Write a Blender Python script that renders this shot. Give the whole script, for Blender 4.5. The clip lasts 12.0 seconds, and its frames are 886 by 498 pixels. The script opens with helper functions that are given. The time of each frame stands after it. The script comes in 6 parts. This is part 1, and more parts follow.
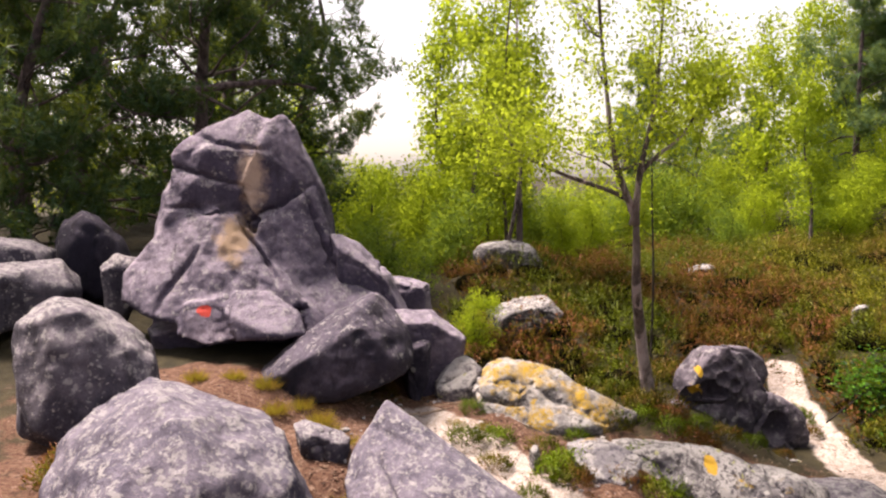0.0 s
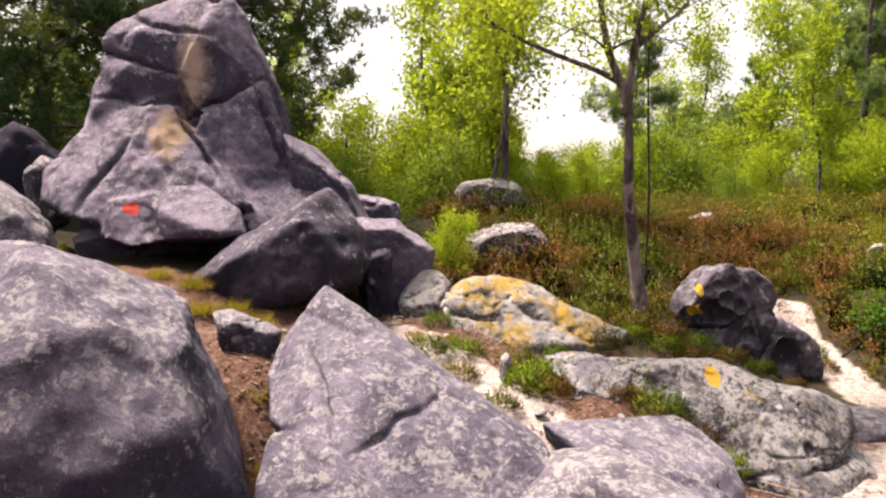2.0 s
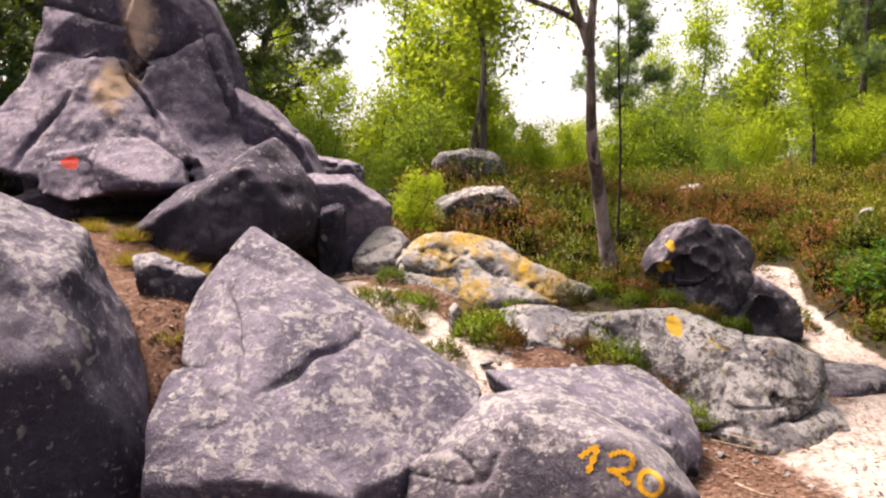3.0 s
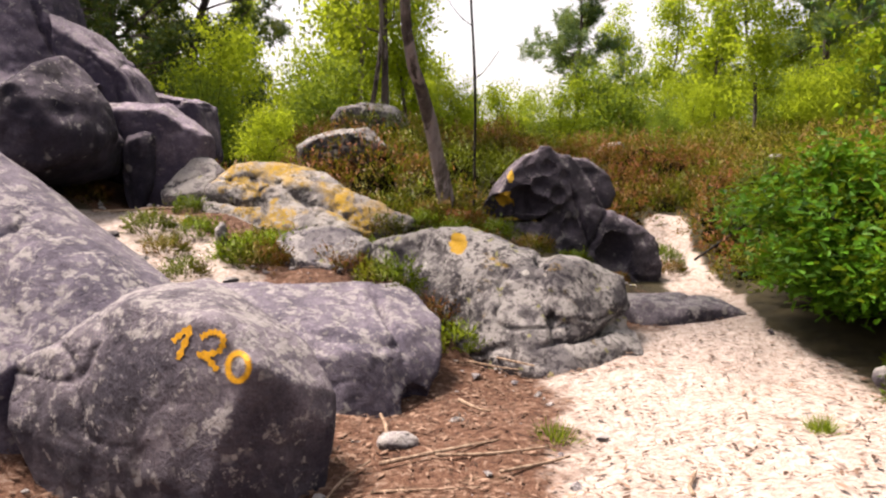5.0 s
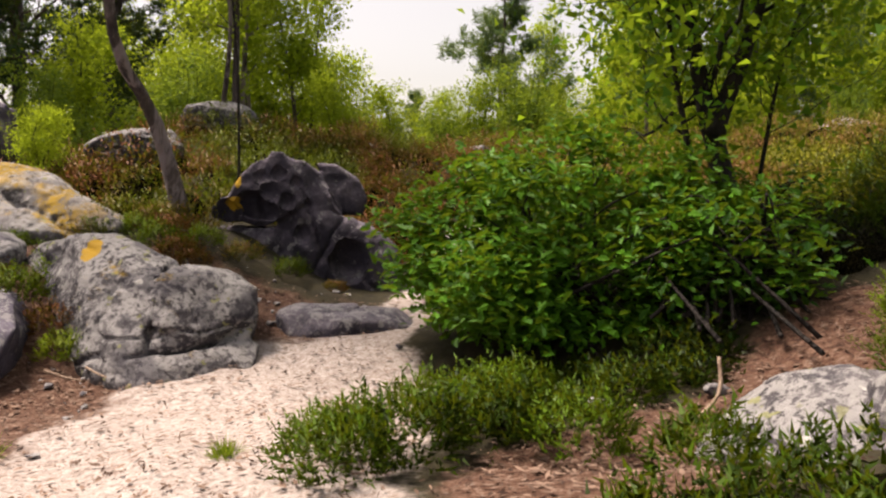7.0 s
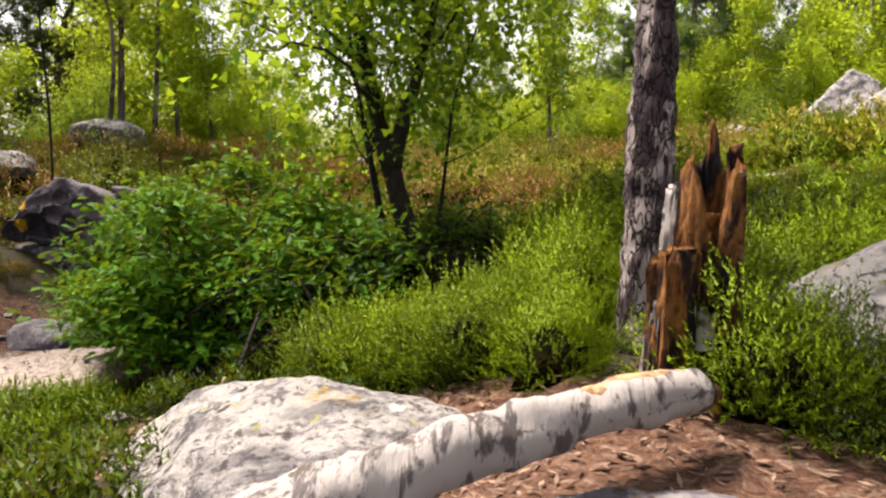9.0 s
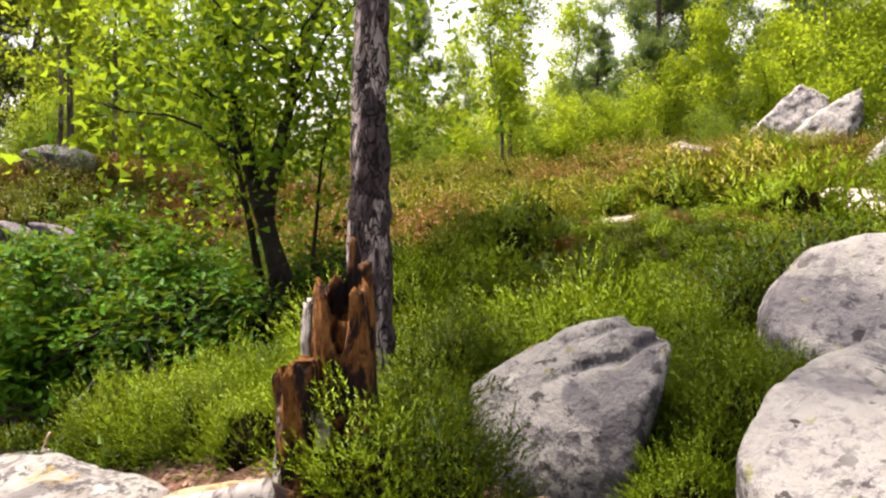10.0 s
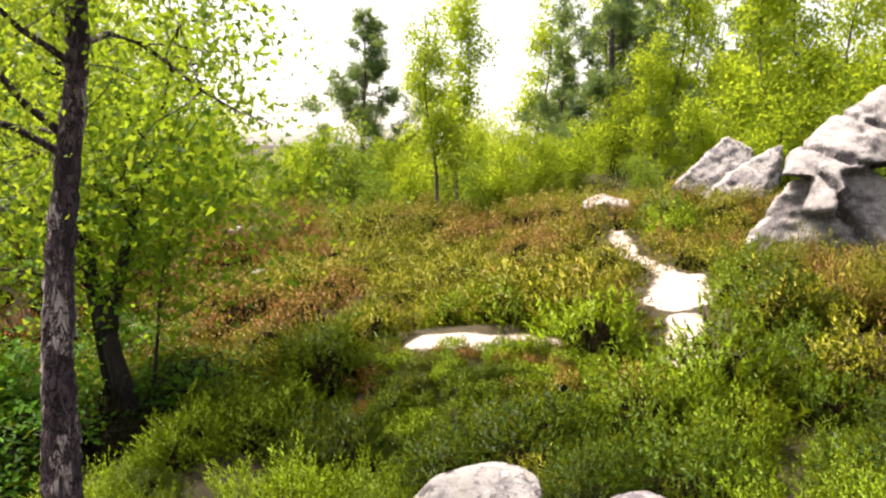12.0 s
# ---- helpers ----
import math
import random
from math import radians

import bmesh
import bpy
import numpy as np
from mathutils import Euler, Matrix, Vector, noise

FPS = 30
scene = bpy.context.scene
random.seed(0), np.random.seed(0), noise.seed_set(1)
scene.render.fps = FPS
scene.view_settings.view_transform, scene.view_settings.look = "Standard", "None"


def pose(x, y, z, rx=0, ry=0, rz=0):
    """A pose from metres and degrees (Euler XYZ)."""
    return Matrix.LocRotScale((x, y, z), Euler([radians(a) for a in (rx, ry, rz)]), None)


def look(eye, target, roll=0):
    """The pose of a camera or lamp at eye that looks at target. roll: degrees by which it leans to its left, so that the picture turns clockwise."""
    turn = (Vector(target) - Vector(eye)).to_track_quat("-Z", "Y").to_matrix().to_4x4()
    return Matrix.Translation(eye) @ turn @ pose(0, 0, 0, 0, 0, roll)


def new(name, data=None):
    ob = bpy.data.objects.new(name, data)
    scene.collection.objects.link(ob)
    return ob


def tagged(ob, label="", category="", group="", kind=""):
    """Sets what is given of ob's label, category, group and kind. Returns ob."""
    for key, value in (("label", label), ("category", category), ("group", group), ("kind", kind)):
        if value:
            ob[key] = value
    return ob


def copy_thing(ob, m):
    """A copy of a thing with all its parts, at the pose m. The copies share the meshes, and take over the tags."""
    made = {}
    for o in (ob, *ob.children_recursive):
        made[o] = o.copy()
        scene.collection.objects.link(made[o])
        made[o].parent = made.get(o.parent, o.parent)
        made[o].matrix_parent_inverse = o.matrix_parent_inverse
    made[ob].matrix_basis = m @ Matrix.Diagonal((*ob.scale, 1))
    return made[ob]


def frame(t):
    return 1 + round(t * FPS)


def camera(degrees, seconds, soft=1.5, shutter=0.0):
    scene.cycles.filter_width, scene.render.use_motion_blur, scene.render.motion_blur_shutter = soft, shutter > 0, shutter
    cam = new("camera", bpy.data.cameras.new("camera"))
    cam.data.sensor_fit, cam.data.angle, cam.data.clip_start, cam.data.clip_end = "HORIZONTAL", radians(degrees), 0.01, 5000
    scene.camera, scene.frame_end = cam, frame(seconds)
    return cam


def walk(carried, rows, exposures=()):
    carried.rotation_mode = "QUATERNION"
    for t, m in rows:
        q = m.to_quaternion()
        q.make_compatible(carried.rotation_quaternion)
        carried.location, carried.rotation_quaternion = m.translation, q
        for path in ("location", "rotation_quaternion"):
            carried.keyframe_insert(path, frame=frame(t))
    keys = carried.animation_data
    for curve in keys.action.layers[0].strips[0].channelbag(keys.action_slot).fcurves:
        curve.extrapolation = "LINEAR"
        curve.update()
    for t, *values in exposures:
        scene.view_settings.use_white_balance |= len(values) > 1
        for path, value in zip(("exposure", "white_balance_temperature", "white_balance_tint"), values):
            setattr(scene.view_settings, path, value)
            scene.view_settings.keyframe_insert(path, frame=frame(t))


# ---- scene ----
cam = camera(62.0, 12.0, soft=2.3)
PATH = [
    (0, (0.003, 0.001, 3.204), (0.027, 1.990, 3.003), -0.04),
    (0.5, (0.049, 0.242, 2.919), (0.075, 2.231, 2.719), 0.18),
    (1, (0.121, 0.486, 2.627), (0.149, 2.476, 2.428), 0.35),
    (1.5, (0.197, 0.696, 2.392), (0.226, 2.686, 2.192), 0.49),
    (2, (0.344, 0.889, 2.132), (0.370, 2.879, 1.932), 0.60),
    (2.5, (0.551, 1.056, 1.904), (0.573, 3.046, 1.704), 0.68),
    (2.7, (0.646, 1.113, 1.822), (0.660, 3.103, 1.618), 0.31),
    (4.5, (1.882, 1.476, 1.269), (1.879, 3.465, 1.059), -0.34),
    (5, (2.386, 1.632, 1.117), (2.369, 3.620, 0.902), -0.39),
    (5.5, (2.954, 1.600, 1.123), (2.928, 3.588, 0.905), -0.00),
    (6, (3.543, 1.716, 1.124), (3.514, 3.703, 0.903), 0.44),
    (6.5, (4.115, 1.696, 1.173), (4.082, 3.683, 0.948), 0.80),
    (7, (4.744, 1.721, 1.219), (4.701, 3.707, 0.991), 0.83),
    (7.2, (5.043, 1.655, 1.239), (4.973, 3.641, 1.007), 0.67),
    (8.8, (6.937, 1.393, 1.411), (6.831, 3.376, 1.174), 0.47),
    (9, (7.149, 1.383, 1.480), (7.022, 3.365, 1.241), 0.31),
    (9.5, (7.654, 1.251, 1.661), (7.518, 3.232, 1.421), 0.11),
    (10, (8.197, 1.254, 1.831), (8.050, 3.234, 1.591), -0.17),
    (10.5, (8.669, 1.183, 1.987), (8.512, 3.161, 1.744), -0.24),
    (11, (9.124, 1.107, 2.216), (8.958, 3.084, 1.963), 0.06),
    (11.5, (9.474, 1.020, 2.544), (9.305, 2.995, 2.279), 0.55),
    (12, (9.696, 1.000, 2.987), (9.530, 2.974, 2.711), 0.95),
]
walk(cam, [(t, look(eye, target, roll)) for t, eye, target, roll in PATH], exposures=[(0.0, 1.6, 7250, 23), (2.5, 1.68, 7250, 23), (4.5, 1.56, 7250, 22), (5.5, 1.36, 7250, 21), (6.0, 1.22, 7250, 21), (7.2, 1.1, 7250, 19), (8.8, 1.58, 7250, 16), (10.5, 1.96, 7250, 17), (11.2, 2.05, 7250, 17), (12.0, 2.0, 7250, 17)])

# ---- world and light: bright hazy sky, soft sun from behind the trees ----
world = bpy.data.worlds.new("world")
scene.world = world
world.use_nodes = True
SUN_UP, SUN_AZ = 64.0, -66.0      # degrees above the horizon, degrees east of +y
wn, wl = world.node_tree.nodes, world.node_tree.links
wn.clear()
sky = wn.new("ShaderNodeTexSky")
sky.sky_type, sky.sun_disc = "NISHITA", False
sky.sun_elevation, sky.sun_rotation = radians(SUN_UP), radians(SUN_AZ)
sky.dust_density, sky.air_density, sky.ozone_density = 1.5, 1.3, 1.0
sky_pale = wn.new("ShaderNodeHueSaturation")
sky_pale.inputs["Saturation"].default_value = 0.3
bg = wn.new("ShaderNodeBackground")
bg.inputs["Strength"].default_value = 0.08
wout = wn.new("ShaderNodeOutputWorld")
wl.new(sky.outputs[0], sky_pale.inputs["Color"])
wl.new(sky_pale.outputs[0], bg.inputs["Color"])
wl.new(bg.outputs[0], wout.inputs["Surface"])
sun_data = bpy.data.lights.new("sun", "SUN")
sun_data.energy, sun_data.angle, sun_data.color = 3.7, radians(18), (1.0, 0.95, 0.86)
sun = new("sun", sun_data)
sun.matrix_world = look((4 + 30 * math.sin(radians(SUN_AZ)), 30 * math.cos(radians(SUN_AZ)), 30 * math.tan(radians(SUN_UP))), (4, 0, 0))

# ---- materials ----
def node_material(name, roughness=0.8):
    m = bpy.data.materials.new(name)
    m.use_nodes = True
    n, l = m.node_tree.nodes, m.node_tree.links
    b = n["Principled BSDF"]
    b.inputs["Roughness"].default_value = roughness
    b.inputs["Specular IOR Level"].default_value = 0.3
    return m, n, l, b


def tex_noise(n, l, vec, scale, detail=5.0, rough=0.6, distort=0.0):
    t = n.new("ShaderNodeTexNoise")
    t.inputs["Scale"].default_value, t.inputs["Detail"].default_value = scale, detail
    t.inputs["Roughness"].default_value, t.inputs["Distortion"].default_value = rough, distort
    l.new(vec, t.inputs["Vector"])
    return t.outputs["Fac"]


def ramp(n, l, fac, stops):
    r = n.new("ShaderNodeValToRGB")
    e = r.color_ramp.elements
    while len(e) < len(stops):
        e.new(0.5)
    for k, (p, c) in zip(e, stops):
        k.position, k.color = p, (*c, 1) if len(c) == 3 else c
    l.new(fac, r.inputs["Fac"])
    return r.outputs["Color"]


def mask(n, l, fac, lo, hi):
    r = n.new("ShaderNodeMapRange")
    r.inputs["From Min"].default_value, r.inputs["From Max"].default_value = lo, hi
    r.interpolation_type = "SMOOTHSTEP"
    l.new(fac, r.inputs["Value"])
    return r.outputs["Result"]


def calc(n, l, op, a, b):
    m = n.new("ShaderNodeMath")
    m.operation = op
    for k, v in ((0, a), (1, b)):
        if isinstance(v, (int, float)):
            m.inputs[k].default_value = v
        else:
            l.new(v, m.inputs[k])
    return m.outputs[0]


def mix(n, l, fac, a, b, kind="MIX"):
    m = n.new("ShaderNodeMix")
    m.data_type, m.blend_type = "RGBA", kind
    for sock, v in ((m.inputs["Factor"], fac), (m.inputs["A"], a), (m.inputs["B"], b)):
        if isinstance(v, (int, float)):
            sock.default_value = v
        elif isinstance(v, tuple):
            sock.default_value = (*v, 1)
        else:
            l.new(v, sock)
    return m.outputs["Result"]


def bump(n, l, b, height, strength, distance):
    k = n.new("ShaderNodeBump")
    k.inputs["Strength"].default_value, k.inputs["Distance"].default_value = strength, distance
    l.new(height, k.inputs["Height"])
    l.new(k.outputs[0], b.inputs["Normal"])


def rock_material(name, low, high, lichen=0.3, yellow=0.0, ochre=0.0, dark=0.3, spots=()):
    """Weathered sandstone: grey body with grain, light from above painted onto what faces up, dark streaks, pale lichen
    spots thickest there, and yellow crusts.
    """
    m, n, l, b = node_material(name, 0.88)
    pos = n.new("ShaderNodeNewGeometry")
    vec, nor = pos.outputs["Position"], pos.outputs["Normal"]
    big = tex_noise(n, l, vec, 1.3, 6, 0.6, 0.4)
    fine = tex_noise(n, l, vec, 22, 6, 0.7)
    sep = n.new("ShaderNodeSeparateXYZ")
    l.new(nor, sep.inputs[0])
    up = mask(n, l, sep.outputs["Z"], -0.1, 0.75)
    # worn also carries light from above, put in as paler up-facing stone
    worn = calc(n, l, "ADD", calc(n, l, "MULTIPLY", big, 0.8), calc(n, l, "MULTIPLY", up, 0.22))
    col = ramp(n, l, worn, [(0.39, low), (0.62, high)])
    col = mix(n, l, 0.4, col, ramp(n, l, fine, [(0.3, (0.25, 0.25, 0.26)), (0.7, (0.8, 0.8, 0.8))]), "OVERLAY")
    streak = n.new("ShaderNodeMapping")
    streak.inputs["Scale"].default_value = (3.0, 3.0, 0.7)
    l.new(vec, streak.inputs["Vector"])
    s = mask(n, l, tex_noise(n, l, streak.outputs[0], 1.6, 5, 0.65, 0.6), 0.52, 0.68)
    col = mix(n, l, calc(n, l, "MULTIPLY", s, dark), col, tuple(c * 0.25 for c in low))
    blot = mask(n, l, tex_noise(n, l, vec, 2.6, 8, 0.72, 0.3), 0.44, 0.66)
    col = mix(n, l, calc(n, l, "MULTIPLY", blot, 0.62), col, tuple(q * 0.6 for q in low[:2]) + (low[2] * 0.72,))
    patches = tex_noise(n, l, vec, 10.0, 7, 0.75, 0.3)
    specks = tex_noise(n, l, vec, 30.0, 5, 0.7, 0.3)
    cover = calc(n, l, "ADD", calc(n, l, "MULTIPLY", patches, 0.6), calc(n, l, "MULTIPLY", specks, 0.4))
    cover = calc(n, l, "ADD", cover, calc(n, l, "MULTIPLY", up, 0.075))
    edge = 0.62 - 0.13 * lichen
    vor = n.new("ShaderNodeTexVoronoi")
    vor.inputs["Scale"].default_value = 16.0
    warp = n.new("ShaderNodeMix")
    warp.data_type = "VECTOR"
    warp.inputs["Factor"].default_value = 0.12
    nz = n.new("ShaderNodeTexNoise")
    nz.inputs["Scale"].default_value, nz.inputs["Detail"].default_value = 14.0, 4.0
    l.new(vec, nz.inputs["Vector"])
    l.new(vec, warp.inputs["A"])
    l.new(nz.outputs["Color"], warp.inputs["B"])
    l.new(warp.outputs["Result"], vor.inputs["Vector"])
    cell = n.new("ShaderNodeSeparateColor")
    l.new(vor.outputs["Color"], cell.inputs[0])
    disc = calc(n, l, "MULTIPLY", mask(n, l, vor.outputs["Distance"], 0.5, 0.3), mask(n, l, cell.outputs["Red"], 0.80 - 0.45 * lichen, 0.86 - 0.45 * lichen))
    disc = calc(n, l, "MULTIPLY", disc, mask(n, l, tex_noise(n, l, vec, 2.7, 4, 0.6), 0.58 - 0.18 * lichen, 0.68 - 0.18 * lichen))
    lm = calc(n, l, "MAXIMUM", mask(n, l, cover, edge, edge + 0.06), calc(n, l, "MULTIPLY", disc, 0.8))
    grit = tex_noise(n, l, vec, 85.0, 3, 0.6)
    col = mix(n, l, 0.28, col, ramp(n, l, grit, [(0.35, (0.2, 0.2, 0.21)), (0.65, (0.85, 0.85, 0.85))]), "OVERLAY")
    col = mix(n, l, calc(n, l, "MULTIPLY", lm, 0.5 + 0.45 * min(lichen, 1.0)), col, (0.42, 0.4, 0.392))
    flecks = n.new("ShaderNodeTexVoronoi")
    flecks.inputs["Scale"].default_value = 30.0
    l.new(warp.outputs["Result"], flecks.inputs["Vector"])
    pick = n.new("ShaderNodeSeparateColor")
    l.new(flecks.outputs["Color"], pick.inputs[0])
    fm = calc(n, l, "MULTIPLY", mask(n, l, flecks.outputs["Distance"], 0.42, 0.2), mask(n, l, pick.outputs["Green"], 0.74, 0.78))
    fm = calc(n, l, "MULTIPLY", fm, mask(n, l, tex_noise(n, l, vec, 4.0, 4, 0.6), 0.45, 0.58))
    col = mix(n, l, calc(n, l, "MULTIPLY", fm, min(0.75, max(0.0, 2.4 * lichen - 0.4))), col, (0.42, 0.40, 0.39))
    if lichen > 0.6:
        dm = mask(n, l, tex_noise(n, l, vec, 19.0, 5, 0.65, 0.15), 0.55, 0.62)
        dm = calc(n, l, "MULTIPLY", dm, mask(n, l, tex_noise(n, l, vec, 2.2, 3, 0.5), 0.36, 0.54))
        col = mix(n, l, calc(n, l, "MULTIPLY", dm, 0.85), col, (0.035, 0.03, 0.035))
        stain = mask(n, l, tex_noise(n, l, vec, 3.4, 5, 0.6, 0.3), 0.5, 0.6)
        col = mix(n, l, calc(n, l, "MULTIPLY", stain, 0.6), col, tuple(q * 0.9 for q in low[:2]) + (low[2] * 1.05,))
        for scale, reach, share, tint in ((13.0, 0.3, 0.86, (0.022, 0.018, 0.022)), (10.0, 0.22, 0.9, (0.62, 0.6, 0.57)), (17.0, 0.34, 0.9, (0.3, 0.3, 0.13))):
            dots = n.new("ShaderNodeTexVoronoi")
            dots.inputs["Scale"].default_value = scale
            l.new(warp.outputs["Result"], dots.inputs["Vector"])
            own = n.new("ShaderNodeSeparateColor")
            l.new(dots.outputs["Color"], own.inputs[0])
            ragged = calc(n, l, "ADD", dots.outputs["Distance"], calc(n, l, "MULTIPLY", calc(n, l, "SUBTRACT", specks, 0.5), 0.45))
            dot = calc(n, l, "MULTIPLY", mask(n, l, ragged, reach, reach - 0.08), mask(n, l, own.outputs["Blue"], share, share + 0.01))
            col = mix(n, l, calc(n, l, "MULTIPLY", dot, 0.85), col, tint)
    if ochre:
        om = mask(n, l, tex_noise(n, l, vec, 1.9, 3, 0.5, 0.5), 0.66 - 0.2 * ochre, 0.74 - 0.2 * ochre)
        col = mix(n, l, calc(n, l, "MULTIPLY", om, 0.7), col, (0.46, 0.32, 0.2))
    if yellow:
        ym = calc(n, l, "ADD", tex_noise(n, l, vec, 2.6, 6, 0.7, 0.4), calc(n, l, "MULTIPLY", up, 0.1))
        ym = calc(n, l, "MULTIPLY", mask(n, l, ym, 0.72 - 0.3 * yellow, 0.82 - 0.3 * yellow), mask(n, l, tex_noise(n, l, vec, 24.0, 5, 0.7), 0.34, 0.58))
        col = mix(n, l, calc(n, l, "MULTIPLY", ym, 0.9), col, (0.42, 0.26, 0.02))
    for at, size, tint, hard in spots:
        mp = n.new("ShaderNodeMapping")
        mp.inputs["Location"].default_value = tuple(-p / q for p, q in zip(at, size))
        mp.inputs["Scale"].default_value = tuple(1 / q for q in size)
        l.new(vec, mp.inputs["Vector"])
        far = n.new("ShaderNodeVectorMath")
        far.operation = "LENGTH"
        l.new(mp.outputs[0], far.inputs[0])
        e = calc(n, l, "ADD", far.outputs["Value"], calc(n, l, "MULTIPLY", calc(n, l, "SUBTRACT", tex_noise(n, l, vec, 9, 4, 0.6), 0.5), 1.3))
        k = mask(n, l, e, 1.0, 1.0 - (0.15 if hard else 0.7))
        col = mix(n, l, calc(n, l, "MULTIPLY", k, 0.9 if hard else 0.8), col, tint)
    l.new(col, b.inputs["Base Color"])
    h = calc(n, l, "ADD", calc(n, l, "ADD", fine, calc(n, l, "MULTIPLY", patches, 1.6)), calc(n, l, "MULTIPLY", grit, 0.35))
    bump(n, l, b, h, 0.9, 0.03)
    return m


def leaf_material(name, dark, light, glow=0.45, rough=0.5, dry=None, vary=0.7, dry_at=0.48):
    """Leaves: a tint per leaf, light shining through."""
    m, n, l, b = node_material(name, rough)
    b.inputs["Specular IOR Level"].default_value = 0.12
    g = n.new("ShaderNodeNewGeometry")
    info = n.new("ShaderNodeObjectInfo")
    tone = calc(n, l, "ADD", calc(n, l, "MULTIPLY", g.outputs["Random Per Island"], vary), calc(n, l, "MULTIPLY", info.outputs["Random"], 1 - vary))
    clump = tex_noise(n, l, g.outputs["Position"], 1.1, 3, 0.6)
    tone = calc(n, l, "ADD", calc(n, l, "MULTIPLY", tone, 0.55), calc(n, l, "MULTIPLY", clump, 0.45))
    col = ramp(n, l, tone, [(0.27, dark), (0.7, light)])
    if dry:
        col = mix(n, l, mask(n, l, tex_noise(n, l, g.outputs["Position"], 0.55, 4, 0.65, 0.5), dry_at, dry_at + 0.14), col, dry)
    l.new(col, b.inputs["Base Color"])
    t = n.new("ShaderNodeBsdfTranslucent")
    l.new(mix(n, l, 0.5, col, (0.45, 0.55, 0.03), "MIX"), t.inputs["Color"])
    mx = n.new("ShaderNodeMixShader")
    mx.inputs[0].default_value = glow
    l.new(b.outputs[0], mx.inputs[1])
    l.new(t.outputs[0], mx.inputs[2])
    l.new(mx.outputs[0], n["Material Output"].inputs["Surface"])
    return m


def n_color(n, l, vec, scale):
    t = n.new("ShaderNodeTexNoise")
    t.inputs["Scale"].default_value = scale
    l.new(vec, t.inputs["Vector"])
    return t.outputs["Color"]


def bark_material(name, low, high, pale=None, scale=9.0, plated=False):
    m, n, l, b = node_material(name, 0.9)
    g = n.new("ShaderNodeNewGeometry")
    mp = n.new("ShaderNodeMapping")
    mp.inputs["Scale"].default_value = (1, 1, 0.35)
    l.new(g.outputs["Position"], mp.inputs["Vector"])
    v = n.new("ShaderNodeTexVoronoi")
    v.inputs["Scale"].default_value = scale * 3
    l.new(mp.outputs[0], v.inputs["Vector"])
    f = tex_noise(n, l, mp.outputs[0], scale, 7, 0.7, 0.5)
    col = ramp(n, l, f, [(0.35, low), (0.65, high)])
    if pale:
        p = mask(n, l, tex_noise(n, l, mp.outputs[0], scale * 0.6, 6, 0.7, 0.8), 0.5, 0.58)
        col = mix(n, l, p, col, pale)
    h = calc(n, l, "ADD", f, v.outputs["Distance"])
    if plated:
        wv = n.new("ShaderNodeTexVoronoi")
        wv.feature = "DISTANCE_TO_EDGE"
        wv.inputs["Scale"].default_value = 30.0
        wob = mix(n, l, 0.16, mp.outputs[0], n_color(n, l, mp.outputs[0], 18.0))
        l.new(wob, wv.inputs["Vector"])
        plate = mask(n, l, wv.outputs["Distance"], 0.0, 0.11)
        col = mix(n, l, plate, (0.02, 0.014, 0.016), col)
        h = calc(n, l, "ADD", calc(n, l, "MULTIPLY", plate, 1.5), f)
    l.new(col, b.inputs["Base Color"])
    bump(n, l, b, h, 1.0, 0.025)
    return m


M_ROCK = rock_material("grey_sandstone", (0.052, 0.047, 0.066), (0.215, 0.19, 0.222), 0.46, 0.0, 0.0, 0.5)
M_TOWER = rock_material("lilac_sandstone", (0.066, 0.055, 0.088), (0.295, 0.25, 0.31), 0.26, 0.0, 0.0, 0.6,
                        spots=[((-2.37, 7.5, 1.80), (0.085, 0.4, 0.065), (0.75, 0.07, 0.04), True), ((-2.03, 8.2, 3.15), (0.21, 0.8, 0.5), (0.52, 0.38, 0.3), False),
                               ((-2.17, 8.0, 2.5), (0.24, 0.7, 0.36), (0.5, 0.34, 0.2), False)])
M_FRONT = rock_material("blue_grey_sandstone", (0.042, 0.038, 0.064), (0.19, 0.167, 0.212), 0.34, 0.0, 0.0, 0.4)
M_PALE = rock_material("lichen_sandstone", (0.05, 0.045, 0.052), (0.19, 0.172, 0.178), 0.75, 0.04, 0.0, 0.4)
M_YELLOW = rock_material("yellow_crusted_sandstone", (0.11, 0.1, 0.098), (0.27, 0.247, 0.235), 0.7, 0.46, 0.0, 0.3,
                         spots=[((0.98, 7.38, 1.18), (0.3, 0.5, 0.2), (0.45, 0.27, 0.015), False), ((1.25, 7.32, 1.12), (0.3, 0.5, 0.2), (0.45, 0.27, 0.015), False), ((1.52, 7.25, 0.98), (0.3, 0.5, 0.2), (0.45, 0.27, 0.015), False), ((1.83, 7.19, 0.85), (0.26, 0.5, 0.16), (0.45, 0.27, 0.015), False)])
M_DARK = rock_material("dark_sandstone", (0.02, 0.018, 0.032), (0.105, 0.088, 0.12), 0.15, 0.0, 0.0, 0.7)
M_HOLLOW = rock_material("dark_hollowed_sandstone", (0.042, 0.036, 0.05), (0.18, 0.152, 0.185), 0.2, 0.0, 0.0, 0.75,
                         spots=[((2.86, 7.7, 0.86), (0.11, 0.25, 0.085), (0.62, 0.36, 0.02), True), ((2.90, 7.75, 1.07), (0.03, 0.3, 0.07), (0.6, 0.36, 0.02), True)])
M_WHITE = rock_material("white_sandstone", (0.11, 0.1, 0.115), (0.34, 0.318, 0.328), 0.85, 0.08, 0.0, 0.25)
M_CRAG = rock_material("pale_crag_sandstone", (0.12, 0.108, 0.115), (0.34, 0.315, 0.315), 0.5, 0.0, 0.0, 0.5)
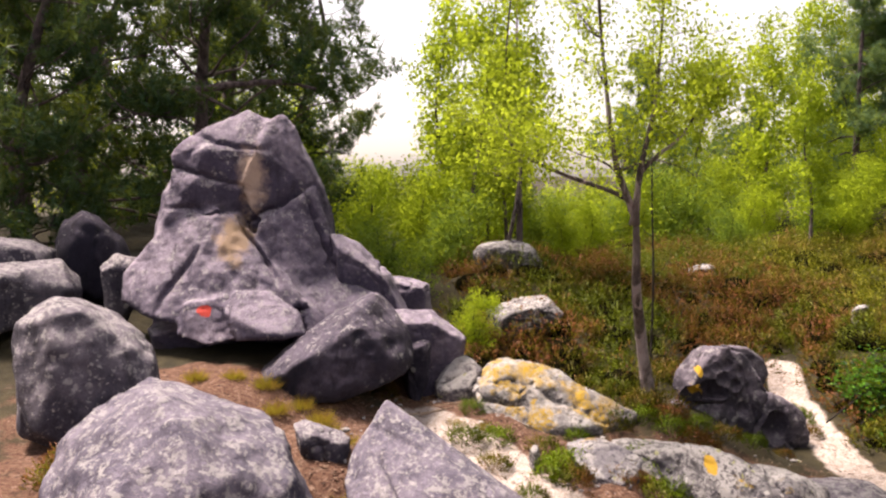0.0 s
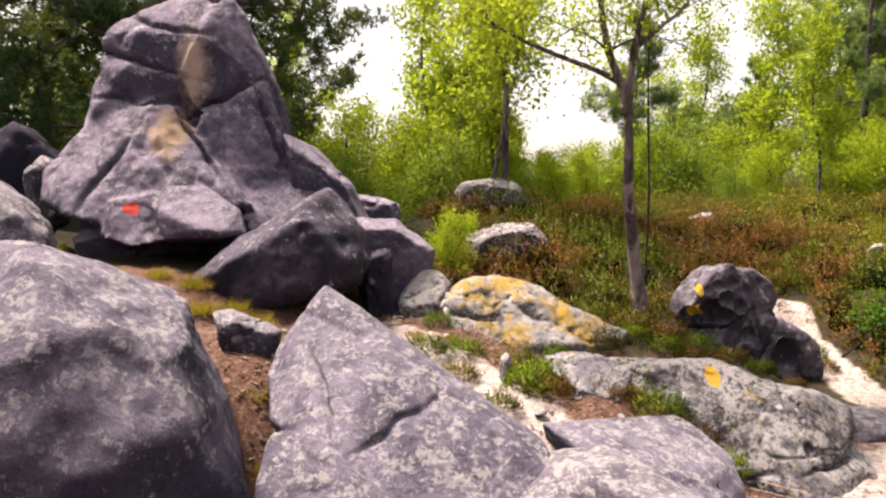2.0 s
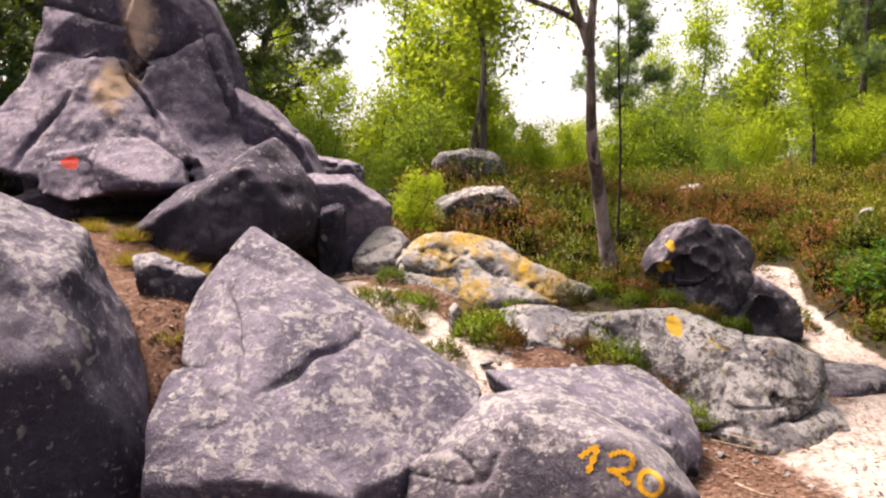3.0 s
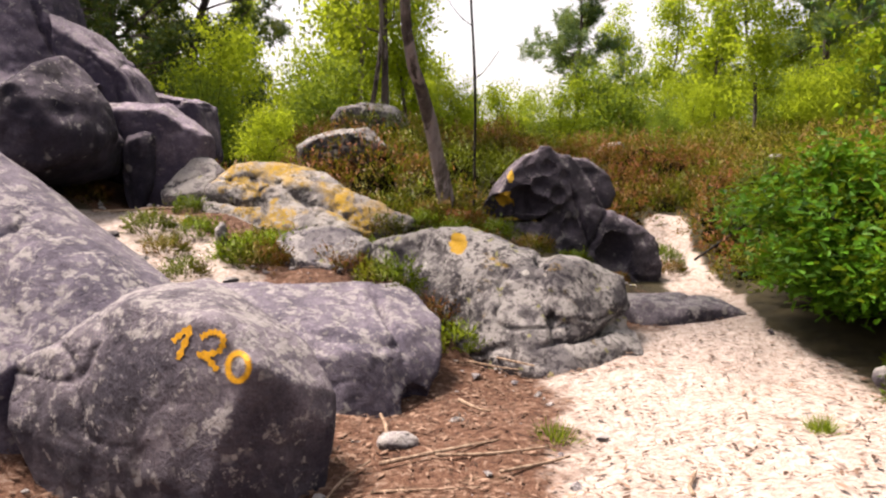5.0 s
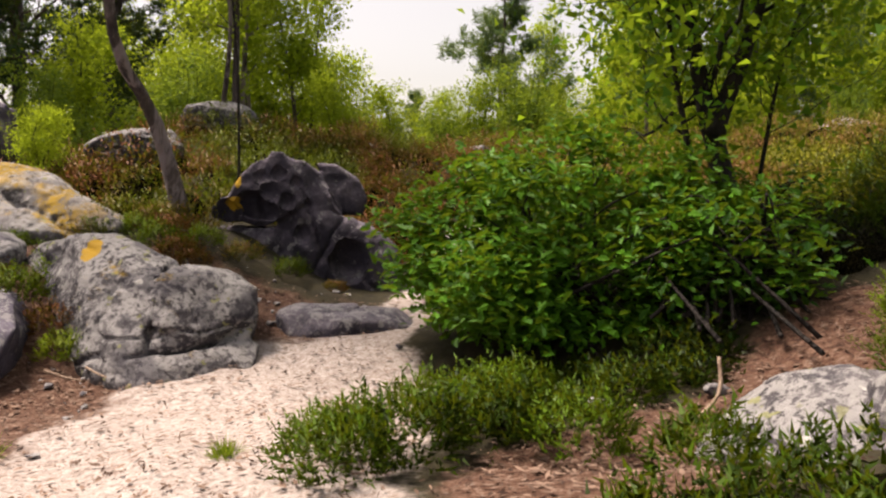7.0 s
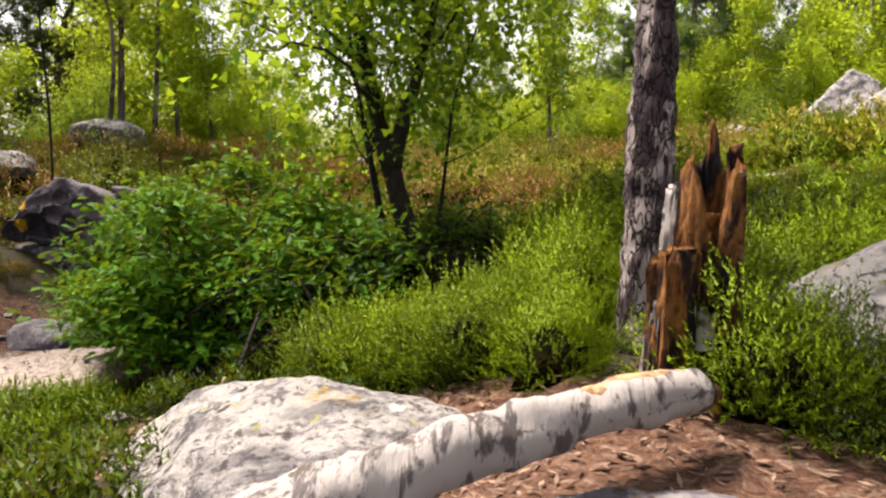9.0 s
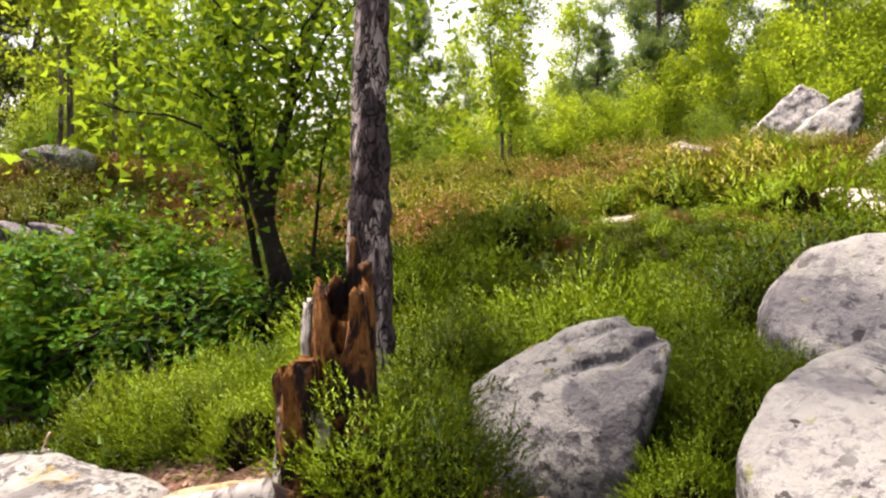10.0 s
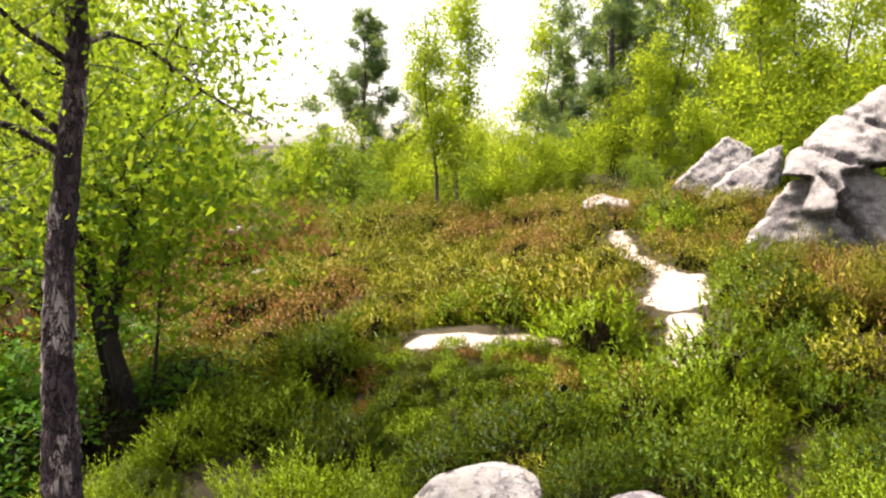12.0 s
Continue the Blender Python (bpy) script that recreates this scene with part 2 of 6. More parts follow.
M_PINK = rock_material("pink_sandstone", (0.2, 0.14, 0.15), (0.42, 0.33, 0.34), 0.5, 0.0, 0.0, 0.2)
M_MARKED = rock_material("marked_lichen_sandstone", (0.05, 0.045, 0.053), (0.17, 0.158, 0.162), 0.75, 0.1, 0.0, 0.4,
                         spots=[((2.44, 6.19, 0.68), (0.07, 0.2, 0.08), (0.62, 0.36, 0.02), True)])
M_BIRCH = bark_material("birch_bark", (0.025, 0.018, 0.017), (0.11, 0.086, 0.076), (0.22, 0.18, 0.175), 7)
M_PINE = bark_material("pine_bark", (0.03, 0.02, 0.024), (0.15, 0.115, 0.115), None, 14)
M_PLATED = bark_material("plated_birch_bark", (0.02, 0.013, 0.018), (0.105, 0.074, 0.088), (0.36, 0.31, 0.31), 12, True)
M_OAKBARK = bark_material("oak_bark", (0.008, 0.006, 0.006), (0.035, 0.027, 0.023), None, 10)
M_LEAF_BIRCH = leaf_material("birch_leaves", (0.09, 0.15, 0.015), (0.32, 0.4, 0.035), 0.72)
M_LEAF_FAR = leaf_material("forest_leaves", (0.06, 0.13, 0.012), (0.34, 0.43, 0.03), 0.72)
M_LEAF_NEAR = leaf_material("soft_birch_leaves", (0.045, 0.11, 0.012), (0.19, 0.29, 0.03), 0.55)
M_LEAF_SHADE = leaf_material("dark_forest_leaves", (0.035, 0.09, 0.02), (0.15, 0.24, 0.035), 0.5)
M_LEAF_OAK = leaf_material("oak_leaves", (0.003, 0.028, 0.003), (0.07, 0.205, 0.01), 0.2)
M_LEAF_YOUNG = leaf_material("young_oak_leaves", (0.008, 0.06, 0.004), (0.11, 0.29, 0.012), 0.55)
M_NEEDLE = leaf_material("pine_needles", (0.006, 0.024, 0.015), (0.04, 0.095, 0.05), 0.2)
M_NEEDLE_PALE = leaf_material("pale_pine_needles", (0.02, 0.06, 0.035), (0.1, 0.18, 0.1), 0.35)
M_HEATHER = leaf_material("heather_sprigs", (0.018, 0.026, 0.003), (0.27, 0.26, 0.018), 0.18, dry=(0.18, 0.085, 0.028))
M_HEATHER_DARK = leaf_material("dark_heather_sprigs", (0.008, 0.017, 0.003), (0.115, 0.15, 0.01), 0.18, dry=(0.15, 0.05, 0.018), dry_at=0.42)
M_HEATHER_LUSH = leaf_material("lush_heather_sprigs", (0.007, 0.024, 0.001), (0.18, 0.28, 0.008), 0.2, dry=(0.15, 0.13, 0.01), vary=0.4, dry_at=0.6)
M_HEATHER_DEEP = leaf_material("deep_green_heather_sprigs", (0.004, 0.014, 0.001), (0.085, 0.16, 0.006), 0.18, vary=0.4)
# near-black tone for heather stems and the shade painted between them
M_STEM_SHADE = bark_material("heather_stem_shade", (0.004, 0.004, 0.002), (0.014, 0.012, 0.005), None, 20)
M_STEM_SHADE.node_tree.nodes["Principled BSDF"].inputs["Specular IOR Level"].default_value = 0.0
# near-black tone that stands in for shade at the oak's foot
M_OAK_SHADE = leaf_material("oak_foot_shade", (0.004, 0.005, 0.002), (0.03, 0.026, 0.008), 0.0)
M_GRASS = leaf_material("grass_blades", (0.05, 0.1, 0.01), (0.2, 0.28, 0.03), 0.35)


# ---- geometry helpers ----
def hash3(ix, iy, iz, seed):
    h = (ix * 374761393 + iy * 668265263 + iz * 2147483647 + seed * 1274126177) & 0xFFFFFFFF
    h = ((h ^ (h >> 13)) * 1274126177) & 0xFFFFFFFF
    return ((h ^ (h >> 16)) & 0xFFFF) / 65535.0


def vnoise(p, seed=0):
    """Smooth value noise, -1 to 1, for an array of points."""
    i = np.floor(p).astype(np.int64)
    f = p - i
    f = f * f * f * (f * (f * 6 - 15) + 10)
    out = 0
    for dx in (0, 1):
        wx = f[:, 0] if dx else 1 - f[:, 0]
        for dy in (0, 1):
            wy = f[:, 1] if dy else 1 - f[:, 1]
            for dz in (0, 1):
                wz = f[:, 2] if dz else 1 - f[:, 2]
                out = out + wx * wy * wz * hash3(i[:, 0] + dx, i[:, 1] + dy, i[:, 2] + dz, seed)
    return out * 2 - 1


def fbm(p, octaves=4, seed=0, gain=0.5):
    a, s, out = 1.0, 1.0, 0
    for k in range(octaves):
        out = out + a * vnoise(p * s + 17.3 * k, seed + k)
        a, s = a * gain, s * 2.03
    return out


def mesh_from(name, verts, faces, smooth=True, normals=None):
    """A mesh from arrays: verts (n, 3) and faces (m, k), or a list of such face arrays."""
    me = bpy.data.meshes.new(name)
    groups = [f for f in (faces if isinstance(faces, list) else [faces]) if len(f)]
    loops = np.concatenate([f.ravel() for f in groups]).astype(np.int32)
    sizes = np.concatenate([np.full(len(f), f.shape[1]) for f in groups])
    starts = np.r_[0, np.cumsum(sizes)[:-1]].astype(np.int32)
    me.vertices.add(len(verts))
    me.vertices.foreach_set("co", np.asarray(verts, np.float32).ravel())
    me.loops.add(len(loops))
    me.loops.foreach_set("vertex_index", loops)
    me.polygons.add(len(sizes))
    me.polygons.foreach_set("loop_start", starts)
    me.polygons.foreach_set("use_smooth", np.full(len(sizes), smooth))
    me.update(calc_edges=True)
    if normals is not None:
        me.normals_split_custom_set_from_vertices(normals.tolist())
    return me


def thing(name, verts, faces, material, label, category, group="", kind="", smooth=True, parent=None, normals=None):
    ob = new(name, mesh_from(name, verts, faces, smooth, normals))
    ob.data.materials.append(material)
    if parent:
        ob.parent = parent
    return tagged(ob, label, category, group, kind)


def part(name, verts, faces, material, parent, label="", smooth=True, normals=None):
    return thing(name, verts, faces, material, label, "", parent=parent, smooth=smooth, normals=normals)


def joined(pieces):
    """Several (verts, faces) pieces as one pair."""
    vs, fs, k = [], [], 0
    for v, f in pieces:
        for g in (f if isinstance(f, list) else [f]):
            fs.append(g + k)
        vs.append(v)
        k += len(v)
    by = {}
    for g in fs:
        by.setdefault(g.shape[1], []).append(g)
    return np.concatenate(vs), [np.concatenate(g) for g in by.values()]


def tube(points, radii, sides=8, rough=0.0, seed=0, plates=0.0):
    """A tapered tube along a line of points."""
    p, r = np.asarray(points, float), np.asarray(radii, float)
    d = np.gradient(p, axis=0)
    d /= np.linalg.norm(d, axis=1)[:, None] + 1e-9
    side = np.cross(d, [0.31, 0.95, 0.05])
    side /= np.linalg.norm(side, axis=1)[:, None] + 1e-9
    other = np.cross(d, side)
    a = np.linspace(0, 2 * np.pi, sides, endpoint=False)
    ring = side[:, None] * np.cos(a)[None, :, None] + other[:, None] * np.sin(a)[None, :, None]
    rr = r[:, None, None] * np.ones((1, sides, 1))
    v = (p[:, None] + ring * rr).reshape(-1, 3)
    if rough:
        v += (ring.reshape(-1, 3)) * (rough * fbm(v * 14, 3, seed))[:, None]
    if plates:
        g = np.abs(fbm(v * [26, 26, 11], 2, seed + 4))
        v += ring.reshape(-1, 3) * (plates * (np.clip(g / 0.22, 0, 1) - 0.7 + 0.3 * fbm(v * [60, 60, 40], 2, seed + 8)))[:, None]
    n = len(p)
    i, j = np.meshgrid(np.arange(n - 1), np.arange(sides), indexing="ij")
    k = (j + 1) % sides
    f = np.stack([i * sides + j, i * sides + k, (i + 1) * sides + k, (i + 1) * sides + j], -1).reshape(-1, 4)
    caps = [np.array([[s + q for q in range(sides)][::o]]) for s, o in ((0, -1), ((n - 1) * sides, 1))]
    return v, [f] + caps


def smooth_line(points, n):
    """A soft line through a few points."""
    p = np.asarray(points, float)
    t = np.linspace(0, len(p) - 1, n)
    i = np.clip(t.astype(int), 0, len(p) - 2)
    f = (t - i)[:, None]
    a, b, c, d = p[np.clip(i - 1, 0, None)], p[i], p[i + 1], p[np.clip(i + 2, None, len(p) - 1)]
    return 0.5 * (2 * b + (c - a) * f + (2 * a - 5 * b + 4 * c - d) * f**2 + (3 * b - a - 3 * c + d) * f**3)


SPHERES = {}


def sphere(level):
    if level not in SPHERES:
        bm = bmesh.new()
        bmesh.ops.create_icosphere(bm, subdivisions=level, radius=1)
        SPHERES[level] = (np.array([v.co[:] for v in bm.verts]), np.array([[v.index for v in f.verts] for f in bm.faces]))
        bm.free()
    return SPHERES[level]


def hull_planes(c):
    """The planes round a cloud of corners, as unit normals and offsets from its middle."""
    out = []
    n = len(c)
    i, j, k = np.array([(a, b, d) for a in range(n) for b in range(a + 1, n) for d in range(b + 1, n)]).T
    nor = np.cross(c[j] - c[i], c[k] - c[i])
    size = np.linalg.norm(nor, axis=1)
    ok = size > 1e-6
    nor, i = nor[ok] / size[ok][:, None], i[ok]
    off = (nor * c[i]).sum(1)
    s = nor @ c.T - off[:, None]
    low, high = s.min(1) > -1e-6, s.max(1) < 1e-6
    both = np.c_[np.r_[nor[high], -nor[low]], np.r_[off[high], -off[low]]]
    both = both[np.unique(both.round(3), axis=0, return_index=True)[1]]
    return both[:, :3], both[:, 3]


def boulder(key, level=6, edge=12, lump=0.05):
    """A boulder from its profile: the middle, the turn of the profile round z, the depth, the drop of its front, and the outline.
    Its corners are rounded by edge, and it reaches down into the ground."""
    centre, turn, deep, drop, outline = ROCKS[key]
    seed = sum(map(ord, key))
    o = np.array(outline)
    mid = o.mean(0)
    rings = []
    flat = key in ("tower_core", "tower_foot")
    for w, s, dv in ((0.0, 1.0, 0.0), (-0.5, 0.9 if flat else 0.76, drop), (0.5, 0.7, -0.04), (-0.28, 0.985 if flat else 0.96, drop * 0.5)):
        q = mid + (o - mid) * s
        rings.append(np.c_[q[:, 0], np.full(len(q), w * deep), q[:, 1] + dv])
    c = np.concatenate(rings)
    m = c.mean(0)
    nor, off = hull_planes(c - m)
    cut = np.random.default_rng(seed)
    chip = cut.normal(size=(16, 3))
    chip /= np.linalg.norm(chip, axis=1)[:, None]
    nor, off = np.r_[nor, chip], np.r_[off, ((c - m) @ chip.T).max(0) * cut.uniform(0.80, 0.95, 16)]
    d, f = sphere(level)
    q = np.maximum(d @ nor.T / np.maximum(off, 0.02), 0.0)
    r = (q**edge).sum(1) ** (-1.0 / edge)
    p = d * r[:, None]
    lo, hi = (c - m).min(0), (c - m).max(0)
    p = (p - p.min(0)) / np.ptp(p, axis=0) * (hi - lo) + lo
    size = np.ptp(o, axis=0).mean()
    p = p + d * (0.7 * lump * size * fbm(p * (2.2 / size) + seed, 3, seed))[:, None]
    folds = np.abs(fbm(p * (1.6 / size) + seed * 0.7, 3, seed + 41))
    p = p - d * (0.035 * size**0.7 * np.clip(1 - folds / 0.16, 0, 1) ** 1.5 * np.clip(1.4 * vnoise(p * (1.1 / size) + 3, seed + 12) + 0.4, 0, 1))[:, None]
    p = p + d * (0.017 * size**0.5 * fbm(p * 5.5 + seed, 5, seed + 5))[:, None]
    for k in range(0 if key == "left_front" else 3):
        cn = cut.normal(size=3) * [1, 0.4, 1]
        cn /= np.linalg.norm(cn)
        e = p @ cn - cut.uniform(-0.3, 0.3) * size + 0.13 * size * fbm(p * (1.9 / size) + seed, 4, seed + 31 + k)
        shown = np.clip(1.5 * vnoise(p * (1.3 / size) + 5 * k, seed + 7 + k) + 0.5, 0, 1)
        p = p - d * (0.03 * size**0.5 * shown * np.exp(-((e / 0.013) ** 2)))[:, None]
    p = p - d * (0.016 * np.clip(fbm(p * 9 + seed, 2, seed + 9) - 0.35, 0, 1))[:, None]
    a = radians(turn)
    p = p + m
    x, y = p[:, 0] * math.cos(a) - p[:, 1] * math.sin(a), p[:, 0] * math.sin(a) + p[:, 1] * math.cos(a)
    v = np.c_[x, y, p[:, 2]] + np.array(centre)
    floor = float(height(centre[0], centre[1])) - 0.15
    low = v[:, 2].min()
    if low > floor:
        z = v[:, 2]
        v[:, 2] = np.where(z < centre[2], centre[2] + (z - centre[2]) * (centre[2] - floor) / (centre[2] - low), z)
    return v, f


# ---- ground ----
NEAR = [(-3, 5, 1.1), (-2.1, 7, 1.3), (-2, 8, 1.35), (-0.9, 6, 0.95), (0.3, 7.3, 0.8), (0.9, 6.5, 0.55), (1.5, 6.4, 0.5), (2.4, 4.9, -0.05),
        (2.8, 5.7, 0.0), (2.8, 4.6, 0), (0.2, 4.6, 0.1), (0.8, 3.4, 0), (4.6, 5.5, 0), (4.4, 9.1, 0.15), (2.4, 8, 0.7), (6.6, 6.4, 0.7),
        (5.5, 4.7, 0.2), (6.7, 3.2, 0.35), (7.7, 3.4, 0.92), (7.8, 3.9, 0.88), (7.45, 2.85, 0.84), (1.35, 3.95, -0.22), (0.9, 4.1, -0.2), (4.2, 6.5, 0.05), (4.4, 7.8, 0.1), (8.5, 3.9, 0.65), (9.4, 4, 1.0), (10.2, 4, 1.15), (8, 5.2, 0.9)]
WIDE = [(-5, 9, 1.5), (-4, 13, 1.8), (4.8, 10.7, 0.6), (1.2, 9.8, 1.1), (1.4, 12.5, 1.6), (5.0, 13.8, 1.25), (7.1, 16.8, 1.3), (3.3, 12.9, 1.35), (2.8, 11.3, 1.15), (8.5, 18.8, 1.4), (9.5, 6.9, 1.4),
        (11.7, 9, 1.5), (11.4, 12, 1.55), (11.5, 15.2, 1.7), (13.6, 15.5, 2.0), (14.3, 10, 1.5), (12.5, 21.8, 2.4), (8.3, 16.1, 1.5), (7, 10, 1.1)]
UNDER = [(0, 0, 1.6), (-3, 1, 1.5), (0.6, 1.1, 0.5), (1.9, 1.5, 0.1), (3.5, 1.7, 0), (5, 1.65, 0.1), (7, 1.4, 0.3), (8.2, 1.2, 0.5), (9.1, 1.1, 0.7),
         (9.7, 1, 1.0), (12, 2, 1.3), (3, -4, 0.5), (-8, 20, 2.2), (4, 27, -0.5), (18, 25, 2.2), (25, 8, 2), (-15, 5, 2.2), (5, 60, -5), (60, 40, -3), (-60, 40, -3), (0, -60, 1)]
CONTROL = np.array(NEAR + WIDE + UNDER, float)


def height(x, y):
    """The ground's height at arrays x, y."""
    x, y = np.asarray(x, float), np.asarray(y, float)
    d2 = (x[..., None] - CONTROL[:, 0]) ** 2 + (y[..., None] - CONTROL[:, 1]) ** 2
    w = (d2 + 0.12) ** -1.6
    return (w * CONTROL[:, 2]).sum(-1) / w.sum(-1)


def line_distance(x, y, pts):
    best = np.full(np.shape(x), 1e9)
    for (ax, ay), (bx, by) in zip(pts[:-1], pts[1:]):
        dx, dy = bx - ax, by - ay
        t = np.clip(((x - ax) * dx + (y - ay) * dy) / (dx * dx + dy * dy), 0, 1)
        best = np.minimum(best, np.hypot(x - ax - t * dx, y - ay - t * dy))
    return best


PATHS = [([(4.85, 10.0), (4.75, 9.4), (4.55, 8.4), (4.4, 7.4), (4.15, 6.3), (3.75, 5.4)], 0.25), ([(3.8, 5.6), (3.75, 4.7), (3.7, 3.6), (4.0, 1.6)], 0.85),
         ([(3.4, 4.2), (3.2, 3.2), (2.6, 2.2), (1.5, 2.0)], 0.6), ([(1.2, 5.4), (0.9, 6.0), (0.5, 6.6), (-0.2, 7.1)], 0.32),
         ([(9.1, 6.95), (9.6, 6.95), (10.2, 7.1)], 0.24), ([(11.2, 7.0), (11.4, 7.9)], 0.16), ([(11.45, 8.5), (11.75, 9.3), (11.85, 10.0)], 0.34), ([(11.8, 10.2), (11.4, 11.4), (11.6, 13.6)], 0.16)]
LITTER = [([(2.2, 4.6), (2.6, 5.6)], 0.45), ([(-2.4, 6.9), (-1.3, 6.6), (-0.4, 6.2), (-0.4, 5.4), (-0.5, 4.6)], 0.5), ([(0.5, 6.9), (1.0, 5.6), (0.8, 4.2)], 0.5),
          ([(5.2, 4.0), (6.2, 4.6), (6.6, 5.0)], 0.5), ([(7.0, 3.4), (7.5, 3.0), (8.1, 3.1)], 0.45), ([(-0.7, 8.2), (0.1, 7.6)], 0.5)]


def path_cover(x, y):
    """1 on bare sand, 0 off it."""
    c = np.zeros(np.shape(x))
    for pts, half in PATHS:
        c = np.maximum(c, 1 - np.clip((line_distance(x, y, pts) - half * 0.7) / (half * 0.6), 0, 1))
    return c


def litter_cover(x, y):
    c = np.zeros(np.shape(x))
    for pts, half in LITTER:
        c = np.maximum(c, 1 - np.clip((line_distance(x, y, pts) - half * 0.7) / (half * 0.6), 0, 1))
    wander = 0.9 * vnoise(np.stack([np.ravel(x) * 0.6, np.ravel(y) * 0.6, 0 * np.ravel(x)], 1), 3).reshape(np.shape(x))
    yard = np.clip((4.4 + wander * (y < 3) - x) / 0.5, 0, 1) * np.clip((7.6 - y) / 0.6, 0, 1) * np.clip((x + 5) / 2, 0, 1)
    return np.maximum(c, 0.75 * yard)


def ground_sheet():
    def steps(lo, hi, fine):
        out = [np.arange(lo, hi, fine)]
        far = fine * 1.25 ** np.arange(1, 34)
        return np.r_[lo - np.cumsum(far)[::-1], out[0], out[0][-1] + np.cumsum(far)]
    xs, ys = steps(-7, 16, 0.1), steps(1, 20, 0.1)
    gx, gy = np.meshgrid(xs, ys, indexing="ij")
    fx, fy = gx.ravel(), gy.ravel()
    z = height(fx, fy)
    flat = np.c_[fx, fy, 0 * fx]
    near = np.clip(1.5 - np.hypot(fx - 4, fy - 8) / 40, 0, 1)
    z = z + near * (0.05 * fbm(flat * 0.9, 3, 2) + 0.02 * fbm(flat * 5, 3, 4))
    v = np.c_[fx, fy, z]
    nx, ny = len(xs), len(ys)
    i, j = np.meshgrid(np.arange(nx - 1), np.arange(ny - 1), indexing="ij")
    f = np.stack([i * ny + j, (i + 1) * ny + j, (i + 1) * ny + j + 1, i * ny + j + 1], -1).reshape(-1, 4)
    ob = thing("ground", v, f, ground_material(), "sandy forest floor with needle litter and heath soil", "ground", kind="structure")
    for key, cover in (("sand", path_cover(fx, fy)), ("litter", litter_cover(fx, fy))):
        ob.data.attributes.new(key, "FLOAT", "POINT").data.foreach_set("value", cover.astype(np.float32))
    return ob


def ground_material():
    m, n, l, b = node_material("forest_floor", 0.95)
    vec = n.new("ShaderNodeNewGeometry").outputs["Position"]

    def attr(key):
        a = n.new("ShaderNodeAttribute")
        a.attribute_name = key
        return a.outputs["Fac"]
    soil = ramp(n, l, tex_noise(n, l, vec, 6, 7, 0.7), [(0.3, (0.015, 0.013, 0.007)), (0.7, (0.05, 0.04, 0.018))])
    litter = ramp(n, l, tex_noise(n, l, vec, 17, 9, 0.8, 1.4), [(0.36, (0.018, 0.01, 0.008)), (0.49, (0.10, 0.046, 0.028)), (0.58, (0.17, 0.1, 0.07)), (0.68, (0.36, 0.29, 0.25))])
    sand = ramp(n, l, tex_noise(n, l, vec, 30, 8, 0.75, 1.0), [(0.32, (0.10, 0.06, 0.045)), (0.47, (0.36, 0.295, 0.262)), (0.66, (0.56, 0.5, 0.465))])
    wob = calc(n, l, "MULTIPLY", calc(n, l, "SUBTRACT", tex_noise(n, l, vec, 3.5, 6, 0.7), 0.5), 1.6)
    col = mix(n, l, mask(n, l, calc(n, l, "ADD", attr("litter"), wob), 0.3, 0.7), soil, litter)
    col = mix(n, l, mask(n, l, calc(n, l, "ADD", attr("sand"), wob), 0.35, 0.75), col, sand)
    l.new(col, b.inputs["Base Color"])
    bump(n, l, b, tex_noise(n, l, vec, 45, 6, 0.7, 0.8), 0.7, 0.02)
    return m


ground = ground_sheet()

# ---- boulders ----
HIGH = {"tower_cap", "tower_nose", "tower_right", "tower_shoulder", "tower_apron", "tower_ledge", "tower_lip", "tower_fill", "tower_flank", "dark_head", "dark_crest", "dark_neck", "dark_bulge", "outcrop_top", "outcrop_knob", "lichen_side"}


def dented(v, dents):
    for at, radius in dents:
        near = v[np.argmin(np.linalg.norm(v - np.array(at), axis=1))]
        if np.linalg.norm(near - np.array(at)) > 2.5 * radius:
            continue
        out = near - v.mean(0)
        at = near + out / np.linalg.norm(out) * radius * 0.25
        e = v - np.array(at)
        far = np.linalg.norm(e, axis=1)
        reach = radius * (1 + 0.18 * fbm(v * (1.5 / radius), 2, 3))
        v = np.array(at) + e * np.where(far < reach, reach / np.maximum(far, 1e-6), 1.0)[:, None]
    return v


def rock(name, key, material, label, level=6, edge=12, lump=0.05):
    """A boulder of one mesh, after its profile."""
    v, f = boulder(key, level, edge, lump)
    return thing(name, v, f, material, label, "rock", "boulders of the outcrop")
ROCKS = {}
ROCKS["tower_core"] = (-2.22, 8.98, 2.66), 15, 1.30, 0.00, [(-0.78, 0.55), (-0.52, 0.97), (-0.17, 1.17), (0.18, 1.23), (0.46, 1.17), (0.75, 0.56), (0.94, -0.12), (1.22, -0.89), (1.02, -1.23), (-0.87, -1.13), (-1.22, -0.85), (-1.08, -0.40), (-0.82, 0.11)]
ROCKS["tower_foot"] = (-2.06, 8.75, 1.15), 14, 1.20, 0.00, [(-1.19, 0.43), (0.90, 0.52), (1.23, 0.09), (1.09, -0.52), (-0.95, -0.30), (-1.23, -0.02)]
ROCKS["tower_block"] = (-1.05, 7.56, 1.46), 7, 1.40, 0.00, [(-0.78, -0.29), (-0.52, -0.06), (-0.17, 0.14), (0.42, 0.52), (0.65, 0.20), (0.78, -0.13), (0.65, -0.36), (0.05, -0.50), (-0.47, -0.52)]
ROCKS["ridge"] = (-0.77, 8.82, 1.98), 5, 1.10, 0.00, [(-0.46, 0.55), (-0.09, 0.35), (0.12, 0.07), (0.46, -0.21), (0.46, -0.42), (0.03, -0.55), (-0.37, -0.34)]
